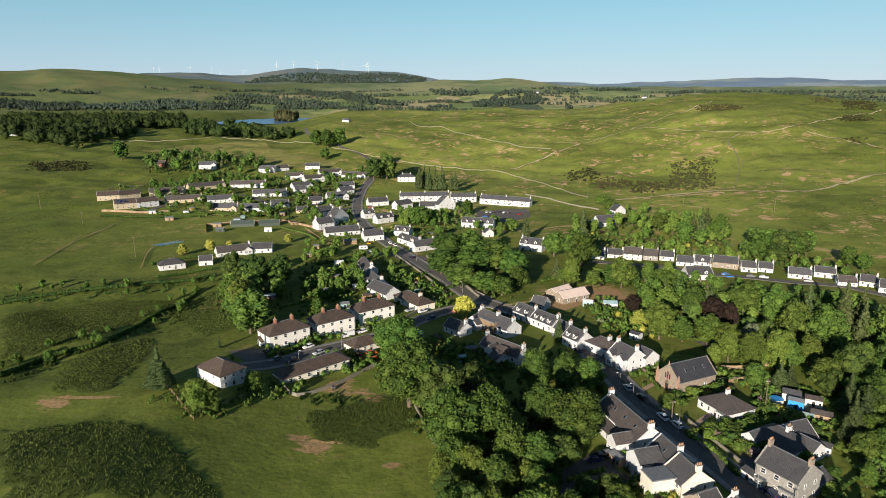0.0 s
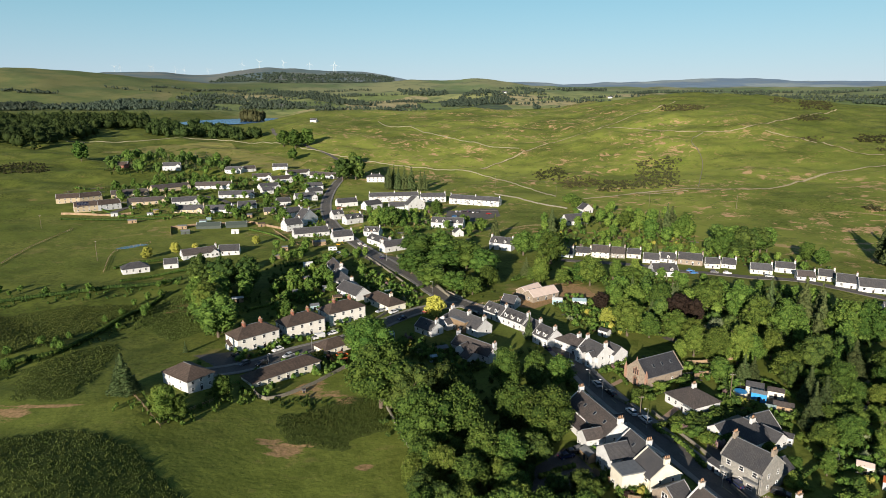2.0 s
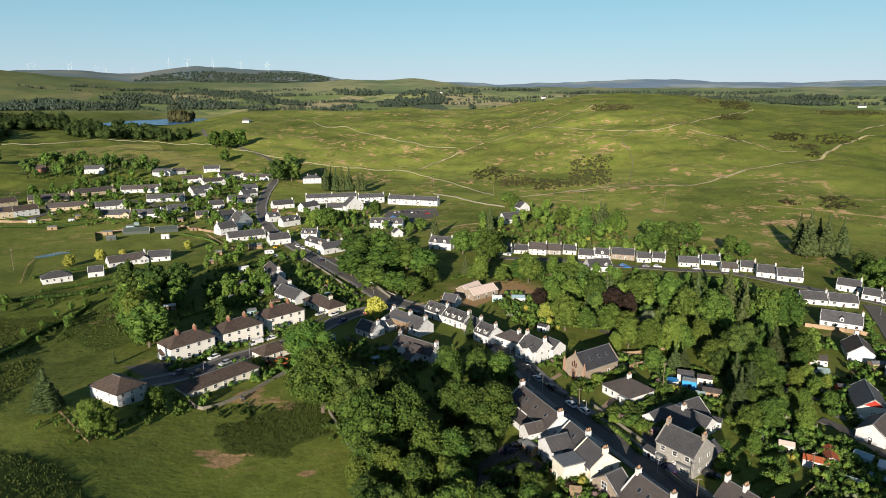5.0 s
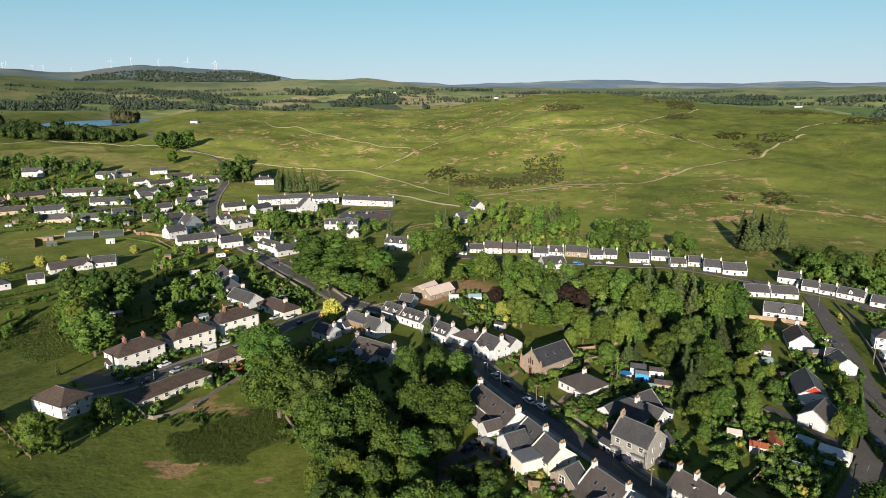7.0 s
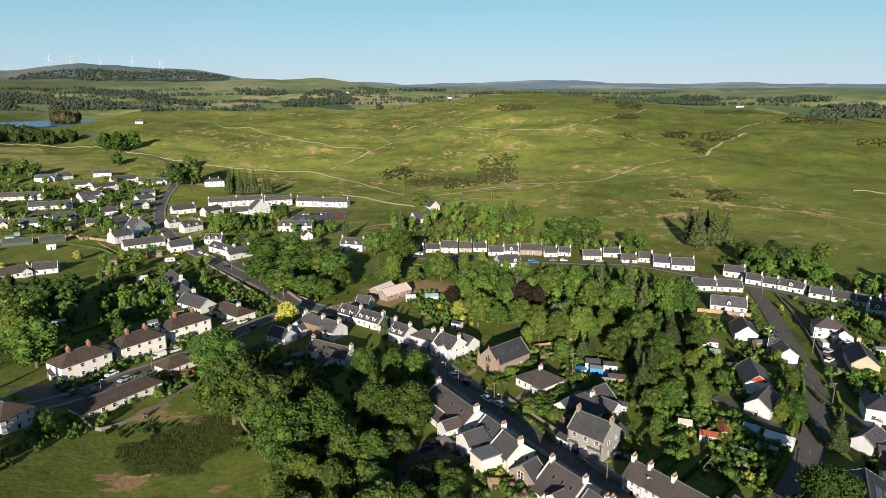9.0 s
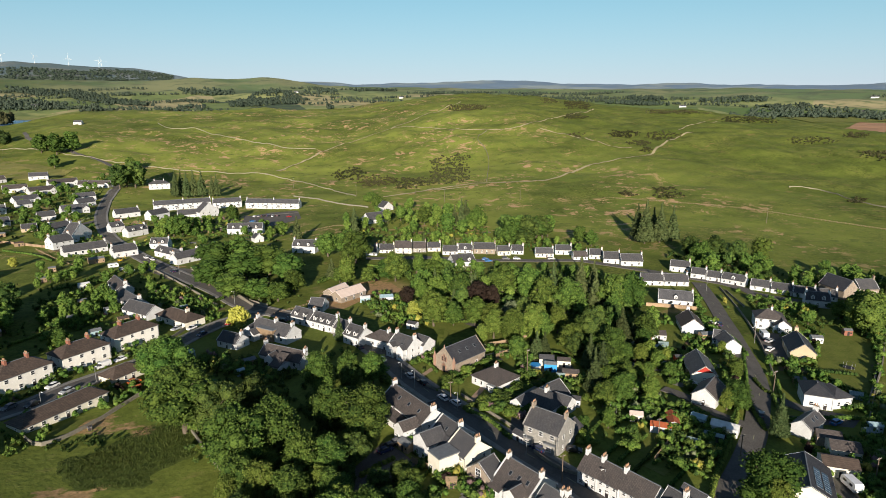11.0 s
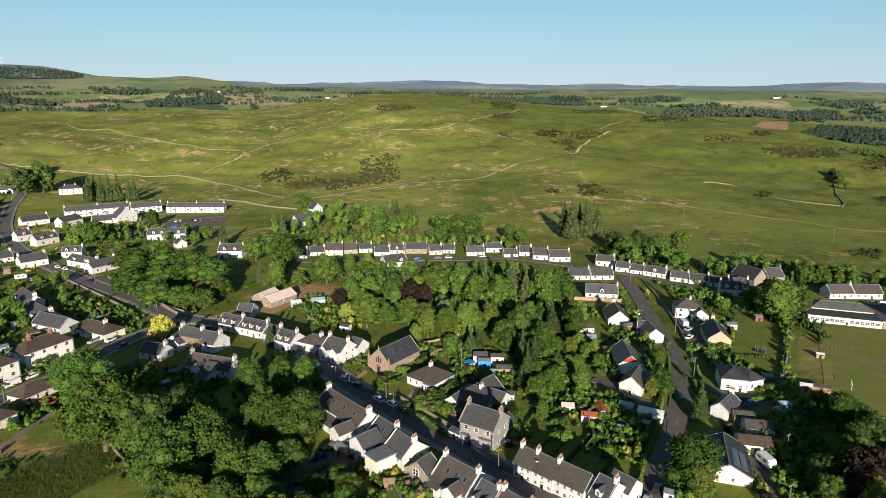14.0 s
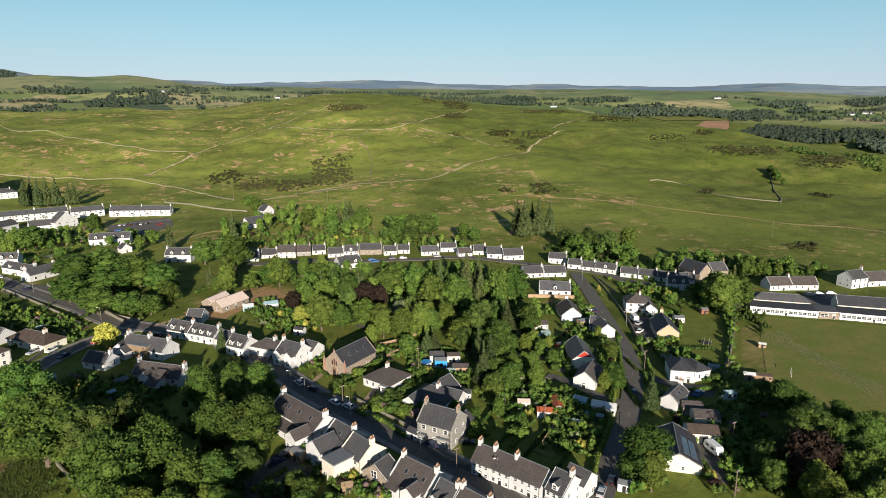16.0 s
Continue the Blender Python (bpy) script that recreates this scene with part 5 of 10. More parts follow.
house("cottage", 136.6, 337.2, -24.1, 9.2, 7.0, 2.5, "white harled house with a dark slate roof", chimneys=1)
house("cottage", 147.0, 338.3, -26.2, 8.5, 7.2, 2.3, "white harled house with a dark slate roof", chimneys=1, dormers=1)
house("cottage", 157.2, 332.3, -27.5, 13.1, 7.4, 3.3, "rendered cottage in a row under a slate roof", wall=STONE, bays=4, chimneys=1)
house("villa", 132.6, 310.4, -0.1, 13.4, 8.6, 2.9, "white harled house with a dark slate roof", chimneys=1, dormers=2)
house("cottage", 165.9, 324.4, -17.6, 7.8, 6.6, 2.8, "rendered cottage in a row under a slate roof", wall=CREAM, chimneys=1)
house("cottage", 175.1, 323.6, -28.3, 7.3, 6.6, 2.5, "white harled house with a dark slate roof", chimneys=1)
house("cottage", 186.2, 311.1, -23.5, 10.8, 6.8, 2.6, "rendered cottage in a row under a slate roof", tiles=SLATE2, wall=CREAM, bays=4, chimneys=1)
house("cottage", 200.4, 312.7, -26.2, 9.9, 6.2, 2.9, "white harled house with a dark slate roof", chimneys=1)
house("cottage", 201.9, 297.1, -20.5, 8.5, 6.2, 2.4, "white harled house with a dark slate roof", tiles=BROWNSLATE, chimneys=1)
house("cottage", 212.5, 296.5, -31.7, 7.5, 6.8, 2.7, "rendered cottage in a row under a slate roof", wall=CREAM, chimneys=1)
house("cottage", 92.2, 353.5, -23.5, 6.8, 7.1, 2.6, "low house under a dark slate roof", bays=2, chimneys=1)
house("cottage", 102.3, 356.1, -18.0, 9.0, 6.6, 2.3, "rendered cottage in a row under a slate roof", wall=CREAM, chimneys=1)
house("estate_house", -293.5, 537.6, 24.7, 17.5, 8.0, 4.7, "beige two-storey estate house with a brown roof", tiles=BROWN, wall=BEIGE, storeys=2, bays=4, group="houses of one pattern")
house("estate_house", -280.8, 547.2, 48.6, 18.5, 8.0, 4.7, "beige two-storey estate house with a brown roof", tiles=BROWN, wall=BEIGE, storeys=2, bays=4, group="houses of one pattern")
house("estate_house", -264.3, 507.9, 32.7, 16.8, 8.0, 4.7, "beige two-storey estate house with a brown roof", tiles=BROWN, wall=BEIGE, storeys=2, bays=4, solar=1, group="houses of one pattern")
house("estate_house", -251.6, 518.2, 45.1, 18.0, 8.0, 4.7, "beige two-storey estate house with a brown roof", tiles=BROWN, storeys=2, bays=4, group="houses of one pattern")
home = house("bungalow", -255.2, 568.3, 28.2, 30.7, 8.0, 2.8, "rendered estate bungalow under a tiled gable roof", tiles=BROWNSLATE, wall=BEIGE, bays=6, chimneys=1, group="houses of one pattern")
annex(home, 12.8, -4.7, 0, 5.0, 1.8, 2.8, "front", BROWNSLATE, BEIGE)
home = house("bungalow", -228.3, 538.8, 20.1, 30.4, 8.0, 2.8, "rendered estate bungalow under a tiled gable roof", tiles=BROWNSLATE, wall=BEIGE, bays=6, chimneys=1, group="houses of one pattern")
annex(home, 12.6, -4.7, 0, 5.0, 1.8, 2.8, "front", BROWNSLATE, BEIGE)
home = house("bungalow", -230.0, 596.7, 42.2, 35.2, 8.0, 2.8, "rendered estate bungalow under a tiled gable roof", tiles=BROWNSLATE, wall=BEIGE, bays=6, chimneys=1, group="houses of one pattern")
annex(home, 15.0, -4.7, 0, 5.0, 1.8, 2.8, "front", BROWNSLATE, BEIGE)
home = house("bungalow", -192.2, 607.5, 8.4, 33.8, 8.0, 2.8, "rendered estate bungalow under a tiled gable roof", tiles=BROWNSLATE, bays=6, chimneys=1, group="houses of one pattern")
annex(home, 14.3, -4.7, 0, 5.0, 1.8, 2.8, "front", BROWNSLATE, WHITE)
home = house("bungalow", -161.7, 573.4, 11.4, 31.0, 8.0, 2.8, "rendered estate bungalow under a tiled gable roof", tiles=SLATE2, bays=6, chimneys=1, group="houses of one pattern")
annex(home, 12.9, -4.7, 0, 5.0, 1.8, 2.8, "front", SLATE2, WHITE)
home = house("bungalow", -195.8, 538.5, 20.7, 21.9, 8.0, 2.8, "rendered estate bungalow under a tiled gable roof", tiles=SLATE2, bays=5, chimneys=1, group="houses of one pattern")
annex(home, 8.3, -4.7, 0, 5.0, 1.8, 2.8, "front", SLATE2, WHITE)
home = house("bungalow", -181.6, 505.9, -1.3, 24.8, 8.0, 2.8, "rendered estate bungalow under a tiled gable roof", tiles=SLATE2, wall=BEIGE, bays=5, chimneys=1, group="houses of one pattern")
annex(home, 9.8, -4.7, 0, 5.0, 1.8, 2.8, "front", SLATE2, BEIGE)
home = house("bungalow", -157.3, 506.6, 3.7, 20.1, 8.0, 2.8, "rendered estate bungalow under a tiled gable roof", tiles=SLATE2, bays=4, chimneys=1, group="houses of one pattern")
annex(home, 7.5, -4.7, 0, 5.0, 1.8, 2.8, "front", SLATE2, WHITE)
home = house("house", -161.0, 670.0, 11.7, 19.6, 8.0, 3.4, "rendered estate bungalow under a tiled gable roof", tiles=BROWNSLATE, group="houses of one pattern")
annex(home, 7.2, -4.7, 0, 5.0, 1.8, 3.4, "front", BROWNSLATE, WHITE)
home = house("house", -139.8, 665.8, 33.6, 22.5, 8.0, 3.4, "rendered estate bungalow under a tiled gable roof", tiles=BROWNSLATE, group="houses of one pattern")
annex(home, 8.6, -4.7, 0, 5.0, 1.8, 3.4, "front", BROWNSLATE, WHITE)
home = house("house", -127.9, 699.7, 27.9, 26.4, 8.0, 3.4, "rendered estate bungalow under a tiled gable roof", tiles=BROWNSLATE, group="houses of one pattern")
annex(home, 10.6, -4.7, 0, 5.0, 1.8, 3.4, "front", BROWNSLATE, WHITE)
home = house("house", -93.8, 689.5, -27.7, 24.5, 8.0, 3.4, "rendered estate bungalow under a tiled gable roof", tiles=BROWNSLATE, group="houses of one pattern")
annex(home, 9.7, -4.7, 0, 5.0, 1.8, 3.4, "front", BROWNSLATE, WHITE)
home = house("house", -142.5, 618.4, 39.1, 20.3, 8.0, 3.4, "rendered estate bungalow under a tiled gable roof", tiles=SLATE2, group="houses of one pattern")
annex(home, 7.6, -4.7, 0, 5.0, 1.8, 3.4, "front", SLATE2, WHITE)
home = house("house", -97.8, 564.9, 25.7, 19.7, 8.0, 3.6, "rendered estate bungalow under a tiled gable roof", tiles=SLATE2, group="houses of one pattern")
annex(home, 7.3, -4.7, 0, 5.0, 1.8, 3.6, "front", SLATE2, WHITE)
house("house", -99.2, 624.5, 23.8, 17.5, 8.0, 3.6, "rendered estate bungalow under a tiled gable roof", tiles=SLATE2, group="houses of one pattern")
home = house("house", -196.4, 695.7, -8.8, 19.4, 8.0, 3.6, "rendered estate bungalow under a tiled gable roof", tiles=SLATE2, group="houses of one pattern")
annex(home, 7.1, -4.7, 0, 5.0, 1.8, 3.6, "front", SLATE2, WHITE)
home = house("house", -268.0, 706.6, 12.9, 18.8, 9.0, 4.6, "rendered estate bungalow under a tiled gable roof", tiles=SLATE2, group="houses of one pattern")
annex(home, 6.8, -5.2, 0, 5.0, 1.8, 4.6, "front", SLATE2, WHITE)
house("house", -322.2, 706.0, 5.4, 13.6, 9.0, 3.6, "rendered estate bungalow under a tiled gable roof", tiles=BROWN, wall=BRICK, group="houses of one pattern")
house("house", -95.4, 600.5, 38.2, 15.0, 8.0, 3.4, "rendered estate bungalow under a tiled gable roof", tiles=SLATE2, group="houses of one pattern")
house("house", -139.6, 597.4, 31.2, 10.7, 8.0, 3.0, "rendered estate bungalow under a tiled gable roof", tiles=SLATE2, bays=2, group="houses of one pattern")
house("house", -108.8, 699.8, -2.6, 11.6, 8.0, 3.0, "rendered estate bungalow under a tiled gable roof", tiles=BROWNSLATE, bays=2, group="houses of one pattern")
house("house", -113.8, 545.0, 24.4, 12.1, 8.0, 3.2, "rendered estate bungalow under a tiled gable roof", tiles=SLATE, group="houses of one pattern")
house("house", -115.8, 501.3, 16.5, 9.5, 7.0, 2.6, "rendered estate bungalow under a tiled gable roof", tiles=SLATE, wall=BEIGE, bays=2, group="houses of one pattern")
house("house", -140.2, 524.6, 19.6, 15.0, 8.0, 3.0, "rendered estate bungalow under a tiled gable roof", tiles=SLATE2, group="houses of one pattern")
house("house", -150.6, 715.9, 7.0, 16.6, 8.0, 3.2, "rendered estate bungalow under a tiled gable roof", tiles=SLATE, group="houses of one pattern")
house("house", -183.0, 704.8, 35.9, 13.4, 8.0, 3.2, "rendered estate bungalow under a tiled gable roof", tiles=BROWNSLATE, bays=2, group="houses of one pattern")
house("farmhouse", -672, 978, 35, 12, 8, 4.5, "white farmhouse with a slate roof among fields")
house("farmhouse", -172, 1119, -15, 12, 7, 3.4, "white farmhouse with a slate roof among fields")
house("farmhouse", 2226, 988, -62, 34, 9, 4.5, "white farmhouse with a slate roof among fields")
house("farmhouse", 2135, 995, -60, 20, 9, 4.0, "white farmhouse with a slate roof among fields")
house("farmhouse", 1859, 1301, -52, 24, 10, 5, "white farmhouse with a slate roof among fields")
house("farmhouse", 1543, 1708, -42, 22, 9, 5, "white farmhouse with a slate roof among fields")
house("farmhouse", 2399, 1645, -50, 26, 10, 5, "white farmhouse with a slate roof among fields")
house("farmhouse", 763, 2409, -15, 16, 9, 5, "white farmhouse with a slate roof among fields")
house("farmhouse", -446, 2183, 10, 26, 9, 4, "white farmhouse with a slate roof among fields")
house("farmhouse", 406, 2753, -8, 22, 9, 5, "white farmhouse with a slate roof among fields")
house("bungalow", -150.8, 331.7, 31.2, 13.3, 8.0, 2.8, "white harled house with a dark slate roof", roof="hip", tiles=SLATE, bays=4)
house("shed", -135.1, 340.8, 18.2, 7.5, 6.0, 2.8, "white harled house with a dark slate roof", "shed", tiles=SLATE, bays=1)
home = house("bungalow", -126.9, 363.0, 32.9, 20.3, 7.5, 2.8, "rendered estate bungalow under a tiled gable roof", tiles=BROWNSLATE, bays=5, chimneys=1, group="houses of one pattern")
annex(home, 7.6, -4.5, 0, 5.0, 1.8, 2.8, "front", BROWNSLATE, WHITE)
house("bungalow", -111.1, 370.1, 9.5, 12.0, 7.5, 2.8, "white harled house with a dark slate roof", tiles=SLATE)
house("farm_shed", -147.7, 448.0, 8.1, 17.0, 5.5, 2.2, "long dark green sheeted farm shed", "shed", tiles=GREENTIN, wall=GREENTIN, bays=0)
house("farm_shed", -129.1, 451.5, 14.6, 15.0, 5.0, 2.2, "long dark green sheeted farm shed", "shed", tiles=GREENTIN, wall=GREENTIN, bays=0)
home = house("house", 50.5, 152.3, -74.9, 20.4, 8.0, 4.8, "white two-storey house with a brown slate roof", tiles=BROWNSLATE, storeys=2, bays=5, chimneys=2, rooflights=3, skews=True)
annex(home, -2.5, -5.4, 0, 14.3, 2.8, 2.2, "lean", BROWNSLATE, WHITE)
annex(home, 6.9, -6.6, 0, 4.6, 5.4, 4.2, "front", BROWNSLATE, WHITE)
annex(home, 1.0, 5.2, 180, 4.0, 3.4, 3.6, "front", BROWNSLATE, WHITE)
home = house("house", 55.7, 135.9, -74.9, 8.1, 8.0, 4.6, "white harled house with a dark slate roof", storeys=2, chimneys=1, rooflights=1, skews=True)
annex(home, -0.6, -6.6, 0, 6.2, 6.4, 4.8, "front", SLATE, WHITE)
annex(home, 2.4, -6.4, 0, 3.4, 6.0, 2.6, "lean", SLATE, WHITE)
home = house("house", 56.6, 126.9, -76.6, 7.6, 8.0, 5.0, "white harled house with a dark slate roof", wall=CREAM, storeys=2, bays=2, chimneys=1, skews=True)
annex(home, -1.2, -6.8, 0, 5.0, 6.2, 5.3, "bay", SLATE, CREAM)
home = house("cottage", 57.6, 119.1, 24.5, 5.7, 7.2, 3.2, "small brown stone cottage with a slate gable", wall=STONE, bays=0)
window(home, pose(-2.87, 0, 1.1, 0, 0, -90), 1.7, 1.9)
window(home, pose(-2.87, 0, 3.5, 0, 0, -90), 1.7, 1.9)
home = house("house", 64.0, 111.7, -71.4, 11.0, 9.6, 3.0, "white harled house with a dark slate roof", tiles=BROWNSLATE, bays=4, chimneys=2, rooflights=3, skews=True)
annex(home, 2.4, -5.6, 0, 4.0, 3.6, 3.6, "front", BROWNSLATE, WHITE)
annex(home, -3.3, -5.8, 0, 3.6, 2.2, 2.2, "lean", BROWNSLATE, WHITE)
house("house", 65.8, 101.8, -71.6, 5.6, 9.0, 3.2, "white harled house with a dark slate roof", chimneys=1, dormers=2)
house("house", 68.3, 95.1, -73.2, 8.1, 9.0, 3.4, "white harled house with a dark slate roof", tiles=BROWNSLATE, chimneys=2)
house("terrace_house", 81.6, 109.0, -68.4, 5.2, 7.0, 4.1, "white harled house with a dark slate roof", tiles=BROWNSLATE, storeys=2, chimneys=2)
house("terrace_house", 83.7, 103.7, -71.5, 5.8, 7.0, 4.1, "white harled house with a dark slate roof", tiles=BROWNSLATE, storeys=2, chimneys=1)
house("terrace_house", 86.2, 97.3, -71.3, 7.7, 7.0, 4.3, "white harled house with a dark slate roof", tiles=BROWNSLATE, storeys=2, bays=4)
home = house("villa", 89.0, 90.1, -76.0, 4.8, 8.0, 4.7, "white harled house with a dark slate roof", storeys=2, chimneys=1, dormers=1)
annex(home, 1.0, -4.6, 0, 2.8, 1.4, 2.5, "bay", SLATE, WHITE)
annex(home, 0.8, 5.5, 90, 6.0, 5.6, 4.4, "front", SLATE, WHITE)
house("bungalow", 126.7, 89.2, 43.5, 15.9, 10.6, 2.3, "cream bungalow with solar panels on slate", tiles=SLATE3, wall=CREAM, bays=0, pitch=27, solar=1)
house("cottage", 5.9, 231.0, -48.2, 9.7, 6.5, 2.8, "white harled house with a dark slate roof", chimneys=1, rooflights=1)
house("cottage", 13.7, 239.7, 50.7, 5.9, 5.0, 2.8, "white harled house with a dark slate roof", bays=1, chimneys=1)
home = house("cottage", 21.8, 234.3, -51.7, 19.1, 8.0, 3.4, "white harled house with a dark slate roof", bays=4, chimneys=3)
annex(home, -1.0, -3.4, 0, 8.5, 3.0, 4.6, "bay", SLATE, TIMBER)
annex(home, -5.7, -5.6, 0, 4.2, 4.6, 2.8, "front", SLATE, WHITE)
home = house("cottage", 22.3, 208.2, -47.3, 18.2, 7.0, 2.9, "white harled house with a dark slate roof", tiles=BROWNSLATE, bays=4, chimneys=2)
annex(home, -1.8, -4.8, 0, 4.6, 3.4, 3.4, "front", BROWNSLATE, WHITE)
annex(home, 2.5, -6.4, 0, 4.0, 6.0, 2.4, "lean", BROWNSLATE, WHITE)
house("cottage", 35.5, 246.8, -54.5, 11.1, 7.0, 3.4, "white harled house with a dark slate roof", chimneys=1, dormers=2)
house("cottage", 42.4, 236.9, -55.8, 12.9, 7.0, 3.4, "white harled house with a dark slate roof", bays=4, chimneys=1, dormers=3)
house("cottage", 47.9, 228.4, -59.0, 6.6, 6.5, 3.0, "white harled house with a dark slate roof", bays=2, chimneys=1)
house("cottage", 50.4, 217.4, -58.2, 8.5, 7.5, 3.8, "white harled house with a dark slate roof", chimneys=1, dormers=2)
house("cottage", 58.9, 210.5, -55.9, 12.0, 7.5, 3.6, "white harled house with a dark slate roof", roof="hip", tiles=BROWNSLATE, bays=2, chimneys=1)
home = house("villa", 63.5, 199.1, -62.8, 9.6, 7.5, 4.6, "white harled house with a dark slate roof", storeys=2, chimneys=2, skews=True)
annex(home, -2.7, -4.5, 0, 3.4, 2.2, 4.6, "front", SLATE, WHITE)
annex(home, 2.3, -4.5, 0, 3.4, 2.2, 4.6, "front", SLATE, WHITE)
annex(home, 2.9, 6.0, 90, 6.4, 6.0, 4.2, "front", SLATE, WHITE)
house("stone_house", 59.2, 273.1, 30.7, 15.7, 7.5, 2.8, "half-built stone house with a pale felted roof", tiles=PALEROOF, wall=STONE, pitch=33)
house("stone_house", 55.1, 279.4, 39.5, 12.2, 6.0, 2.8, "half-built stone house with a pale felted roof", tiles=PALEROOF, wall=STONE, bays=2, pitch=33)
house("house", -41.1, 325.8, -70.7, 19.9, 7.0, 2.8, "white house with a grey slate gable roof", tiles=BROWNSLATE, bays=2, chimneys=1)
house("house", -34.6, 300.3, -66.5, 24.2, 7.0, 2.8, "white house with a grey slate gable roof", tiles=SLATE, chimneys=1)
house("house", -28.3, 281.6, -51.6, 17.1, 8.0, 2.7, "white house with a grey slate gable roof", tiles=SLATE)

# ---- dykes, tracks and a road over the moor ----
for line in (
    [(-59, 1118), (-36, 1042), (6, 1018), (39, 947), (71, 909), (105, 856), (146, 844)],
    [(4, 768), (46, 757), (71, 737)],
    [(68, 737), (94, 703), (112, 641), (123, 620), (134, 568)],
    [(269, 567), (303, 634), (326, 682), (340, 724), (343, 750), (358, 780), (375, 792)],
    [(699, 412), (673, 386), (599, 338), (563, 311), (535, 296)],
    [(523, 428), (542, 408), (530, 366), (526, 334), (538, 298)],
    [(-512, 955), (-418, 956), (-347, 1001), (-280, 989), (-215, 935), (-154, 876), (-99, 815), (-46, 791), (4, 768)],
):
    stone_wall(line, 0.9, 0.7, "pale dry-stone dyke across the moor", m=DYKE)
for line, half in (
    ([(84, 758), (111, 784), (142, 819), (165, 842), (219, 878), (273, 903), (342, 963), (387, 1004), (406, 1021), (457, 1079)], 1.3),
    ([(156, 552), (188, 556), (217, 566), (242, 564), (264, 555), (305, 538), (340, 548), (373, 568), (398, 583), (426, 594), (492, 598), (538, 631), (596, 668), (638, 680)], 1.6),
    ([(272, 901), (312, 875), (346, 825), (378, 799), (426, 794), (455, 808), (539, 864), (588, 892), (671, 968)], 1.3),
    ([(449, 777), (467, 755), (480, 722), (480, 675), (500, 636)], 1.3),
    ([(632, 704), (678, 736), (713, 748), (775, 779)], 1.3),
    ([(210, 561), (231, 557), (253, 552)], 1.3),
):
    tagged(new("track", ribbon(line, half, 0.65, mats=(TRACK,), step=2.5).mesh("track")), "pale worn earth track over the moor", "track", kind="structure")
road("moor_road", 2.6, [(-79, 672), (-85, 755), (-98, 797), (-116, 830), (-147, 884), (-187, 948), (-210, 985), (-246, 1121)], "narrow asphalt road towards the loch", kerbs=False)


# ---- plots, water, bare earth ----
PLOTS = []  # lawns and yards that stay open


def patch(name, poly, m, label, lift=0.03, category="grass", step=5.0, ragged=0.0):
    """A level piece of ground cover with a slightly uneven rim, laid on the land."""
    rnd = random.Random(int(poly[0][0] * 7))
    rim = []
    lift += 0.004 * (len(PLOTS) % 30)
    if m in (LAWN, ASPHALT, GRAVEL, PATH):
        PLOTS.append(poly)
    for (x0, y0), (x1, y1) in zip(poly, poly[1:] + poly[:1]):
        n = max(1, int(math.hypot(x1 - x0, y1 - y0) / step))
        for i in range(n):
            rim.append((x0 + (x1 - x0) * i / n + rnd.uniform(-ragged, ragged), y0 + (y1 - y0) * i / n + rnd.uniform(-ragged, ragged)))
    bm = bmesh.new()
    bmesh.ops.triangulate(bm, faces=[bm.faces.new([bm.verts.new((x, y, 0)) for x, y in rim])])
    for _ in range(2):
        bmesh.ops.subdivide_edges(bm, edges=[e for e in bm.edges if e.calc_length() > step], cuts=1, use_grid_fill=True)
    bmesh.ops.triangulate(bm, faces=bm.faces[:])
    for v in bm.verts:
        v.co.z = ground_at(v.co.x, v.co.y) + lift
    me = bpy.data.meshes.new(name)
    bm.normal_update()
    for f in bm.faces:
        if f.normal.z < 0:
            f.normal_flip()
    bm.to_mesh(me)
    bm.free()
    me.materials.append(m)
    return tagged(new(name, me), label, category, kind="structure")


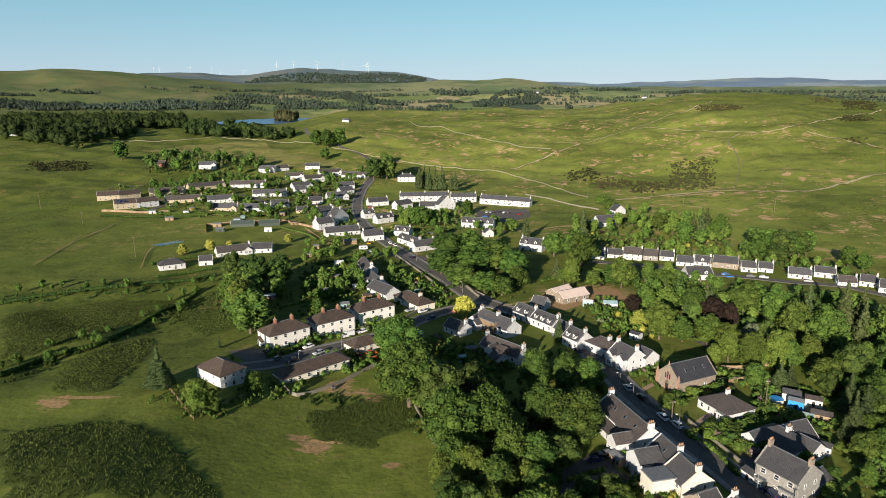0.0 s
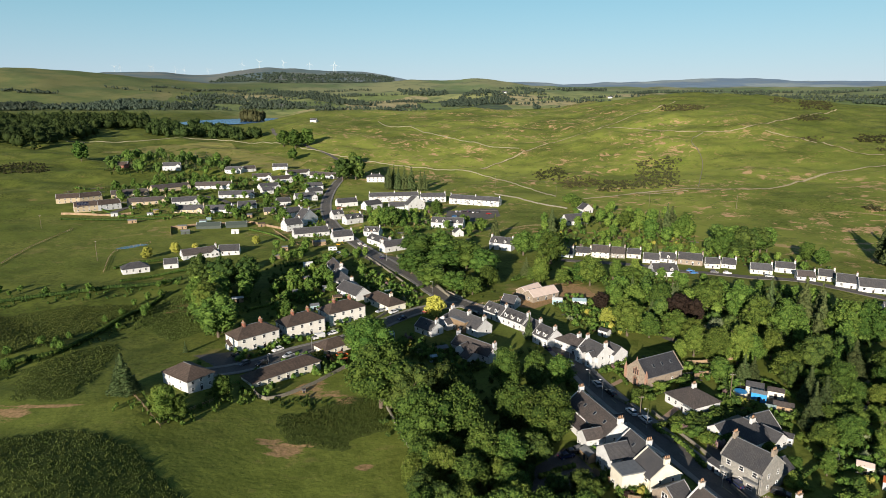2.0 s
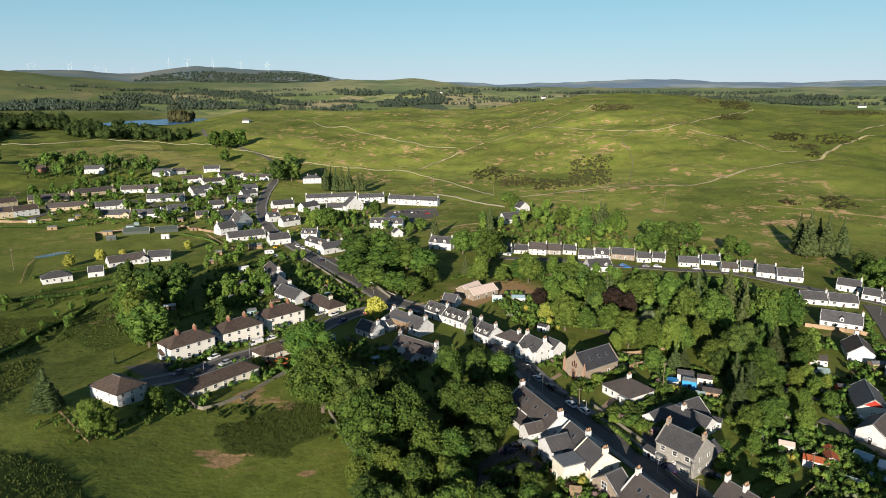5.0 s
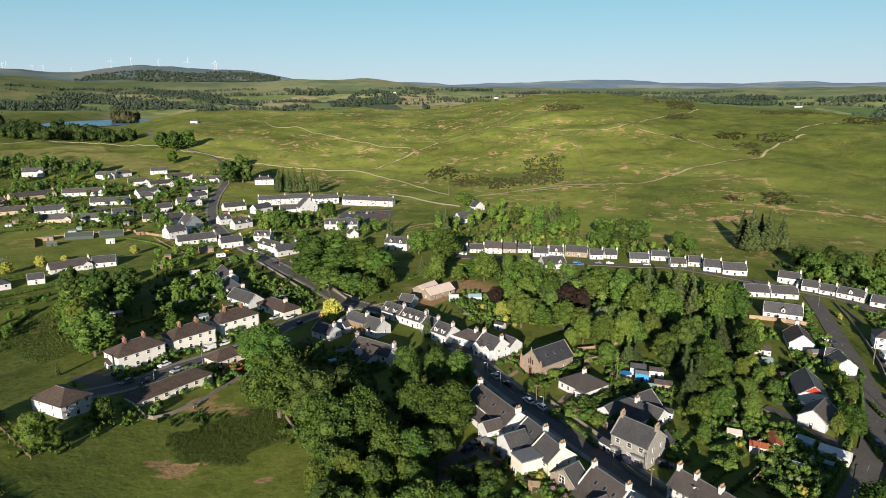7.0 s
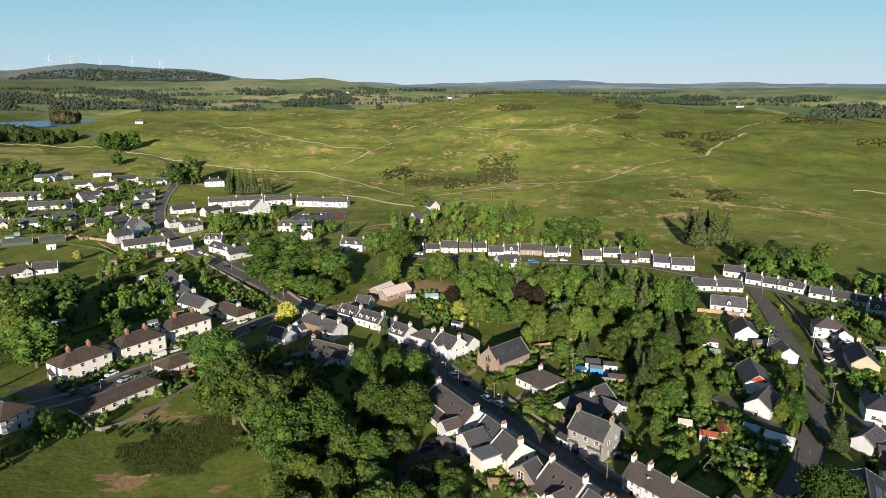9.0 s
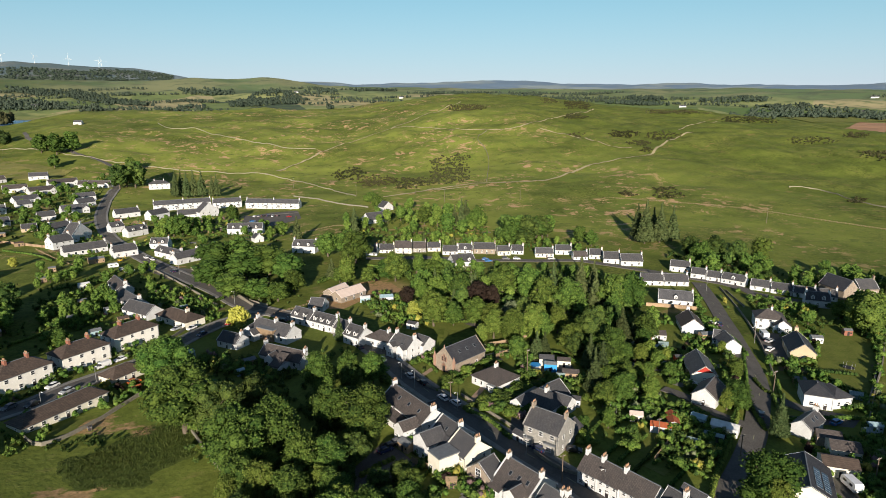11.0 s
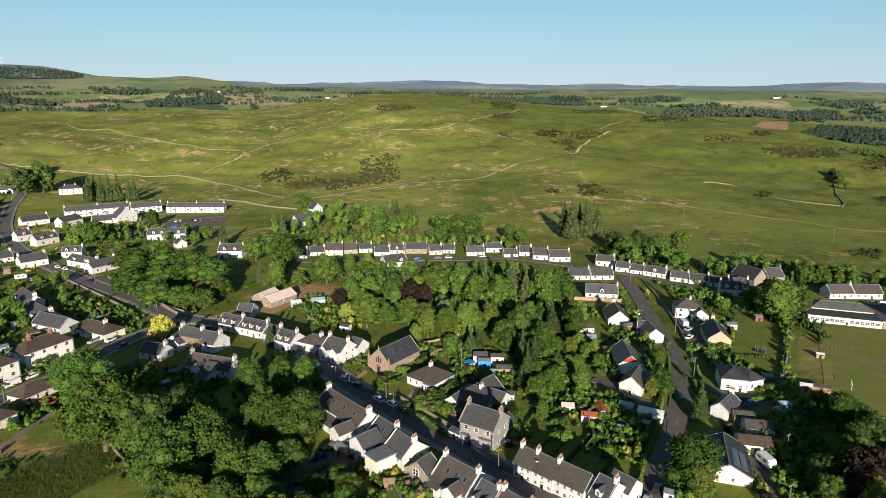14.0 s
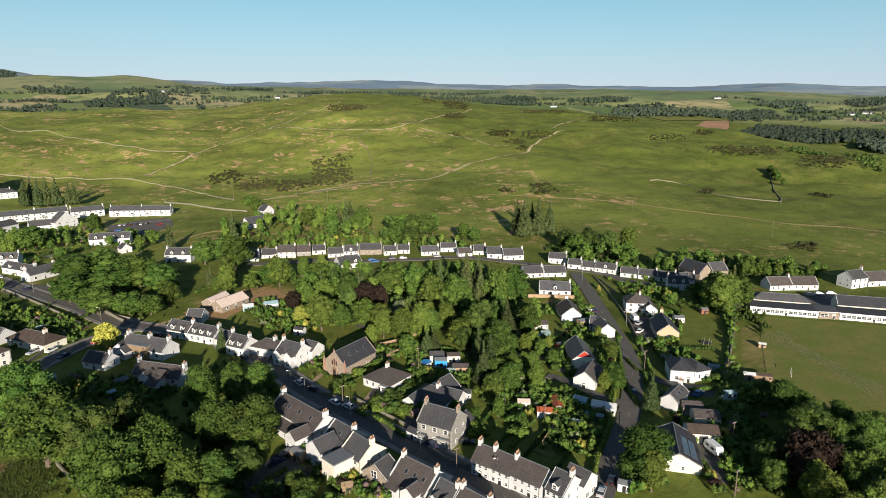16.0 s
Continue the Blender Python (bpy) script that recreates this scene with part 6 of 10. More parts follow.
def tussocks(poly, label, rise=0.36, step=0.9):
    """Rough ground: a sheet of uneven tufts and hollows that sinks into the land at its rim."""
    rnd = np.random.default_rng(int(abs(poly[0][0]) * 7))
    xs, ys = np.array([p[0] for p in poly]), np.array([p[1] for p in poly])
    gx, gy = np.meshgrid(np.arange(xs.min(), xs.max(), step), np.arange(ys.min(), ys.max(), step))
    gx, gy = gx + rnd.uniform(-0.3, 0.3, gx.shape), gy + rnd.uniform(-0.3, 0.3, gx.shape)
    deep = np.full(gx.shape, -1e9)
    odd = np.zeros(gx.shape, bool)
    near = np.full(gx.shape, 1e9)
    for (x0, y0), (x1, y1) in zip(poly, poly[1:] + poly[:1]):
        odd ^= ((y0 > gy) != (y1 > gy)) & (gx < (x1 - x0) * (gy - y0) / (y1 - y0 + 1e-9) + x0)
        t = np.clip(((gx - x0) * (x1 - x0) + (gy - y0) * (y1 - y0)) / ((x1 - x0) ** 2 + (y1 - y0) ** 2), 0, 1)
        near = np.minimum(near, np.hypot(gx - x0 - t * (x1 - x0), gy - y0 - t * (y1 - y0)))
    deep = np.where(odd, near, -near) + 2.2 * ripple(gx, gy, 13, 5) + 1.0 * ripple(gx, gy, 5, 6)
    lump = np.clip(0.5 + 0.6 * ripple(gx, gy, 4.6, 2) + 0.5 * ripple(gx, gy, 2.3, 4), 0, 1.4) * rnd.uniform(0.5, 1.2, gx.shape)
    gz = np.array([[ground_at(x, y) for x, y in zip(a, b)] for a, b in zip(gx, gy)]) - 0.12 + rise * lump * ease(0, 4, deep) + 0.16 * ease(0, 1, deep)
    h, w = gx.shape
    idx = np.arange(h * w).reshape(h, w)
    keep = (deep[:-1, :-1] > -1.2).ravel()
    faces = np.stack([idx[:-1, :-1], idx[:-1, 1:], idx[1:, 1:], idx[1:, :-1]], -1).reshape(-1, 4)[keep]
    used = np.unique(faces)
    where = np.full(h * w, -1)
    where[used] = np.arange(len(used))
    me = bpy.data.meshes.new("rough_grass")
    me.from_pydata(np.stack([gx, gy, gz], -1).reshape(-1, 3)[used].tolist(), [], where[faces].tolist())
    me.polygons.foreach_set("use_smooth", [True] * len(faces))
    me.materials.append(ROUGH)
    tall = np.flatnonzero((deep > 1.0).ravel())
    pick = rnd.choice(tall, min(len(tall) * 5, 22000))
    at = np.stack([gx, gy, gz], -1).reshape(-1, 3)[pick] + rnd.uniform(-0.45, 0.45, (len(pick), 3)) * (1, 1, 0)
    a, lean, hi = rnd.uniform(0, 3.14, len(pick)), rnd.uniform(-0.25, 0.25, (len(pick), 2)), rnd.uniform(0.12, 0.42, len(pick))
    side = np.stack([np.cos(a), np.sin(a), a * 0], -1) * 0.13
    tip = at + np.stack([lean[:, 0], lean[:, 1], hi], -1)
    low = at - np.array([0, 0, 0.2])
    blades = bpy.data.meshes.new("tall_grass")
    blades.from_pydata(np.stack([low - side, low + side, tip + side * 0.5, tip - side * 0.5], 1).reshape(-1, 3).tolist(), [], np.arange(4 * len(pick)).reshape(-1, 4).tolist())
    blades.materials.append(HEATHER)
    tagged(new("tall_grass", blades), "tall uncut grass and bracken fronds", "grass", kind="stuff")
    tagged(new("rough_grass", me), label, "grass", kind="structure")


def dashes(k):
    """A broken centre line along a road."""
    half, line = LINES_OF[k]
    s = Shape(MARKING)
    for i in range(0, len(line) - 1, 2):
        (x0, y0), (x1, y1) = line[i], line[i + 1]
        d = Vector((x1 - x0, y1 - y0))
        if d.length > 1:
            d.normalize()
            n, z = Vector((-d.y, d.x)) * 0.07, 0.275 + 0.012 * k
            a, b = Vector((x0, y0)), Vector((x0, y0)) + d * 3.0
            s.face([(p.x, p.y, ground_at(p.x, p.y) + z) for p in (a - n, b - n, b + n, a + n)])
    tagged(new("centre_line", s.mesh("centre_line")), "worn white dashes along the road", "marking", kind="structure")


dashes(0)
dashes(2)
sh = Shape(WATER)
sh.face([(LOCH[0] + 1.15 * LOCH[3] * math.cos(6.283 * i / 48), LOCH[1] + 1.15 * LOCH[4] * math.sin(6.283 * i / 48), LOCH[2] - 0.3) for i in range(48)])
tagged(new("water", sh.mesh("water")), "still blue water of a loch", "water", kind="structure")


# ---- cars and vans ----
def profile_body(shape, outline, half, k, tuck=0.0):
    """A body from a side outline (x, z), its flanks drawn in towards the top."""
    n, i = len(outline), len(shape.v)
    zs = [z for _, z in outline]
    lo, hi = min(zs), max(zs)
    for side in (-1, 1):
        shape.v += [(x, side * (half - tuck * (z - lo) / (hi - lo)), z) for x, z in outline]
    shape.f += [tuple(range(i, i + n)), tuple(range(i + 2 * n - 1, i + n - 1, -1))]
    shape.f += [(i + j, i + n + j, i + n + (j + 1) % n, i + (j + 1) % n) for j in range(n)]
    shape.k += [k] * (n + 2)


CAR_FIRST = {}


def car(kind, paint, x, y, turn):
    """A parked car, van or caravan facing +x in its own axes."""
    m = pose(x, y, ground_at(x, y) + 0.27, 0, 0, turn)
    if (kind, paint) in CAR_FIRST:
        return copy_thing(CAR_FIRST[kind, paint], m)
    L = {"car": 4.2, "van": 5.2, "caravan": 5.6, "digger": 4.6}[kind]
    words = {"car": "parked %s hatchback car", "van": "parked %s panel van", "caravan": "parked %s touring caravan", "digger": "parked %s site digger"}[kind] % paint
    ob = thing({"car": "car", "van": "van", "caravan": "caravan", "digger": "digger"}[kind], m, words + " on asphalt", kind, "parked vehicles")
    s, g = Shape(PAINTS[paint]), Shape(GLASS)
    if kind == "car":
        profile_body(s, [(-2.1, 0.3), (2.1, 0.3), (2.12, 0.62), (2.0, 0.78), (1.05, 0.92), (0.7, 1.0), (-1.75, 1.0), (-2.1, 0.9)][::-1], 0.88, 0, 0.06)
        profile_body(g, [(1.05, 0.95), (0.35, 1.42), (-1.35, 1.44), (-1.9, 0.98)][::-1], 0.80, 0, 0.14)
        profile_body(s, [(0.36, 1.40), (0.25, 1.48), (-1.25, 1.50), (-1.42, 1.42)][::-1], 0.69, 0, 0.05)
    elif kind == "van":
        profile_body(s, [(-2.6, 0.35), (2.6, 0.35), (2.62, 0.8), (2.3, 1.05), (1.7, 1.15), (1.1, 2.0), (-2.55, 2.05), (-2.6, 1.9)][::-1], 0.95, 0, 0.1)
        profile_body(g, [(1.78, 1.12), (1.12, 1.95), (1.0, 1.85), (1.0, 1.15)][::-1], 0.93, 0, 0.06)
    elif kind == "caravan":
        profile_body(s, [(-2.6, 0.45), (2.2, 0.45), (2.6, 0.9), (2.3, 2.3), (1.9, 2.55), (-2.2, 2.55), (-2.6, 2.2)][::-1], 1.1, 0, 0.05)
        g.box(-1.7, -0.7, -1.13, 1.13, 1.4, 1.95)
        g.box(0.4, 1.5, -1.13, 1.13, 1.4, 1.95)
    else:
        s.box(-1.5, 0.6, -0.9, 0.9, 0.7, 1.3)
        g.box(-0.5, 0.5, -0.8, 0.2, 1.3, 2.4)
        s.box(-0.55, 0.55, -0.85, 0.25, 2.4, 2.5)
        s.tube((0.5, 0.5, 1.2), (2.2, 0.5, 2.7), 0.16, 0.13)
        s.tube((2.2, 0.5, 2.7), (3.0, 0.5, 0.8), 0.13, 0.1)
    part("body", s, ob)
    part("glazing", g, ob, "dark tinted glass")

    def wheel():
        w = Shape(TYRE)
        w.tube((0, -0.1, 0), (0, 0.1, 0), 0.32, 0.32, 12)
        return w.mesh("wheel")

    def rim():
        w = Shape(RIMM)
        w.tube((0, -0.115, 0), (0, 0.115, 0), 0.19, 0.19, 10)
        return w.mesh("rim")
    axles = {"car": (1.3, -1.3), "van": (1.65, -1.6), "caravan": (-0.2,), "digger": (0.4, -1.0)}[kind]
    half = {"car": 0.80, "van": 0.88, "caravan": 1.0, "digger": 0.9}[kind]
    for ax in axles:
        for sy in (-1, 1):
            wh = part("wheel", shared("wheel", wheel), ob, at=pose(ax, sy * half, 0.32))
            part("rim", shared("rim", rim), wh)
    if kind in ("car", "van"):
        for sy in (-0.6, 0.6):
            q = Shape(LAMPW)
            q.box(L / 2 - 0.12, L / 2 + 0.03, sy - 0.18, sy + 0.18, 0.58, 0.76)
            part("headlight", q, ob)
            q = Shape(LAMPR)
            q.box(-L / 2 - 0.03, -L / 2 + 0.1, sy - 0.12, sy + 0.12, 0.65, 0.9)
            part("tail_light", q, ob)
    CAR_FIRST[kind, paint] = ob
    return ob


# ---- poles, lamps, wires, turbines ----
def pole(x, y, high=8.0, arms=True):
    ob = thing("telegraph_pole", pose(x, y, ground_at(x, y)), "tall brown wooden telegraph pole", "pole", "telegraph poles")
    s = Shape(POLE)
    s.tube((0, 0, -0.5), (0, 0, high), 0.16, 0.11, 8)
    part("shaft", s, ob)
    if arms:
        s = Shape(POLE, LAMPW)
        s.box(-0.8, 0.8, -0.06, 0.06, high - 0.5, high - 0.38)
        for px in (-0.7, -0.3, 0.3, 0.7):
            s.tube((px, 0, high - 0.38), (px, 0, high - 0.22), 0.05, 0.03, 6, 1)
        part("crossarm", s, ob)
    return ob


def street_lamp(x, y, turn, high=6.0):
    ob = thing("street_lamp", pose(x, y, ground_at(x, y), 0, 0, turn), "slim grey steel street lamp by the road", "street lamp", "street lamps")
    s = Shape(STEEL)
    s.tube((0, 0, -0.3), (0, 0, high), 0.09, 0.06, 8)
    s.tube((0, 0, high), (0.9, 0, high + 0.25), 0.05, 0.04, 6)
    part("post", s, ob)
    s = Shape(LAMPW)
    s.box(0.7, 1.35, -0.14, 0.14, high + 0.18, high + 0.32, 0, 0.03)
    part("lantern", s, ob)


def wire(points, sag=0.8):
    """A cable slung from top to top."""
    s = Shape(DARKPAINT)
    for a, b in zip(points, points[1:]):
        a, b = Vector(a), Vector(b)
        prev = a
        for i in range(1, 9):
            t = i / 8
            q = a.lerp(b, t) - Vector((0, 0, sag * 4 * t * (1 - t)))
            s.tube(prev, q, 0.022, 0.022, 3)
            prev = q
    tagged(new("overhead_wire", s.mesh("overhead_wire")), "thin black overhead wire between poles", "wire")


def turbine(x, y, high, spin):
    ob = thing("wind_turbine", pose(x, y, ground_at(x, y), 0, 0, -math.degrees(math.atan2(x, y))), "white three-bladed wind turbine on the far hill", "wind turbine", "wind turbines")
    s = Shape(LAMPW)
    s.tube((0, 0, -3), (0, 0, high * 0.62), high * 0.011, high * 0.006, 10)
    part("tower", s, ob)
    s = Shape(LAMPW)
    s.box(-high * 0.014, high * 0.014, -high * 0.03, high * 0.03, high * 0.61, high * 0.64)
    part("nacelle", s, ob)
    for k in range(3):
        b = Shape(LAMPW)
        b.tube((0, 0, 0), (0, 0, high * 0.1), high * 0.006, high * 0.009, 6)
        b.tube((0, 0, high * 0.1), (0, 0, high * 0.38), high * 0.009, high * 0.003, 6)
        part("blade", b, ob, at=pose(0, -high * 0.034, high * 0.625, 0, spin + 120 * k, 0))


# ---- garden things ----
def hedge(points, high=1.5, wide=1.1, leaves=OAK, label="clipped green garden hedge"):
    rnd = np.random.default_rng(int(abs(points[0][0]) * 17 + abs(points[0][1])))
    lobes = [((x, y, ground_at(x, y) + high * 0.48), (wide * 0.62, wide * 0.62, high * 0.55)) for x, y in smooth_line(points, 1.1)]
    sh = leaf_cloud(lobes, 12 * len(lobes), 0.2, rnd, (leaves,))
    tagged(new("hedge", sh.mesh("hedge")), label, "hedge", "garden hedges")


def fence(points, high=1.1, label="weathered timber post and rail fence"):
    line = smooth_line(points, 2.4)
    ob = thing("fence", pose(line[0][0], line[0][1], ground_at(*line[0])), label, "fence", "timber fences")
    inv = ob.matrix_basis.inverted()

    def post():
        s = Shape(TIMBER)
        s.box(-0.06, 0.06, -0.06, 0.06, -0.3, high)
        return s.mesh("post")
    for x, y in line:
        part("post", shared(("post", high), post), ob, at=inv @ pose(x, y, ground_at(x, y)))
    for level in (0.45, 0.85):
        s = Shape(TIMBER)
        for x, y in line:
            c = inv @ Vector((x, y, ground_at(x, y) + high * level))
            s.v += [(c.x + u, c.y + u, c.z + w) for u, w in ((-0.03, -0.06), (0.03, -0.06), (0.03, 0.06), (-0.03, 0.06))]
        s.f = [(4 * i + j, 4 * i + (j + 1) % 4, 4 * i + 4 + (j + 1) % 4, 4 * i + 4 + j) for i in range(len(line) - 1) for j in range(4)]
        s.f += [(3, 2, 1, 0), tuple(4 * (len(line) - 1) + j for j in range(4))]
        s.k = [0] * len(s.f)
        part("rail", s, ob)


def board_fence(points, high=1.7, m=TIMBER, label="close-boarded timber garden fence"):
    line = smooth_line(points, 1.8)
    ob = thing("board_fence", pose(line[0][0], line[0][1], ground_at(*line[0])), label, "fence", "timber fences")
    inv = ob.matrix_basis.inverted()
    for (x0, y0), (x1, y1) in zip(line, line[1:]):
        d = math.hypot(x1 - x0, y1 - y0)
        s = Shape(m)
        s.box(0.02, d - 0.02, -0.03, 0.03, 0.05, high)
        s.box(0.0, 0.1, -0.06, 0.06, -0.3, high + 0.08)
        part("panel", s, ob, at=inv @ pose(x0, y0, ground_at(x0, y0), 0, 0, math.degrees(math.atan2(y1 - y0, x1 - x0))))


def shed(x, y, turn, L=3.0, D=2.2, h=1.9, wall=TIMBER, roof=LEAD, label="small timber garden shed", name="garden_shed"):
    ob = thing(name, pose(x, y, ground_at(x, y), 0, 0, turn), label, "shed", "garden sheds")
    rise = D * 0.22
    s = Shape(wall)
    s.box(-L / 2, L / 2, -D / 2, D / 2, -0.3, h)
    for sx in (-1, 1):
        p = [(sx * L / 2, -D / 2, h), (sx * L / 2, D / 2, h), (sx * L / 2, 0, h + rise)]
        s.face(p if sx > 0 else p[::-1])
    part("wall", s, ob)
    s = Shape(roof)
    for plane in roof_plan("gable", L, D, h, rise, 0.18):
        s.slab([(a, b, c + 0.06) for a, b, c in plane], 0.06)
    part("roof", s, ob)
    s = Shape(DARKPAINT)
    s.box(-0.4, 0.4, -D / 2 - 0.04, -D / 2, 0.0, 1.7)
    part("door", s, ob)
    s = Shape(GLASS)
    s.box(L / 2 - 0.9, L / 2 - 0.35, -D / 2 - 0.03, -D / 2 - 0.002, 1.0, 1.5)
    part("window", s, ob)


def greenhouse(x, y, turn, L=3.5, D=2.4):
    ob = thing("greenhouse", pose(x, y, ground_at(x, y), 0, 0, turn), "small glazed garden greenhouse", "greenhouse", "greenhouses")
    s = Shape(GREENGLASS)
    s.box(-L / 2, L / 2, -D / 2, D / 2, -0.2, 1.5)
    for plane in roof_plan("gable", L, D, 1.5, 0.8, 0.05):
        s.slab(plane, 0.04)
    for sx in (-1, 1):
        p = [(sx * L / 2, -D / 2, 1.5), (sx * L / 2, D / 2, 1.5), (sx * L / 2, 0, 2.3)]
        s.face(p if sx > 0 else p[::-1])
    part("glazing", s, ob)
    s = Shape(STEEL)
    n = int(L / 0.6)
    for i in range(n + 1):
        px = -L / 2 + L * i / n
        for sy in (-1, 1):
            s.tube((px, sy * (D / 2 + 0.02), 0), (px, sy * (D / 2 + 0.02), 1.5), 0.025, 0.025, 4)
            s.tube((px, sy * (D / 2 + 0.02), 1.5), (px, 0, 2.34), 0.025, 0.025, 4)
    part("glazing_bars", s, ob)


def tank(name, x, y, r, h, m, label, category, top=None):
    ob = thing(name, pose(x, y, ground_at(x, y)), label, category)
    s = Shape(m)
    s.tube((0, 0, -0.1), (0, 0, h), r, r, 20)
    part("side", s, ob)
    s = Shape(top or m)
    s.tube((0, 0, h), (0, 0, h + 0.04), r * 0.94, r * 0.94, 20)
    part("cover", s, ob)


def trampoline(x, y, r=1.7):
    ob = thing("trampoline", pose(x, y, ground_at(x, y)), "round black garden trampoline with net", "trampoline")
    s = Shape(DARKPAINT)
    s.tube((0, 0, 0.72), (0, 0, 0.78), r, r, 20)
    part("mat", s, ob)
    for i in range(6):
        a = 6.283 * i / 6
        s = Shape(STEEL)
        s.tube((r * math.cos(a), r * math.sin(a), -0.1), (r * math.cos(a), r * math.sin(a), 2.4), 0.03, 0.03, 5)
        part("leg", s, ob)
    s = Shape(DARKPAINT)
    for i in range(24):
        a, b = 6.283 * i / 24, 6.283 * (i + 1) / 24
        s.tube((r * math.cos(a), r * math.sin(a), 2.35), (r * math.cos(b), r * math.sin(b), 2.35), 0.025, 0.025, 4)
    part("rim", s, ob)


def boat(x, y, turn, L=4.6):
    """A small white dinghy: a flared hull with a pointed bow, an open well and two thwarts."""
    ob = thing("dinghy", pose(x, y, ground_at(x, y) + 0.3, 0, 0, turn), "small white dinghy laid up in a garden", "boat")
    hull = Shape(PLASTICW)
    rows = [(u, 0.78 * (1 - max(0.0, u) ** 2.2), 0.62 + 0.16 * u * u) for u in (-1.0, -0.7, -0.3, 0.1, 0.5, 0.8, 0.97)]
    rings = [[(u * L / 2, b, z), (u * L / 2, b * 0.8, z * 0.35), (u * L / 2, b * 0.35, 0.0), (u * L / 2, -b * 0.35, 0.0), (u * L / 2, -b * 0.8, z * 0.35), (u * L / 2, -b, z), (u * L / 2, -b * 0.72, z - 0.12), (u * L / 2, b * 0.72, z - 0.12)] for u, b, z in rows]
    for p, q in zip(rings, rings[1:]):
        for i in range(8):
            hull.face([p[i], q[i], q[(i + 1) % 8], p[(i + 1) % 8]])
    hull.face(rings[0][::-1])
    hull.face(rings[-1])
    part("hull", hull, ob)
    for u in (-0.45, 0.2):
        t = Shape(TIMBER)
        t.box(u * L / 2 - 0.14, u * L / 2 + 0.14, -0.6, 0.6, 0.52, 0.57)
        part("thwart", t, ob)
    for u in (-0.5, 0.5):
        t = Shape(TIMBER)
        t.box(u * L / 2 - 0.08, u * L / 2 + 0.08, -0.5, 0.5, -0.35, 0.02)
        part("chock", t, ob)


def goal(x, y, turn):
    ob = thing("goal", pose(x, y, ground_at(x, y), 0, 0, turn), "white football goal on the school field", "goal")
    for name, a, b in (("post", (-1.8, 0, -0.2), (-1.8, 0, 2.1)), ("post", (1.8, 0, -0.2), (1.8, 0, 2.1)), ("crossbar", (-1.86, 0, 2.1), (1.86, 0, 2.1))):
        s = Shape(LAMPW)
        s.tube(a, b, 0.06, 0.06, 6)
        part(name, s, ob)


def inside(x, y, poly):
    odd = False
    for (x0, y0), (x1, y1) in zip(poly, poly[1:] + poly[:1]):
        if (y0 > y) != (y1 > y) and x < (x1 - x0) * (y - y0) / (y1 - y0) + x0:
            odd = not odd
    return odd


def free(x, y, margin=1.0):
    """Whether a place is clear of houses and roads."""
    for hx, hy, a, l, d in HOMES:
        u, v = (x - hx) * math.cos(a) + (y - hy) * math.sin(a), (y - hy) * math.cos(a) - (x - hx) * math.sin(a)
        if abs(u) < l + margin and abs(v) < d + margin:
            return False
    if any(inside(x, y, plot) for plot in PLOTS):
        return False
    return all((x - px) ** 2 + (y - py) ** 2 > (half + 2.2 + margin) ** 2 for half, line in LINES_OF for px, py in line)


def church_details(home, L, D, h, pitch):
    """Red sandstone dressings on the gable that faces the street."""
    rise = L / 2 * math.tan(radians(pitch))
    for sx in (-1, 1):
        s = Shape(SANDSTONE)
        s.box(sx * L / 2 - 0.35, sx * L / 2 + 0.35, -D / 2 - 0.45, -D / 2 + 0.3, -1.0, h + 0.6)
        s.box(sx * L / 2 - 0.28, sx * L / 2 + 0.28, -D / 2 - 0.38, -D / 2 + 0.2, h + 0.6, h + 2.2, 0, 0.24)
        part("buttress", s, home)
    s = Shape(SANDSTONE, DARKPAINT)
    s.box(-0.95, 0.95, -D / 2 - 0.3, -D / 2 + 0.1, -0.2, 2.3)
    s.box(-0.6, 0.6, -D / 2 - 0.34, -D / 2 - 0.28, 0.0, 2.2, 1)
    s.slab([(-1.1, -D / 2 - 0.35, 2.3), (1.1, -D / 2 - 0.35, 2.3), (0, -D / 2 - 0.35, 3.5)], 0.05)
    part("doorway", s, home, "pointed red sandstone doorway")
    for i in (-1, 0, 1):
        s = Shape(SANDSTONE, GLASS)
        top = 5.6 + (0.7 if i == 0 else 0.0)
        s.box(i * 0.85 - 0.38, i * 0.85 + 0.38, -D / 2 - 0.16, -D / 2 + 0.05, 3.7, top)
        s.box(i * 0.85 - 0.22, i * 0.85 + 0.22, -D / 2 - 0.2, -D / 2 - 0.14, 3.85, top - 0.15, 1)
        part("lancet_window", s, home)
    s = Shape(SANDSTONE)
    s.tube((0, -D / 2, h + rise), (0, -D / 2, h + rise + 1.3), 0.3, 0.04, 6)
    part("finial", s, home)


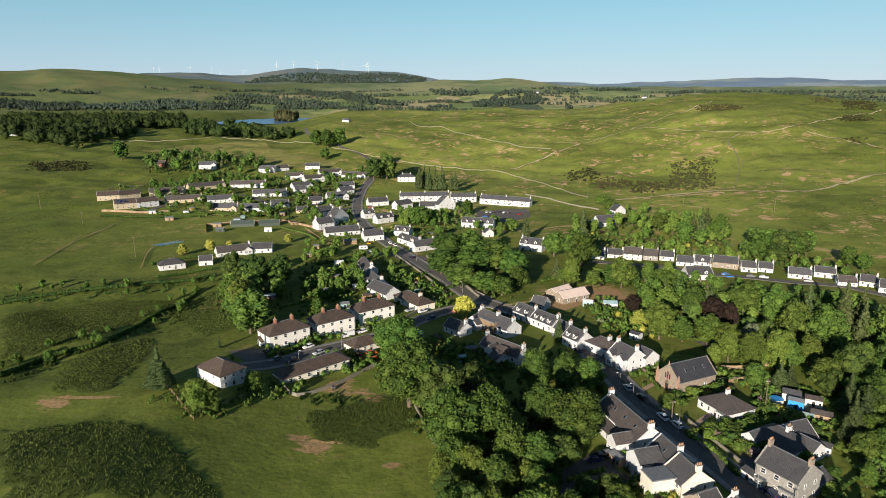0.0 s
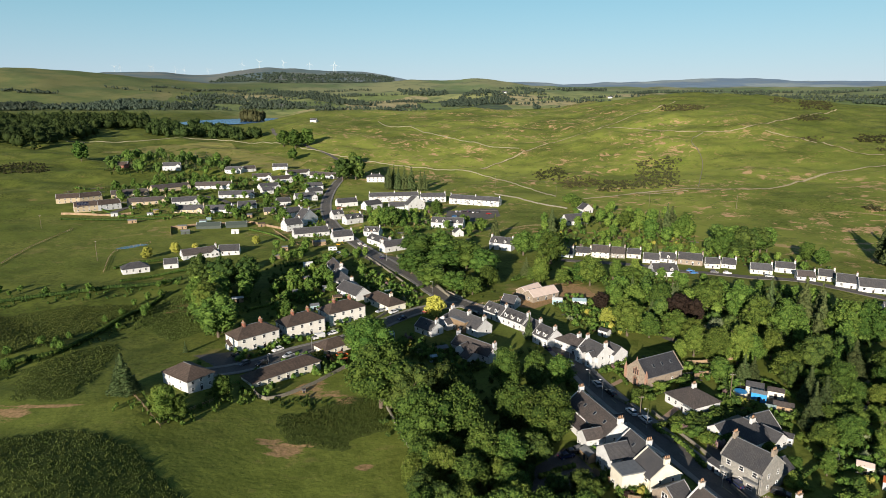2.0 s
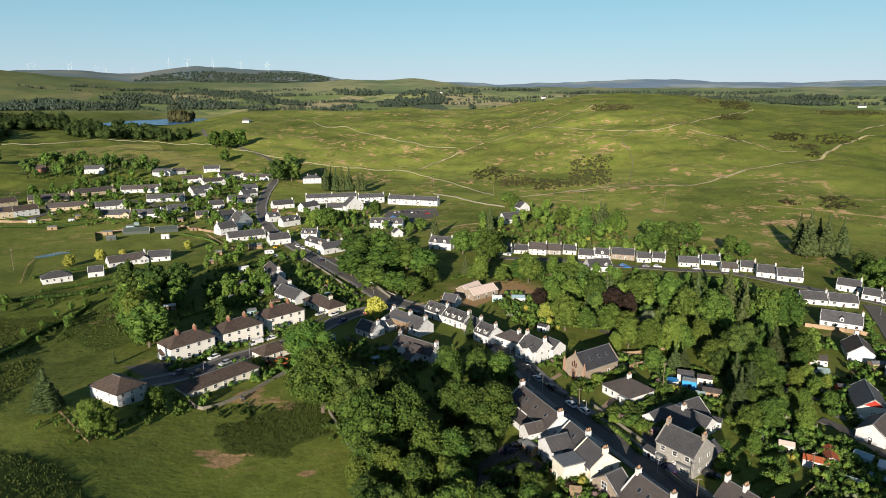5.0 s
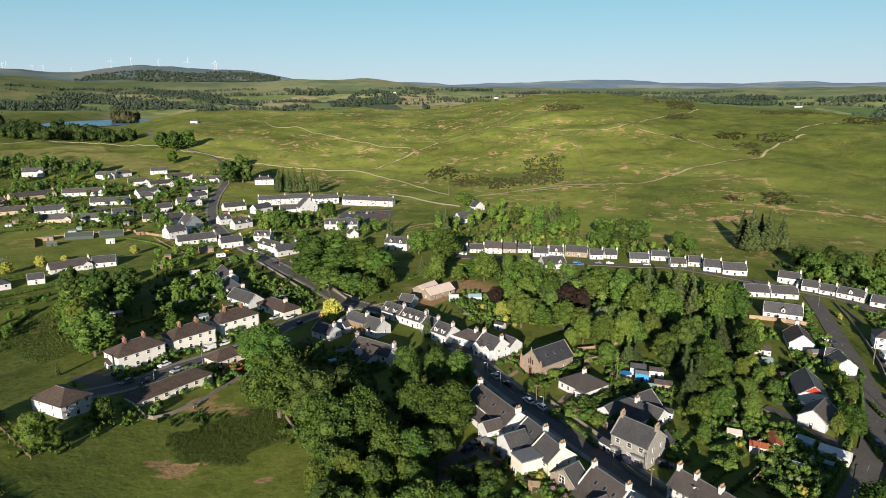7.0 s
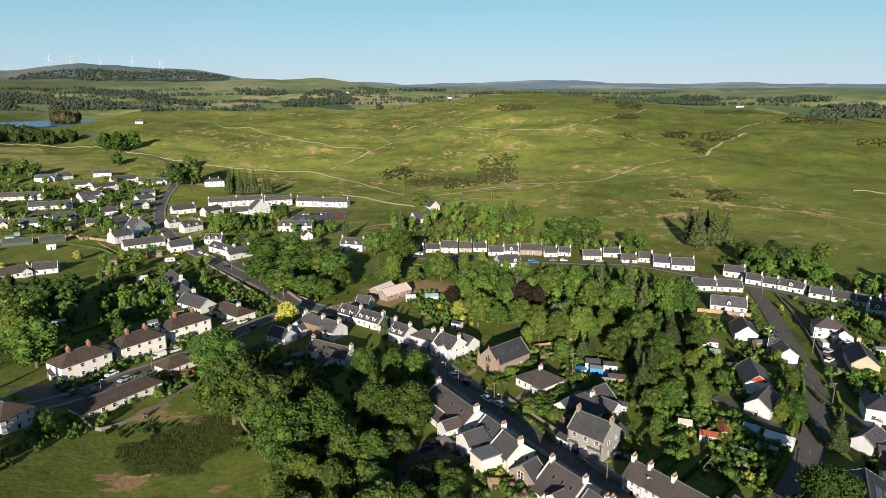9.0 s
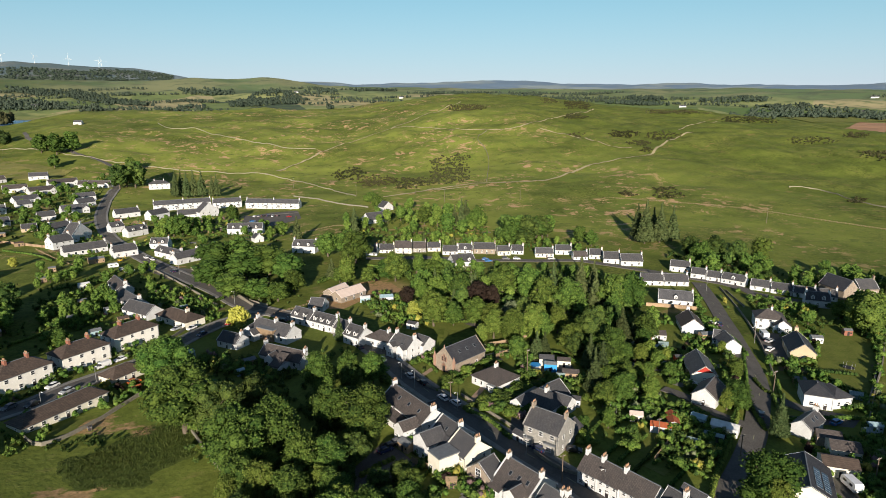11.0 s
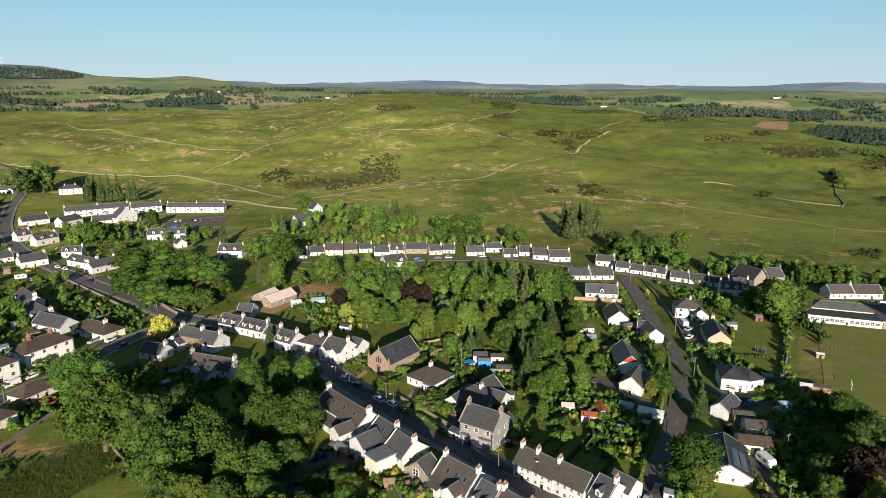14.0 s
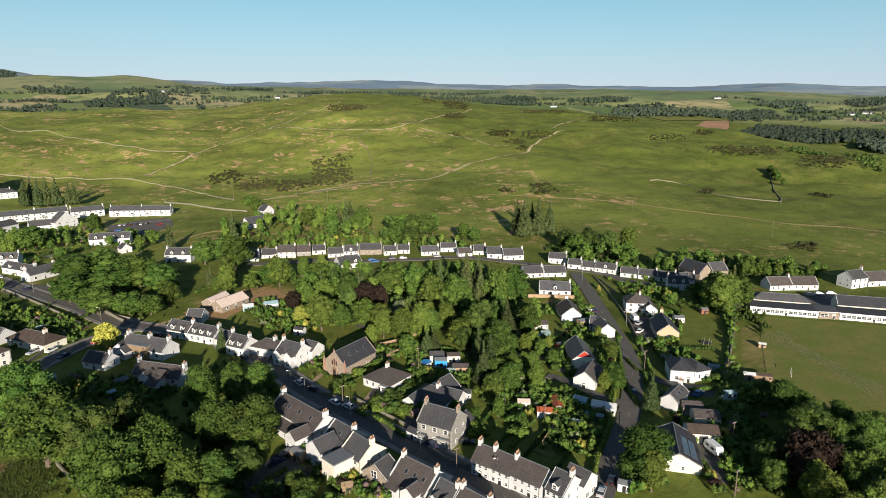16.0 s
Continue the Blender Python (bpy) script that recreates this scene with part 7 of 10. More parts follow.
church_details(house("church_hall", 78.4, 184.1, -65.0, 8.9, 16.0, 4.3, "brown stone church hall with a steep slate roof", "church hall", roof="front", tiles=SLATE3, wall=STONE, bays=0, rooflights=3, skews=True, pitch=43), 8.9, 16.0, 4.3, 43)
def beds(poly, count):
    """Flower beds, small lawns, gravel and slabs laid out square with the nearest house."""
    rnd = random.Random(int(poly[0][0] * 3 + count))
    xs, ys, made = [p[0] for p in poly], [p[1] for p in poly], 0
    kinds = ((SOIL, "flower_bed", "dug brown garden bed", "bed"), (GRAVEL, "yard", "pale gravel beside a house", "yard"), (PAVING, "patio", "grey slabbed garden patio", "patio"), (LAWN, "lawn", "short green garden lawn", "grass"), (MOWN, "dry_grass", "dry yellow mown grass", "grass"))
    for _ in range(count * 14):
        if made >= count:
            break
        x, y = rnd.uniform(min(xs), max(xs)), rnd.uniform(min(ys), max(ys))
        if not inside(x, y, poly) or not free(x, y, 2.2):
            continue
        turn = min(HOMES, key=lambda h: (h[0] - x) ** 2 + (h[1] - y) ** 2)[2]
        m, name, label, category = rnd.choices(kinds, (4, 3, 2, 3, 2))[0]
        big = 1.6 if m in (LAWN, MOWN) else 1.0
        u, v, c, d = rnd.uniform(1.2, 3.4) * big, rnd.uniform(0.7, 1.9) * big, math.cos(turn), math.sin(turn)
        if math.hypot(x, y) > 420:
            u, v = u * 1.5, v * 1.5
        was = len(PLOTS)
        patch(name, [(x + a * u * c - b * v * d, y + a * u * d + b * v * c) for a, b in ((-1, -1), (1, -1), (1, 1), (-1, 1))], m, label, 0.12, category, 2.0, 0.15)
        del PLOTS[was:]
        made += 1


# ---- things in the streets and gardens ----
patch("yard", [(98.0, 169.5), (101.0, 176.5), (109.5, 179.0), (115.0, 172.0), (111.0, 159.0), (104.0, 159.5)], GRAVEL, "grey gravel yard among garden stores", 0.14, "yard", 2.5, 0.3)
shed(106.6, 173.6, -30, 5.0, 4.2, 2.6, CREAM, SLATE2, "cream garden store with a pale slate roof")
shed(104.9, 168.0, -35, 4.2, 2.6, 2.9, POOLBLUE, LEAD, "bright blue container store")
shed(111.4, 170.2, -30, 4.6, 3.4, 2.4, CREAM, BROWNSLATE, "cream garden store with a brown roof")
shed(108.6, 161.6, -30, 5.4, 3.6, 2.0, TIMBER, BROWNSLATE, "low timber store with a brown roof")
greenhouse(104.4, 161.2, -30, 3.0, 2.2)
tank("paddling_pool", 101.2, 172.0, 2.1, 1.3, CREAM, "round garden pool with a bright blue cover", "pool", POOLBLUE)
trampoline(104.2, 177.6, 2.0)
patch("lawn", [(67.6, 164.0), (73.7, 160.7), (81.3, 170.9), (77.5, 176.5)], LAWN, "short green garden lawn", 0.05)
patch("lawn", [(61.4, 178.5), (65.7, 172.8), (73.0, 178.5), (66.9, 184.5)], LAWN, "short green garden lawn", 0.05)
patch("lawn", [(77.3, 180.4), (80.2, 176.5), (95.9, 187.9), (87.4, 189.6)], LAWN, "short green garden lawn", 0.05)
patch("lawn", [(-47.0, 175.8), (-39.9, 179.5), (-34.5, 189.4), (-41.4, 186.8)], LAWN, "short green garden lawn", 0.05)
patch("lawn", [(226.8, 214.2), (206.4, 183.9), (218.3, 186.3), (236.9, 210.2)], LAWN, "short green garden lawn", 0.05)
patch("lawn", [(49.6, 119.5), (51.3, 111.1), (54.2, 105.8), (44.5, 114.2)], LAWN, "short green garden lawn", 0.05)
patch("lawn", [(82.5, 210.2), (93.3, 213.9), (98.4, 224.1), (89.0, 225.3)], LAWN, "short green garden lawn", 0.05)
patch("lawn", [(-1.1, 282.7), (9.5, 273.9), (4.5, 297.0)], LAWN, "short green garden lawn", 0.05)
patch("lawn", [(219.4, 157.7), (223.3, 142.9), (199.9, 125.8), (199.0, 139.6)], LAWN, "short green garden lawn", 0.05)
patch("lawn", [(104.8, 123.9), (116.5, 128.7), (114.6, 121.6), (101.5, 115.0)], LAWN, "short green garden lawn", 0.05)
patch("lawn", [(169.3, 189.2), (170.5, 180.1), (156.5, 166.4), (149.1, 171.0)], LAWN, "short green garden lawn", 0.05)
patch("lawn", [(166.1, 134.8), (177.4, 136.7), (168.6, 124.8), (161.4, 122.5)], LAWN, "short green garden lawn", 0.05)
patch("lawn", [(226.1, 137.2), (231.5, 137.7), (192.3, 112.7), (187.6, 112.9)], LAWN, "short green garden lawn", 0.05)
patch("lawn", [(-54.1, 250.0), (-46.3, 261.6), (-55.4, 269.7)], LAWN, "short green garden lawn", 0.05)
patch("lawn", [(65.4, 165.8), (71.3, 169.4), (75.5, 169.0), (76.3, 164.1), (70.6, 158.7), (67.6, 159.6)], LAWN, "short green garden lawn", 0.05)
patch("lawn", [(71.0, 157.3), (77.1, 162.2), (79.5, 157.8), (70.4, 152.4)], LAWN, "short green garden lawn", 0.05)
patch("lawn", [(60.6, 187.4), (65.9, 190.5), (69.2, 187.4), (61.3, 180.8)], LAWN, "short green garden lawn", 0.05)
patch("lawn", [(64.0, 177.6), (70.4, 182.0), (71.4, 174.4), (65.9, 170.3)], LAWN, "short green garden lawn", 0.05)
patch("lawn", [(82.4, 227.2), (89.6, 227.8), (89.6, 220.2), (81.1, 218.0)], LAWN, "short green garden lawn", 0.05)
patch("lawn", [(95.7, 194.4), (102.3, 196.7), (101.0, 191.4), (94.8, 188.7)], LAWN, "short green garden lawn", 0.05)
patch("lawn", [(91.5, 180.0), (99.5, 182.7), (95.3, 172.2), (90.7, 171.0)], LAWN, "short green garden lawn", 0.05)
patch("lawn", [(227.7, 164.0), (234.7, 148.1), (212.4, 131.2), (187.1, 116.0), (187.5, 131.0), (182.2, 135.6), (197.1, 140.8)], LAWN, "short green garden lawn", 0.05)
patch("lawn", [(94.2, 113.9), (105.2, 119.5), (107.1, 116.1), (94.8, 109.1)], LAWN, "short green garden lawn", 0.05)
patch("lawn", [(176.1, 143.9), (181.4, 142.6), (172.9, 130.6), (165.6, 129.5)], LAWN, "short green garden lawn", 0.05)
patch("lawn", [(68.8, 145.6), (76.2, 147.8), (75.2, 140.7), (69.6, 138.5)], LAWN, "short green garden lawn", 0.05)
patch("lawn", [(3.1, 227.3), (11.1, 231.4), (12.9, 225.1), (4.0, 219.0)], LAWN, "short green garden lawn", 0.05)
patch("lawn", [(78.9, 121.0), (83.6, 121.3), (81.4, 114.8), (78.2, 115.9)], LAWN, "short green garden lawn", 0.05)
patch("lawn", [(38.3, 126.1), (44.5, 128.0), (46.4, 122.0), (40.6, 117.8)], LAWN, "short green garden lawn", 0.05)
PLOTS.extend([[(182, 210), (186, 207), (200.6, 203), (196, 196), (181, 193), (176, 198)], [(234.3, 140.0), (238.3, 137.5), (204.1, 111.0), (188.4, 104.5), (192.0, 112.9)], [(79.2, 295.9), (94.1, 296.5), (97.3, 279.3), (82.5, 267.3), (74.3, 276.9)]])  # open dry turf, with no shrubs
tussocks([(-115.2, 145.4), (-88.5, 150.8), (-76.6, 144.4), (-62.4, 134.9), (-53.8, 126.0), (-47.0, 117.2), (-88.8, 108.4)], "rough dark green pasture and bracken")
tussocks([(-129.9, 193.1), (-110.1, 227.0), (-100.2, 188.9), (-98.2, 166.0), (-115.3, 168.5)], "rough dark green pasture and bracken")
tussocks([(-36.4, 165.9), (-24.5, 170.6), (-20.4, 156.6), (-31.0, 154.1)], "rough dark green pasture and bracken")
tussocks([(-41.5, 164.8), (-35.0, 148.8), (-19.9, 145.6), (-7.0, 156.5), (-6.0, 177.1), (-21.6, 175.9)], "rough green bracken and nettles", 0.26)
tussocks([(-187.7, 248.1), (-156.9, 270.8), (-120.7, 277.1), (-128.6, 226.8), (-147.9, 191.6)], "rough dark green pasture and bracken")
tussocks([(-137.0, 264.3), (-104.0, 295.4), (-79.8, 235.9), (-91.7, 223.2)], "rough dark green pasture and bracken")
patch("yard", [(198.9, 170.6), (208.1, 164.8), (187.3, 143.5), (182.0, 148.9)], ASPHALT, "grey surfaced yard beside houses", 0.07, "yard")
patch("yard", [(153.2, 115.8), (169.8, 106.4), (164.1, 104.0), (151.5, 112.3)], ASPHALT, "grey surfaced yard beside houses", 0.07, "yard")
patch("yard", [(73.5, 129.8), (80.6, 140.5), (77.7, 144.4), (72.1, 135.5)], ASPHALT, "grey surfaced yard beside houses", 0.07, "yard")
patch("yard", [(-35.1, 397.6), (-15.6, 360.2), (-5.3, 353.2), (-19.7, 336.1), (-34.6, 367.4)], ASPHALT, "grey surfaced yard beside houses", 0.07, "yard")
patch("yard", [(25.1, 464.9), (29.1, 513.7), (72.3, 516.8), (70.9, 489.2), (50.5, 467.2)], ASPHALT, "grey surfaced yard beside houses", 0.07, "yard")
patch("yard", [(296.1, 147.7), (314.4, 136.2), (289.7, 126.8), (279.0, 133.5)], ASPHALT, "grey surfaced yard beside houses", 0.07, "yard")
patch("yard", [(-65.2, 193.8), (-76.9, 205.7), (-65.0, 210.3), (-58.8, 198.2)], ASPHALT, "grey surfaced yard beside houses", 0.07, "yard")
patch("yard", [(44.3, 261.6), (53.6, 257.7), (72.5, 273.9), (72.5, 297.0), (47.6, 282.7)], EARTH, "brown earth of a building plot", 0.07, "yard")
patch("yard", [(134.2, 89.5), (141.4, 88.3), (126.5, 73.7), (125.4, 77.1)], GRAVEL, "grey surfaced yard beside houses", 0.07, "yard")
patch("yard", [(27.8, 134.4), (39.1, 144.4), (41.8, 140.5), (44.4, 132.0), (34.9, 121.3), (26.2, 125.4)], ASPHALT, "grey surfaced yard beside houses", 0.07, "yard")
patch("garden_path", [(69.1, 157.4), (77.6, 165.4), (78.2, 163.5), (70.8, 156.6)], PATH, "pale brown paved garden path", 0.085, "path")
patch("garden_path", [(76.5, 170.0), (77.5, 171.1), (80.9, 159.4), (79.5, 157.8)], PATH, "pale brown paved garden path", 0.085, "path")
patch("garden_path", [(61.9, 180.3), (68.6, 185.7), (69.2, 183.9), (62.8, 178.9)], PATH, "pale brown paved garden path", 0.085, "path")
patch("yard", [(40.0, 275.7), (53.6, 283.5), (53.8, 270.0), (42.4, 265.2)], EARTH, "brown earth of a building plot", 0.07, "yard")
patch("yard", [(110.4, 115.8), (115.8, 117.0), (115.3, 113.5), (109.4, 111.8)], EARTH, "brown earth of a building plot", 0.07, "yard")
patch("yard", [(69.3, 284.9), (84.9, 290.2), (86.4, 275.8), (71.7, 266.6)], EARTH, "brown earth of a building plot", 0.07, "yard")
patch("pond", [(-186, 384), (-184, 391), (-177, 398), (-169, 396), (-174, 390), (-180, 384)], PONDW, "small pale pond in the pasture", 0.06, "water", step=2.5, ragged=0.5)
patch("hay_field", [(-406, 823), (-372, 906), (-285, 973), (-249, 905), (-237, 736), (-332, 806)], HAY, "yellowing hay field beyond the estate", 0.4, step=9)
patch("hay_field", [(-261, 789), (-254, 891), (-127, 757), (-140, 714), (-198, 712)], HAY, "yellowing hay field beyond the estate", 0.4, step=9)
patch("ploughed_field", [(1120, 860), (1567, 1103), (1608, 1061), (1392, 916), (1130, 800)], PLOUGHED, "bare red-brown ploughed field", 1.5, step=30)
patch("barley_field", [(1497, 1284), (1787, 1200), (1652, 1090), (1450, 1144)], MOWN, "pale green barley field", 1.5, step=30)
patch("hay_field", [(563, 2206), (666, 2294), (640, 2080), (590, 2040)], HAY, "cut yellow hay field in the distance", 2.0, step=30)
patch("playing_field", [(247, 140), (284, 101), (197, 60), (179, 81), (187, 100)], MOWN, "mown school playing field", 0.03, step=9)
car("car", "white", 53.9, 196.8, 98)
car("car", "silver", 58.6, 180.4, 98)
car("car", "black", 60.9, 173.9, 104)
car("car", "white", 63.2, 161.7, 104)
car("car", "white", 65.5, 157.2, 104)
car("car", "red", 52.1, 202.6, 102)
car("car", "navy", 49.1, 210.7, 102)
car("car", "grey", 43.9, 224.1, 114)
car("car", "navy", 75.6, 126.0, 108)
car("car", "black", 84.1, 97.8, 98)
car("car", "black", 103.6, 89.4, 33)
car("car", "silver", 98.3, 87.4, 33)
car("car", "grey", 145.0, 118.2, 38)
car("car", "navy", 192.1, 181.0, 55)
car("car", "white", -49.5, 212.8, -132)
car("van", "white", -36.9, 225.8, -141)
car("car", "white", -32.0, 230.2, -142)
car("car", "silver", -44.7, 207.5, -132)
car("car", "black", -52.1, 199.2, -130)
car("car", "grey", -57.7, 198.4, -130)
car("car", "white", -34.5, 390.9, 112)
car("car", "white", -30.7, 384.4, 112)
car("car", "navy", -18.6, 351.8, 114)
car("car", "silver", -14.6, 256.2, -135)
car("car", "white", -8.8, 254.7, -135)
car("car", "red", 5.9, 255.5, -135)
car("car", "navy", -5.0, 246.0, -135)
car("car", "grey", 30.8, 253.2, 133)
car("car", "black", 26.3, 250.3, 133)
car("car", "blue", 149.5, 314.7, -20)
car("car", "grey", 161.0, 311.3, -20)
car("car", "white", 167.0, 309.2, -28)
car("car", "black", 139.1, 321.5, -36)
car("car", "silver", 185.7, 301.8, -18)
car("car", "grey", 135.5, 96.1, 34)
car("car", "black", 84.2, 121.9, -35)
car("caravan", "white", 197.9, 164.5, 60)
car("car", "silver", 195.9, 160.1, 10)
car("car", "white", 188.9, 153.8, 20)
car("car", "white", 190.9, 183.5, -20)
car("caravan", "white", 253.6, 208.5, -50)
car("caravan", "white", -49.5, 373.4, 20)
car("digger", "yellow", -47.3, 387.6, 20)
car("caravan", "white", 136.1, 84.7, 70)
car("car", "white", 300.2, 142.0, -45)
car("car", "silver", 295.5, 143.9, -45)
car("car", "white", 305.7, 139.6, -45)
car("car", "white", 36.7, 506.9, 65)
car("car", "silver", 40.0, 506.8, 65)
car("car", "black", 43.2, 506.5, 65)
car("car", "navy", 47.0, 506.2, 65)
car("car", "white", 50.5, 503.6, 65)
car("car", "grey", 54.2, 503.7, 65)
car("car", "red", 62.2, 496.5, 20)
car("car", "blue", 33.5, 486.9, 20)
car("car", "black", -62.2, 204.8, -40)
car("car", "orange", -26.0, 208.6, 30)
car("car", "white", 141.2, 142.1, -20)
car("car", "blue", 161.1, 107.2, 10)
car("car", "grey", 142.5, 326.1, -20)
car("car", "black", 40.5, 141.4, 20)
car("car", "grey", 42.7, 142.5, 20)
car("car", "navy", 38.5, 139.7, 20)
car("car", "silver", 44.9, 145.6, 100)
car("car", "silver", -75.7, 358.6, 10)
car("car", "white", -44.5, 365.9, 40)
car("van", "white", -40.4, 360.2, 40)
car("car", "red", -48.9, 360.1, 20)
car("car", "blue", 149.3, 310.3, 0)
car("car", "white", -232.8, 519.6, 10)
car("car", "red", -177.8, 528.1, 10)
car("car", "silver", -154.7, 532.8, 0)
car("car", "navy", -117.1, 518.1, 20)
pole(-182.2, 355.1, 12.0)
pole(-327.2, 496.1, 11.5)
pole(-265.6, 447.3, 9.6)
pole(64.7, 159.1, 7.0)
pole(94.5, 165.7, 10.2)
pole(186.6, 549.4, 8.6)
pole(259.9, 478.2, 11.1)
pole(87.5, 647.5, 10.7)
pole(133.8, 566.4, 10.5)
pole(74.1, 111.6, 7.6)
pole(108.0, 118.1, 7.0)
pole(194.0, 165.3, 7.0)
pole(162.1, 128.9, 7.1)
pole(122.0, 103.9, 7.0)
pole(383.8, 328.9, 11.3)
pole(199.8, 507.4, 10.9)
pole(406.7, 227.7, 9.6)
pole(-290.6, 551.9, 11.7)
pole(143.1, 83.9, 7.2)
pole(123.6, 70.4, 7.0)
street_lamp(-48.9, 195.4, -40)
street_lamp(-37.2, 212.6, -51)
street_lamp(55.7, 179.7, 188)
street_lamp(-15.4, 346.4, 204)
street_lamp(9.2, 282.7, 201)
street_lamp(72.0, 125.3, 198)
street_lamp(57.7, 172.3, 194)
street_lamp(64.5, 153.2, 194)
street_lamp(223.0, 220.3, 150)
street_lamp(189.9, 161.6, 145)
street_lamp(-28.2, 355.9, 204)
street_lamp(53.2, 195.4, 188)
street_lamp(81.3, 104.8, 188)
hedge([(185.3, 192.5), (196.0, 185.8)], 1.5, 1.2, LIME)
hedge([(171.2, 175.7), (176.6, 169.9)], 1.6, 1.4, OAK)
hedge([(-54.3, 210.3), (-50.3, 215.6), (-57.1, 205.2)], 1.4, 1.2, OAK)
hedge([(-40.6, 226.8), (-32.6, 233.3)], 1.3, 1.4, LIME)
hedge([(81.9, 230.2), (90.8, 224.1), (98.3, 221.2)], 1.6, 1.4, OAK)
hedge([(98.4, 193.2), (114.3, 190.9)], 1.5, 1.4, OAK)
hedge([(63.4, 190.9), (73.2, 197.8)], 1.6, 1.3, LIME)
hedge([(97.9, 180.4), (114.0, 180.4), (116.8, 162.3)], 1.5, 1.3, OAK)
hedge([(141.8, 124.0), (120.9, 108.2), (102.6, 94.2)], 1.4, 1.2, OAK)
hedge([(75.6, 324.0), (50.6, 302.0), (75.1, 336.0)], 1.8, 1.6, OAK)
hedge([(82.1, 327.0), (92.9, 317.4)], 1.5, 1.5, LIME)
hedge([(-21.4, 265.6), (-6.5, 282.7), (4.5, 292.1)], 1.6, 1.4, OAK)
hedge([(66.7, 152.9), (74.9, 155.9), (83.0, 159.7)], 1.7, 1.5, DARKLEAF)
hedge([(168.7, 133.2), (152.8, 117.0)], 1.5, 1.2, LIME)
hedge([(151.4, 113.3), (168.3, 107.3), (178.9, 100.6)], 1.5, 1.5, OAK)
hedge([(240.2, 205.7), (234.3, 186.6)], 1.3, 1.2, OAK)
hedge([(-74.8, 411.5), (-54.4, 402.8)], 1.6, 1.4, OAK)
hedge([(-259.7, 583.4), (-222.4, 569.1), (-194.5, 597.3)], 1.6, 1.6, OAK)
hedge([(-152.9, 478.3), (-129.5, 490.9)], 1.6, 1.6, DARKLEAF)
hedge([(-118.9, 309.7), (-149.5, 293.6), (-178.1, 280.4), (-201.4, 267.3)], 2.2, 2.0, DARKLEAF)
hedge([(-139.6, 180.1), (-135.7, 199.2), (-123.6, 209.7), (-122.8, 242.3), (-118.5, 285.4)], 2.0, 2.0, OAK)
hedge([(67.2, 151.4), (70.6, 143.5), (71.7, 133.8)], 1.6, 1.6, OAK)
hedge([(145.5, 121.6), (139.6, 112.0)], 1.5, 1.4, LIME)
hedge([(47.1, 123.7), (51.6, 114.5), (55.1, 107.5)], 1.2, 1.2, OAK)
hedge([(90.5, 116.9), (104.2, 124.3), (119.4, 133.4)], 1.4, 1.0, OAK)
hedge([(92.0, 108.2), (104.5, 114.9), (122.2, 125.1)], 1.3, 1.0, DARKLEAF)
hedge([(93.1, 98.8), (105.1, 104.6), (121.3, 113.5)], 1.4, 1.0, OAK)
hedge([(88.8, 124.8), (100.3, 132.6), (113.7, 141.7)], 1.4, 1.2, OAK)
hedge([(100.9, 92.5), (111.5, 100.5), (124.6, 109.6), (139.2, 121.0)], 1.6, 1.2, LIME)
hedge([(66.0, 193.2), (68.0, 187.9), (68.3, 180.4)], 1.5, 1.2, OAK)
hedge([(73.3, 174.6), (81.8, 180.4), (91.6, 186.6)], 1.4, 1.2, OAK)
hedge([(77.6, 151.4), (88.3, 160.7), (98.2, 167.4)], 1.5, 1.2, OAK)
hedge([(185.0, 141.6), (189.3, 133.7), (197.2, 127.4)], 1.5, 1.2, DARKLEAF)
hedge([(227.5, 190.9), (223.7, 168.4), (220.4, 157.1)], 1.5, 1.3, OAK)
hedge([(-71.1, 335.5), (-53.6, 346.2), (-45.8, 336.1)], 1.5, 1.3, OAK)
hedge([(-71.5, 261.7), (-63.2, 269.8), (-49.8, 282.7)], 1.5, 1.3, LIME)
hedge([(-260.8, 518.1), (-223.8, 487.9), (-193.1, 490.6), (-156.0, 488.4)], 1.4, 1.4, OAK)
hedge([(-227.5, 568.8), (-198.8, 561.1), (-176.8, 556.9)], 1.4, 1.4, DARKLEAF)
hedge([(-172.7, 618.4), (-127.5, 618.8), (-97.7, 648.5)], 1.4, 1.4, OAK)
hedge([(63.8, 167.5), (69.7, 169.9), (77.1, 173.9)], 1.3, 1.0, OAK)
hedge([(75.4, 153.2), (81.8, 157.9), (90.2, 162.0)], 1.4, 1.1, DARKLEAF)
hedge([(91.4, 113.2), (101.5, 118.6), (106.9, 121.4)], 1.4, 1.1, OAK)
hedge([(185.3, 131.8), (185.5, 122.6), (186.2, 115.4)], 1.3, 1.0, OAK)
hedge([(52.2, 136.2), (51.0, 129.5), (46.2, 126.9), (43.3, 124.8)], 1.5, 1.0, LIME)
hedge([(48.9, 121.2), (53.2, 121.1), (52.4, 125.8)], 1.4, 1.1, OAK)
hedge([(30.2, 131.2), (35.3, 133.8), (39.3, 135.4)], 1.6, 1.3, LIME)
hedge([(31.0, 123.9), (38.4, 126.5), (42.8, 129.1)], 1.5, 1.2, OAK)
hedge([(176.2, 153.9), (160.8, 138.2), (144.3, 122.4)], 1.5, 1.2, OAK)
hedge([(162.8, 136.9), (159.7, 130.5), (159.3, 125.4)], 1.4, 1.2, DARKLEAF)
hedge([(158.5, 125.9), (151.6, 117.8), (143.9, 109.3)], 1.6, 1.3, DARKLEAF)
hedge([(-163.3, 335.6), (-157.8, 345.1), (-147.0, 350.7), (-133.7, 359.9)], 1.8, 1.6, OAK)
hedge([(-149.1, 311.1), (-138.3, 320.7), (-121.5, 334.1)], 1.6, 1.5, OAK)
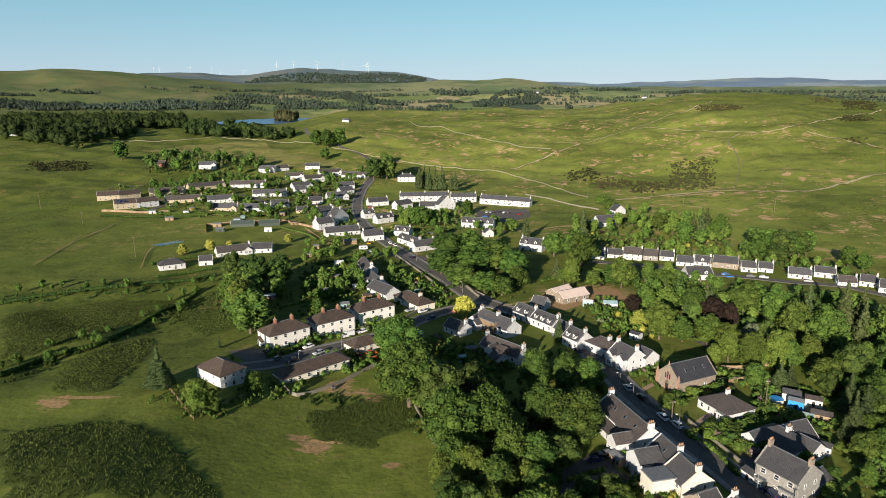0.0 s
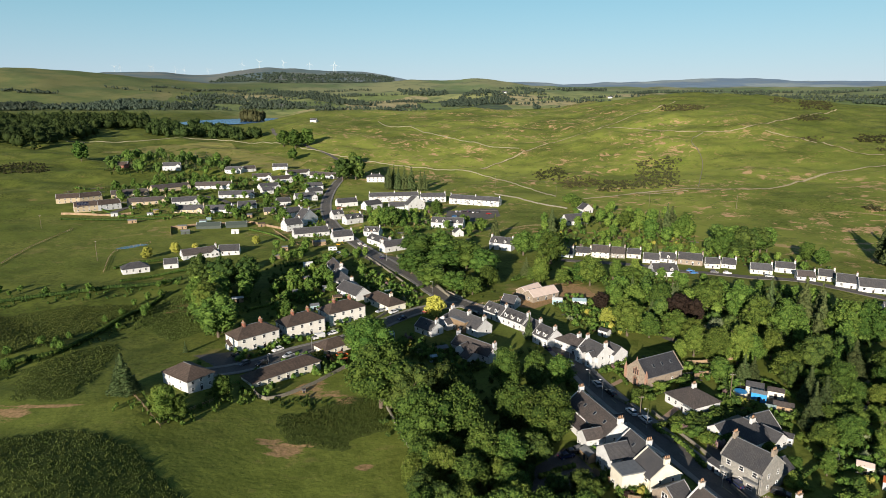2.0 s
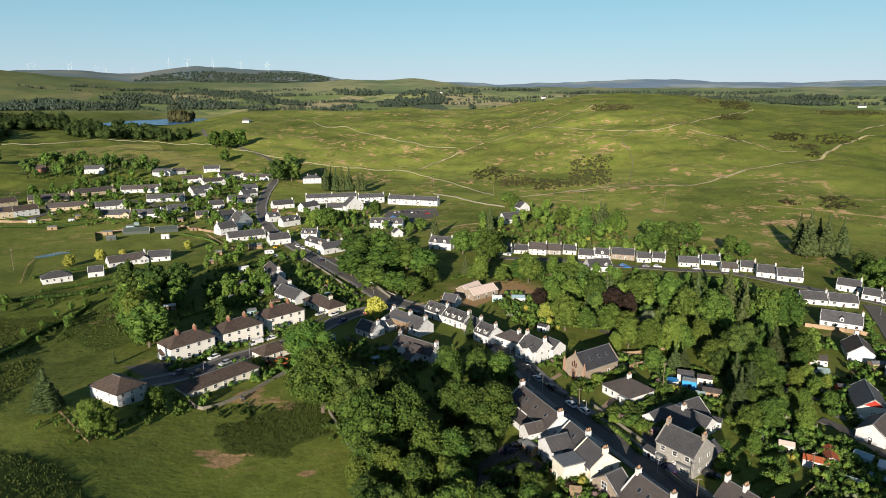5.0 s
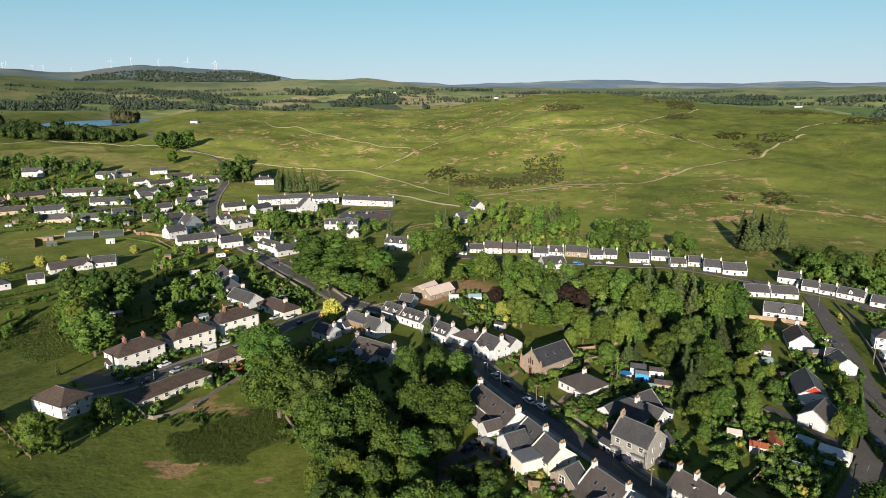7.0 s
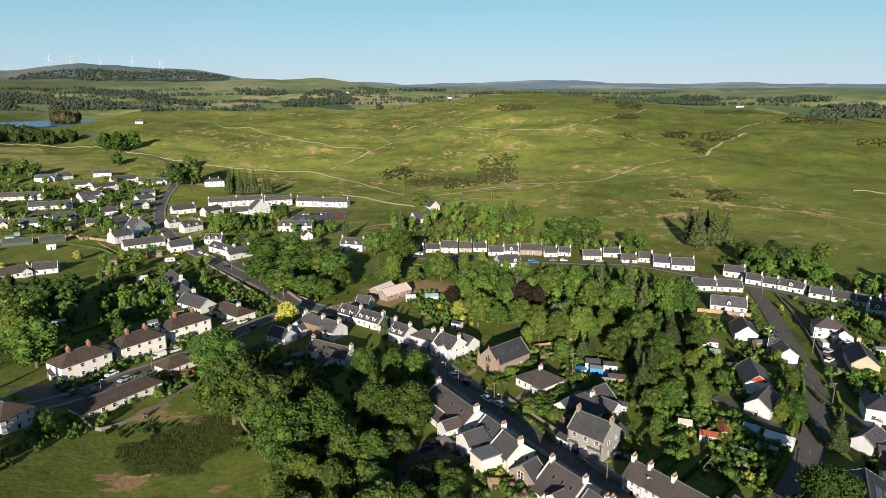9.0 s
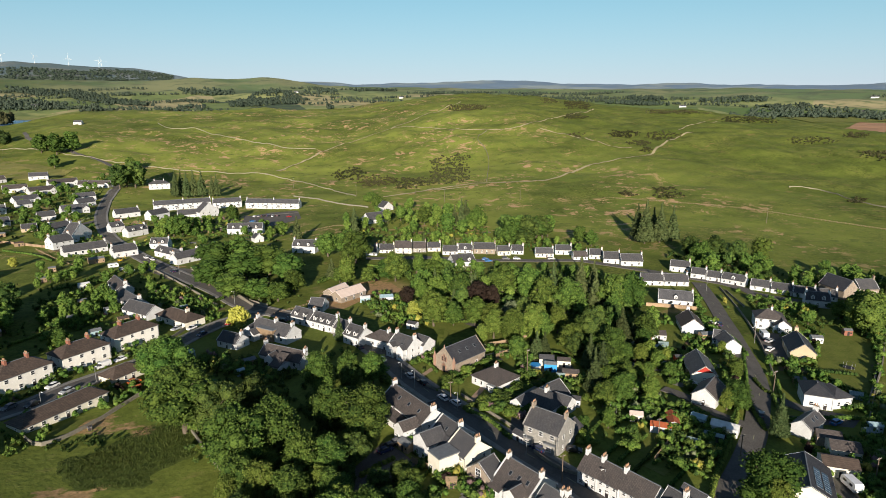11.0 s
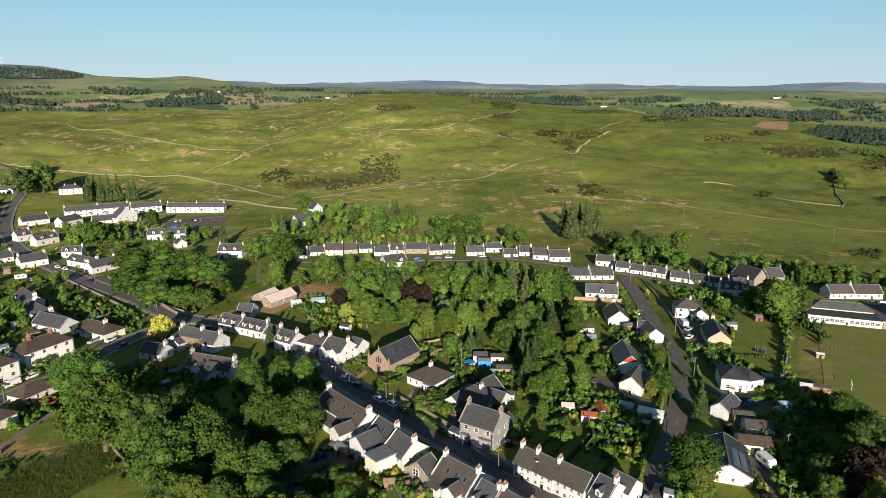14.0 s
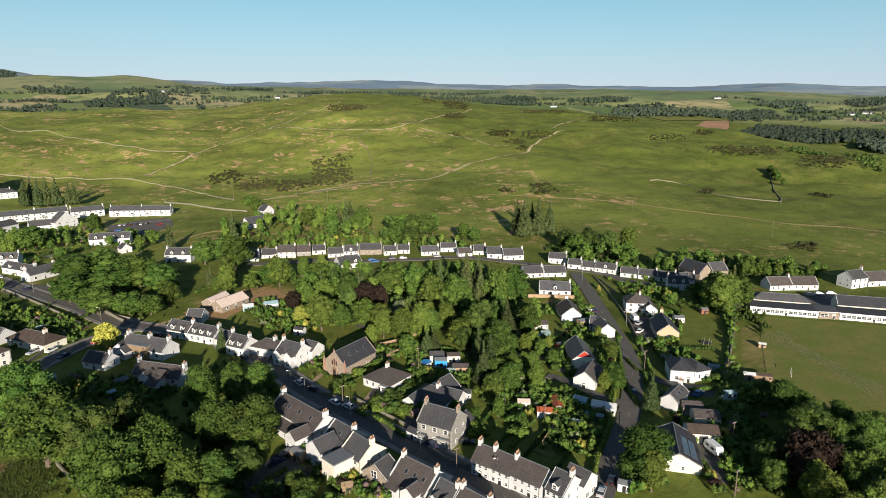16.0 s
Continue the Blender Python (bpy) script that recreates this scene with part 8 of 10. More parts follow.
hedge([(-267.9, 477.3), (-226.4, 473.8), (-188.7, 479.0)], 1.8, 1.6, DARKLEAF)
hedge([(-116.5, 439.3), (-96.0, 420.5), (-84.5, 402.6)], 1.6, 1.4, OAK)
hedge([(186.6, 178.3), (184.9, 167.0), (177.3, 153.2)], 1.5, 1.2, OAK)
hedge([(156.5, 166.4), (151.4, 156.2), (141.7, 144.5)], 1.4, 1.1, DARKLEAF)
hedge([(165.2, 191.8), (151.9, 169.3), (138.3, 158.3)], 1.4, 1.1, OAK)
hedge([(185.3, 131.8), (196.2, 141.4), (219.4, 157.7)], 1.5, 1.2, OAK)
hedge([(226.4, 197.0), (211.9, 175.8), (206.1, 166.1)], 1.5, 1.2, LIME)
stone_wall([(231.6, 142.3), (218, 133.6), (205.6, 126.2), (191, 117.5), (178.0, 110.1)], 1.2, 0.6, "pale stone wall beside the playing field")
stone_wall([(-52.2, 186.0), (-49.1, 177.3), (-44.8, 173.7), (-39.6, 177.6), (-32.1, 186.6), (-24.1, 197.8), (-18.7, 202.6)], 1.1, 0.5, "grey stone garden wall")
stone_wall([(-18.7, 202.6), (-15.1, 193.2), (-12.6, 184.5), (-4.6, 155.9), (0.9, 139.2)], 1.1, 0.5, "grey stone garden wall")
stone_wall([(-9.7, 355.9), (1.8, 324.0), (10.2, 297.0), (16.9, 275.6)], 1.6, 0.5, "grey stone garden wall")
stone_wall([(57.9, 189.1), (61.4, 172.2), (64.4, 165.8), (67.2, 151.4), (68.8, 145.4)], 1.1, 0.4, "grey stone garden wall")
stone_wall([(-32.8, 370.4), (-13.5, 324.0), (1.6, 282.7)], 1.1, 0.4, "grey stone garden wall")
stone_wall([(86.1, 185.1), (94.8, 186.8), (106.1, 186.0)], 1.4, 0.4, "grey stone garden wall")
stone_wall([(74.4, 125.5), (75.5, 118.5), (79.5, 111.6)], 1.2, 0.4, "grey stone garden wall")
stone_wall([(242.2, 147.7), (214.3, 130.0), (193.1, 117.9), (171.8, 105.1)], 1.5, 0.5, "grey stone garden wall")
stone_wall([(233.4, 222.5), (212.8, 189.8), (192.8, 162.1), (171.9, 137.2)], 1.0, 0.4, "grey stone garden wall")
stone_wall([(220.6, 195.3), (231.9, 217.1)], 1.0, 0.4, "grey stone garden wall")
stone_wall([(-6.1, 265.6), (-19.5, 239.9)], 1.2, 0.5, "grey stone garden wall")
stone_wall([(69.5, 162.3), (71.2, 154.4), (75.0, 139.2), (75.7, 132.0)], 1.0, 0.4, "grey stone garden wall")
stone_wall([(80.6, 599.1), (108.3, 542.2), (130.8, 511.1)], 1.1, 0.5, "grey stone garden wall")
stone_wall([(-4.7, 355.9), (12.8, 292.1), (22.6, 273.9)], 1.2, 0.5, "grey stone garden wall")
fence([(-67.0, 151.1), (-63.3, 160.5), (-58.2, 170.0)])
fence([(-81.0, 168.4), (-73.8, 159.2), (-67.0, 151.1)])
fence([(181.1, 77.8), (184.9, 73.5), (189.5, 66.9)])
fence([(-100.1, 439.7), (-80.8, 402.6), (-65.4, 377.9)])
fence([(-229.8, 335.4), (-240.4, 391.7), (-241.9, 444.2)])
fence([(329, 450), (379, 400), (411, 364), (429, 320), (449, 283), (458, 243), (484, 216), (490, 194)], 1.1, "long thin post and wire fence over the moor")
fence([(58.2, 426.7), (89.9, 446.1), (111.7, 433.2)])
fence([(36.9, 336.1), (23.0, 370.4)])
fence([(-167.1, 330.2), (-182.3, 377.2), (-170.9, 401.6)])
fence([(24.2, 261.6), (46.2, 273.9), (61.2, 297.0)])
board_fence([(94.6, 195.4), (101.3, 195.4), (112.7, 198.7)])
board_fence([(43.4, 132.8), (46.6, 128.0), (50.2, 124.4)])
board_fence([(181.1, 212.8), (190.6, 205.8), (200.5, 197.5)])
board_fence([(47.5, 144.0), (50.2, 139.0)])
board_fence([(90.4, 151.7), (90.9, 142.6), (97.6, 145.0)])
board_fence([(109.1, 115.6), (100.6, 110.6)])
board_fence([(44.5, 145.3), (48.2, 135.5)])
board_fence([(124.4, 92.4), (123.0, 88.6)])
board_fence([(48.7, 133.2), (50.9, 134.9), (54.0, 136.7)])
board_fence([(92.2, 184.3), (99.3, 186.8), (107.2, 188.4)])
board_fence([(-174.9, 447.6), (-154.6, 456.0), (-123.1, 465.7)])
board_fence([(-123.1, 465.7), (-92.0, 439.8)])
board_fence([(-166.4, 424.9), (-174.9, 447.6)])
board_fence([(-277.3, 495.0), (-239.4, 492.3), (-223.8, 498.6)])
shed(110.2, 130.0, -35, 3.6, 2.8, 2.2, CREAM, PALEROOF, "pale grey sheeted garden shed")
shed(112.4, 122.3, -40, 5.5, 3.2, 2.2, WHITE, REDTIN, "white shed with a rusty red roof")
shed(117.7, 123.8, 55, 7, 3, 2.4, WHITE, REDTIN, "white outbuilding with a rusty red tin roof")
shed(125.6, 122.0, -60, 4, 3, 2.3, PALEBLUE, PALEBLUE, "pale blue sheeted garden hut")
shed(128.7, 115.6, -55, 7, 4, 2.2, PLASTICW, PLASTICW, "long pale sheeted garage")
shed(122.7, 113.4, -55, 5, 2, 1.8, GREENTIN, GREENGLASS, "green framed lean-to beside garden shrubs")
shed(185.2, 105.5, -50, 3.5, 2.4, 2.1, TIMBER, PLASTICW, "timber hut on the school edge")
shed(188.7, 102.8, -50, 5, 2.4, 2.0, TIMBER, BROWN, "long timber hut on the school edge")
shed(215.3, 119.2, -50, 2.5, 1.5, 1.6, TIMBER, PLASTICW, "small timber hut in the grass")
shed(159.3, 179.2, -30, 5.5, 5, 2.2, WHITE, BROWNSLATE, "white summerhouse with a brown roof")
shed(155.4, 179.4, -30, 1.8, 1.8, 2.0, BRICK, BRICK, "small brick hut beside garden shrubs")
shed(150.8, 158.6, -20, 2.5, 2.2, 2.1, REDPAINT, SLATE2, "red painted garden hut")
shed(128.2, 158.7, -45, 9, 5, 2.4, WHITE, SLATE2, "low white outbuilding beside garden shrubs")
shed(149.9, 101.4, -40, 6, 5, 2.6, STONE, BROWNSLATE, "brown roofed garage beside garden shrubs")
shed(148.0, 95.6, -40, 7, 6, 2.8, CREAM, BROWNSLATE, "cream garage with a brown roof")
shed(139.8, 90.9, -40, 8, 6, 2.8, CREAM, BROWN, "long brown roofed garage")
shed(52.2, 142.3, -60, 4, 3, 2.2, TIMBER, PLASTICW, "lean-to store with pale roof")
shed(-79.5, 377.2, 15, 3.5, 2.6, 2.2, TIMBER, LEAD, "weathered timber shed in a garden")
shed(2.6, 458.1, 20, 4, 3, 2.3, TIMBER, TIMBER, "brown timber summerhouse beside garden shrubs")
shed(-81.3, 276.9, 20, 5, 2.5, 2.2, TIMBER, PLASTICW, "long low garden store")
shed(-42.7, 290.2, 20, 3, 2.4, 2.2, PLASTICW, LEAD, "pale garden shed beside garden shrubs")
shed(-55.0, 307.2, 25, 3.5, 2.5, 2.2, TIMBER, LEAD, "brown timber garden shed by a hedge")
shed(-61.5, 301.7, 25, 3, 2.5, 2.2, TIMBER, BLUEPAINT, "garden shed with blue cover")
shed(-9.6, 225.3, 30, 3.4, 2.8, 2.2, PALEBLUE, PALEBLUE, "pale blue summerhouse beside garden shrubs")
shed(-209.9, 466.0, 20, 6, 3, 2.2, TIMBER, LEAD, "low field shed beside garden shrubs")
shed(-207.6, 504.3, 20, 4, 3, 2.2, TIMBER, LEAD, "brown timber garden shed by a hedge")
shed(-234.9, 492.4, 20, 5, 3, 2.4, WHITE, LEAD, "white garden store beside garden shrubs")
shed(-124.0, 429.4, 10, 5, 3, 2.4, PLASTICW, PLASTICW, "white garden store beside garden shrubs")
shed(-157.8, 428.8, 10, 6, 3, 2.4, GREENTIN, LEAD, "dark field shed beside garden shrubs")
shed(-24.7, 202.6, 30, 2.6, 1.6, 1.6, TIMBER, REDTIN, "red covered store beside garden shrubs")
shed(54.4, 282.7, -20, 4, 2.2, 2.2, REDPAINT, REDPAINT, "pink site container beside garden shrubs")
shed(74.5, 262.2, -10, 6, 4, 2.4, PLASTICW, PALEBLUE, "garden store under pale sheets")
shed(79.6, 346.9, -20, 6, 3, 2.6, BRICK, BRICK, "red brick garden building")
shed(-34.7, 180.2, 10, 1, 1, 1, TIMBER, LEAD, "small timber hen coop on grass")
shed(104.3, 85.8, -55, 3, 2.4, 2.1, WHITE, LEAD, "small white garden hut")
shed(98.7, 144.4, -40, 4, 3, 2.4, WHITE, SLATE, "white outhouse beside garden shrubs")
shed(230.8, 154.9, -30, 3, 2.4, 2.2, BRICK, LEAD, "brick garden hut beside garden shrubs")
shed(-62.2, 520.5, 10, 4, 3, 2.3, BRICK, BROWN, "red roofed garage beside garden shrubs")
shed(-42.3, 484.6, 20, 5, 4, 2.4, TIMBER, LEAD, "flat garden garage beside garden shrubs")
shed(-60.2, 390.8, 20, 8, 4, 2.6, TIMBER, LEAD, "dark yard shed beside garden shrubs")
shed(74.4, 224.1, -50, 4, 3, 2.4, WHITE, SLATE, "white outhouse beside garden shrubs")
shed(47.9, 143.1, -70, 5, 2, 2.2, GREENTIN, PLASTICW, "lean-to with a pale green sheet roof")
shed(44.2, 139.1, -70, 4, 3, 2.2, TIMBER, LEAD, "grey roofed yard store")
shed(48.4, 126.9, -20, 3, 2.4, 2.1, TIMBER, LEAD, "dark timber garden shed beside a hedge")
shed(49.0, 119.9, -20, 2.6, 2.2, 2.1, TIMBER, TIMBER, "brown timber summerhouse beside a lawn")
shed(10.0, 210.2, 20, 4, 3, 2.3, TIMBER, LEAD, "dark timber garden cabin with a wide window")
shed(6.6, 202.9, 20, 2.5, 2, 2, PALEBLUE, PALEBLUE, "pale blue garden store")
shed(65.1, 264.7, -10, 4.5, 3, 2.2, PALEBLUE, PLASTICW, "pale tented garden shelter")
shed(74.3, 132.2, -70, 4, 3, 2.2, WHITE, SLATE, "small white outhouse with slate roof")
shed(-165.9, 445.8, 10, 6, 3, 2.3, TIMBER, LEAD, "low grey garden store near the field")
shed(-157.0, 463.4, 10, 5, 3, 2.3, PALEBLUE, LEAD, "pale garden hut near the field")
shed(-111.6, 453.7, 15, 5, 3, 2.3, TIMBER, BROWN, "brown garden hut beside a hedge")
shed(-207.0, 491.4, 10, 4, 3, 2.3, WHITE, LEAD, "small white garage among bungalows")
shed(-96.1, 460.6, 15, 5, 3, 2.3, WHITE, SLATE, "small white garage with slate roof")
shed(-128.4, 486.6, 10, 4, 3, 2.3, TIMBER, LEAD, "timber garden hut among bungalows")
shed(-79.8, 354.1, 20, 4, 3, 2.3, TIMBER, LEAD, "dark timber garden hut beside trees")
shed(-58.5, 336.0, 20, 5, 3, 2.3, PLASTICW, PLASTICW, "pale sheeted polytunnel store")
shed(-56.5, 282.5, 20, 4, 3, 2.3, TIMBER, LEAD, "timber hut behind the flats")
shed(-43.8, 261.6, 20, 4, 3, 2.3, PALEBLUE, LEAD, "pale blue hut behind the flats")
shed(-35.2, 273.9, 20, 4, 3, 2.3, TIMBER, BROWN, "brown hut behind the flats")
shed(146.8, 147.0, -20, 4, 3, 2.2, TIMBER, LEAD, "grey timber shed behind the bungalow")
shed(178.0, 171.4, -10, 9, 3, 2.4, TIMBER, LEAD, "long low dark garage row")
shed(212.4, 153.8, -30, 4, 3, 2.3, PLASTICW, LEAD, "grey sheeted garden store")
shed(167.6, 100.9, -30, 3.5, 2.4, 2.2, PALEBLUE, PALEBLUE, "pale blue polytunnel in a garden")
shed(174.2, 129.7, -30, 3.2, 2.6, 2.2, TIMBER, LEAD, "dark timber hut on a lawn")
greenhouse(182.0, 116.4, -50)
greenhouse(144.3, 89.9, -40)
greenhouse(115.6, 113.4, -50)
greenhouse(87.6, 152.9, 20)
greenhouse(-156.5, 475.7, 10)
greenhouse(-107.9, 519.7, 20)
greenhouse(151.9, 169.3, -20)
greenhouse(-11.9, 282.7, 10)
greenhouse(164.5, 99.8, -30)
greenhouse(154.8, 171.0, -30)
trampoline(105.6, 135.5)
boat(143.5, 158.5, -25)
trampoline(200.3, 132.0)
for lane in range(8):
    arc = [(232.1 + (2.2 + 1.25 * lane) * math.cos(a), 115.4 + (2.2 + 1.25 * lane) * math.sin(a)) for a in np.radians((50, 90, 130, 170, 210))]
    tagged(new("track_line", ribbon(arc + [(213.4 - 1.15 * lane, 72.4 + 0.55 * lane)], 0.07, 0.16, mats=(MARKING,)).mesh("track_line")), "faint white running lane line on grass", "marking", kind="structure")
goal(200.0, 99.8, 32)
for x, y, high, spin in ((-1850, 4102, 52, 67), (-1820, 4116, 52, 105), (-1662, 4182, 52, 72), (-1646, 4188, 52, 15), (-1525, 4234, 52, 112), (-1476, 4251, 52, 30), (-1336, 4297, 52, 90), (-1116, 4308, 72, 10), (-1008, 4334, 72, 71), (-854, 4367, 72, 87), (-686, 4397, 72, 5), (-529, 4418, 72, 33), (-514, 4420, 72, 100)):
    turbine(x, y, high, spin)

for poly, count in (
    ([(49, 180), (83, 203), (108, 177), (105, 144), (78, 150)], 16), ([(104, 143), (144, 149), (140, 121), (111, 101), (96, 110)], 22), ([(175, 204), (194, 187), (173, 143), (144, 149), (127, 159)], 14),
    ([(204, 167), (239, 146), (169, 102), (158, 119)], 10), ([(-30, 336), (4, 283), (1, 250), (-25, 283)], 14), ([(-75, 325), (-41, 324), (-24, 266), (-40, 250), (-59, 250)], 16),
    ([(-1, 224), (27, 203), (14, 193), (-9, 218)], 8), ([(63, 266), (100, 250), (99, 218), (66, 230)], 12), ([(-113, 547), (44, 499), (43, 394), (-30, 378), (-86, 411)], 34),
    ([(103, 430), (189, 391), (173, 355), (89, 370)], 14), ([(246, 257), (296, 183), (261, 160), (237, 185)], 14), ([(-327, 590), (-109, 726), (-70, 521), (-158, 467), (-250, 486)], 44),
    ([(45, 142), (55, 139), (58, 112), (49, 112)], 8), ([(100, 370), (215, 315), (200, 300), (95, 350)], 16), ([(144, 105), (168, 94), (129, 70), (119, 73)], 6),
):
    beds(poly, count)

# ---- trees ----
SINGLE, REST = [0], []


def stand(poly, count, kinds, heights, gap=4.0):
    """Trees strewn over a plot, clear of the houses."""
    rnd = random.Random(int(poly[0][0]) * 31 + count)
    xs, ys, done = [p[0] for p in poly], [p[1] for p in poly], []
    for _ in range(count * 30):
        if len(done) >= count:
            break
        x, y = rnd.uniform(min(xs), max(xs)), rnd.uniform(min(ys), max(ys))
        if inside(x, y, poly) and all((x - a) ** 2 + (y - b) ** 2 > gap * gap for a, b in done) and free(x, y, 2.0):
            done.append((x, y))
            if math.hypot(x, y) < 245 and SINGLE[0] < 190:
                SINGLE[0] += 1
                tree(rnd.choice(kinds), x, y, rnd.uniform(*heights))
            else:
                REST.append((rnd.choice(kinds), x, y, rnd.uniform(*heights), rnd.uniform(0, 6.28)))


def strewn(name, poly, count, label, height, leaves, clumps, size, clear=False, wide=0.42, rough=0):
    rnd = random.Random(int(poly[0][0]) * 5 + count)
    xs, ys, done = [p[0] for p in poly], [p[1] for p in poly], []
    for _ in range(count * 40):
        x, y = rnd.uniform(min(xs), max(xs)), rnd.uniform(min(ys), max(ys))
        if inside(x + rnd.gauss(0, 3), y + rnd.gauss(0, 3), poly) and (not clear or free(x, y, 1.0)):
            done.append((x, y, rnd.uniform(0.65, 1.2)))
        if len(done) >= count:
            break
    woodland(name, done, label, height, leaves, clumps, size, wide, rough)


GARDEN = [0]
TONES = [(OAK, 8), (LIME, 7), (DARKLEAF, 5), (YELLOW, 0.7), (BLOSSOM, 0.35), (COPPER, 0.3), (SILVER, 0.8)]
SHRUBS = collections.defaultdict(list)


def gardens(poly, count):
    """Shrubs and bushes strewn over the gardens."""
    rnd = random.Random(int(poly[0][0]) * 3 + count)
    xs, ys, made, rest = [p[0] for p in poly], [p[1] for p in poly], 0, []
    for _ in range(count * 12):
        x, y = rnd.uniform(min(xs), max(xs)), rnd.uniform(min(ys), max(ys))
        if made < count and inside(x, y, poly) and free(x, y, 0.6):
            made += 1
            if math.hypot(x, y) > 200 or GARDEN[0] >= 290:
                rest.append((x, y, rnd.uniform(0.5, 1.3)))
                continue
            GARDEN[0] += 1
            kind = rnd.choices(("shrub", "bush", "laurel", "blossom", "gold_bush"), (6, 5, 4, 0.6, 0.6))[0]
            tree(kind, x, y, rnd.uniform(1.2, 3.6))
    for spot in rest:
        SHRUBS[rnd.choices(range(len(TONES)), [w for _, w in TONES])[0]].append(spot)


def join_rest():
    """The further trees of the stands, too many to count, as one mesh."""
    protos, P, T, K, base = {}, [], [], [], 0
    slots = [OAK, LIME, DARKLEAF, COPPER, YELLOW, NEEDLE, BARK]
    for i, (kind, x, y, high, turn) in enumerate(REST):
        H0, R0, leaves, n = KINDS[kind]
        grade = 0 if math.hypot(x, y) < 300 else 1
        key = (kind, grade, i % 3)
        if key not in protos:
            rnd = np.random.default_rng(i + 3)
            lobes = conifer_lobes(H0, R0, rnd, n) if kind == "conifer" else broad_lobes(H0, R0, rnd, n)
            v, f = foliage(lobes if not grade else lobes[:1 + len(lobes) // 2], (560, 200)[grade], (0.42, 0.64)[grade], rnd, 0.4 if kind == "conifer" else 0.0, 1 if kind == "conifer" or grade else 2, 0 if kind == "conifer" else (110, 50)[grade])
            ring = np.array([(math.cos(a) * r, math.sin(a) * r, z) for z, r in ((-0.4, 0.45), (H0 * 0.75, 0.12)) for a in np.arange(6) * 1.0472])
            tri = [(j, (j + 1) % 6, 6 + j) for j in range(6)] + [((j + 1) % 6, 6 + (j + 1) % 6, 6 + j) for j in range(6)]
            k = np.r_[np.full(len(f), slots.index(leaves)), np.full(12, 6)]
            protos[key] = (np.r_[v, ring], np.r_[f, np.array(tri) + len(v)], k)
        v, f, k = protos[key]
        s, c, d = high / H0, math.cos(turn), math.sin(turn)
        w = s * (0.9 + 0.2 * ((i * 7) % 10) / 10)
        P.append(np.stack([x + w * (v[:, 0] * c - v[:, 1] * d), y + w * (v[:, 0] * d + v[:, 1] * c), ground_at(x, y) - 0.1 + s * v[:, 2]], -1))
        T.append(f + base)
        K.append(k)
        base += len(v)
    P, T, K = np.concatenate(P), np.concatenate(T), np.concatenate(K)
    me = bpy.data.meshes.new("village_trees")
    me.vertices.add(len(P))
    me.vertices.foreach_set("co", P.ravel())
    me.loops.add(len(T) * 3)
    me.loops.foreach_set("vertex_index", T.ravel().astype(np.int32))
    me.polygons.add(len(T))
    me.polygons.foreach_set("loop_start", np.arange(len(T), dtype=np.int32) * 3)
    for m in slots:
        me.materials.append(m)
    me.polygons.foreach_set("material_index", K.astype(np.int32))
    me.polygons.foreach_set("use_smooth", np.ones(len(T), bool))
    me.update(calc_edges=True)
    tagged(new("village_trees", me), "broad green trees among houses and gardens", "trees", kind="stuff")


for x, y, high in ((-2, 164, 16.8), (8, 164, 16.4), (-105, 299, 16.6), (-92, 291, 18.8), (-81, 296, 17.1), (-75, 671, 25.4), (-62, 680, 26.3), (196, 348, 18.2), (210, 354, 15.8), (266, 278, 13.7), (272, 265, 15.2), (279, 256, 14.0),):
    tree("beech", x, y, high)
for x, y, high in ((-15, 198, 18.1), (-20, 209, 13.4), (2, 142, 18.8), (-5, 169, 16.3), (29, 181, 13.4), (39, 184, 11.1), (35, 147, 16.1), (22, 132, 12.0), (2, 132, 12.0), (-75, 227, 18.3), (-57, 172, 7.7), (-53, 250, 8.8),  (20, 499, 13.1), (-15, 451, 16.2), (-21, 451, 13.6), (48, 427, 10.9), (138, 510, 11.4), (152, 427, 14.1), (157, 392, 14.9), (88, 292, 15.7), (-161, 872, 26.0), (-147, 882, 26.0), (-148, 781, 15.4), (-389, 752, 23.5), (261, 264, 13.2),):
    tree("oak", x, y, high)
for x, y, high in ((227, 322, 10.5),  (111, 86, 14.8), (142, 124, 9.5), (169, 86, 12.0), (171, 92, 8.9), (173, 72, 9.8), (133, 67, 8.5), (164, 68, 9.3), (174, 82, 8.6), (237, 151, 18.8), (251, 151, 14.2), (244, 160, 15.7), (315, 171, 7.6), (319, 166, 8.1), (329, 162, 6.0), (682, 393, 10.0), (665, 374, 11.0), (675, 384, 12.0), (645, 356, 8.0), (106, 140, 8.4), (114, 141, 9.6), (93, 131, 4.4), (245, 169, 8.1),):
    tree("oak", x, y, high)
for x, y, high in ((-10, 169, 21.6), (11, 147, 17.8), (27, 153, 15.0), (46, 180, 11.5), (78, 336, 19.4), (-61, 700, 22.8), (-70, 684, 21.0), (-73, 775, 14.0), (184, 399, 16.9), (183, 348, 16.6), (-178, 878, 23.4), (225, 332, 11.5), (301, 180, 12.1), (307, 176, 10.6),):
    tree("sycamore", x, y, high)
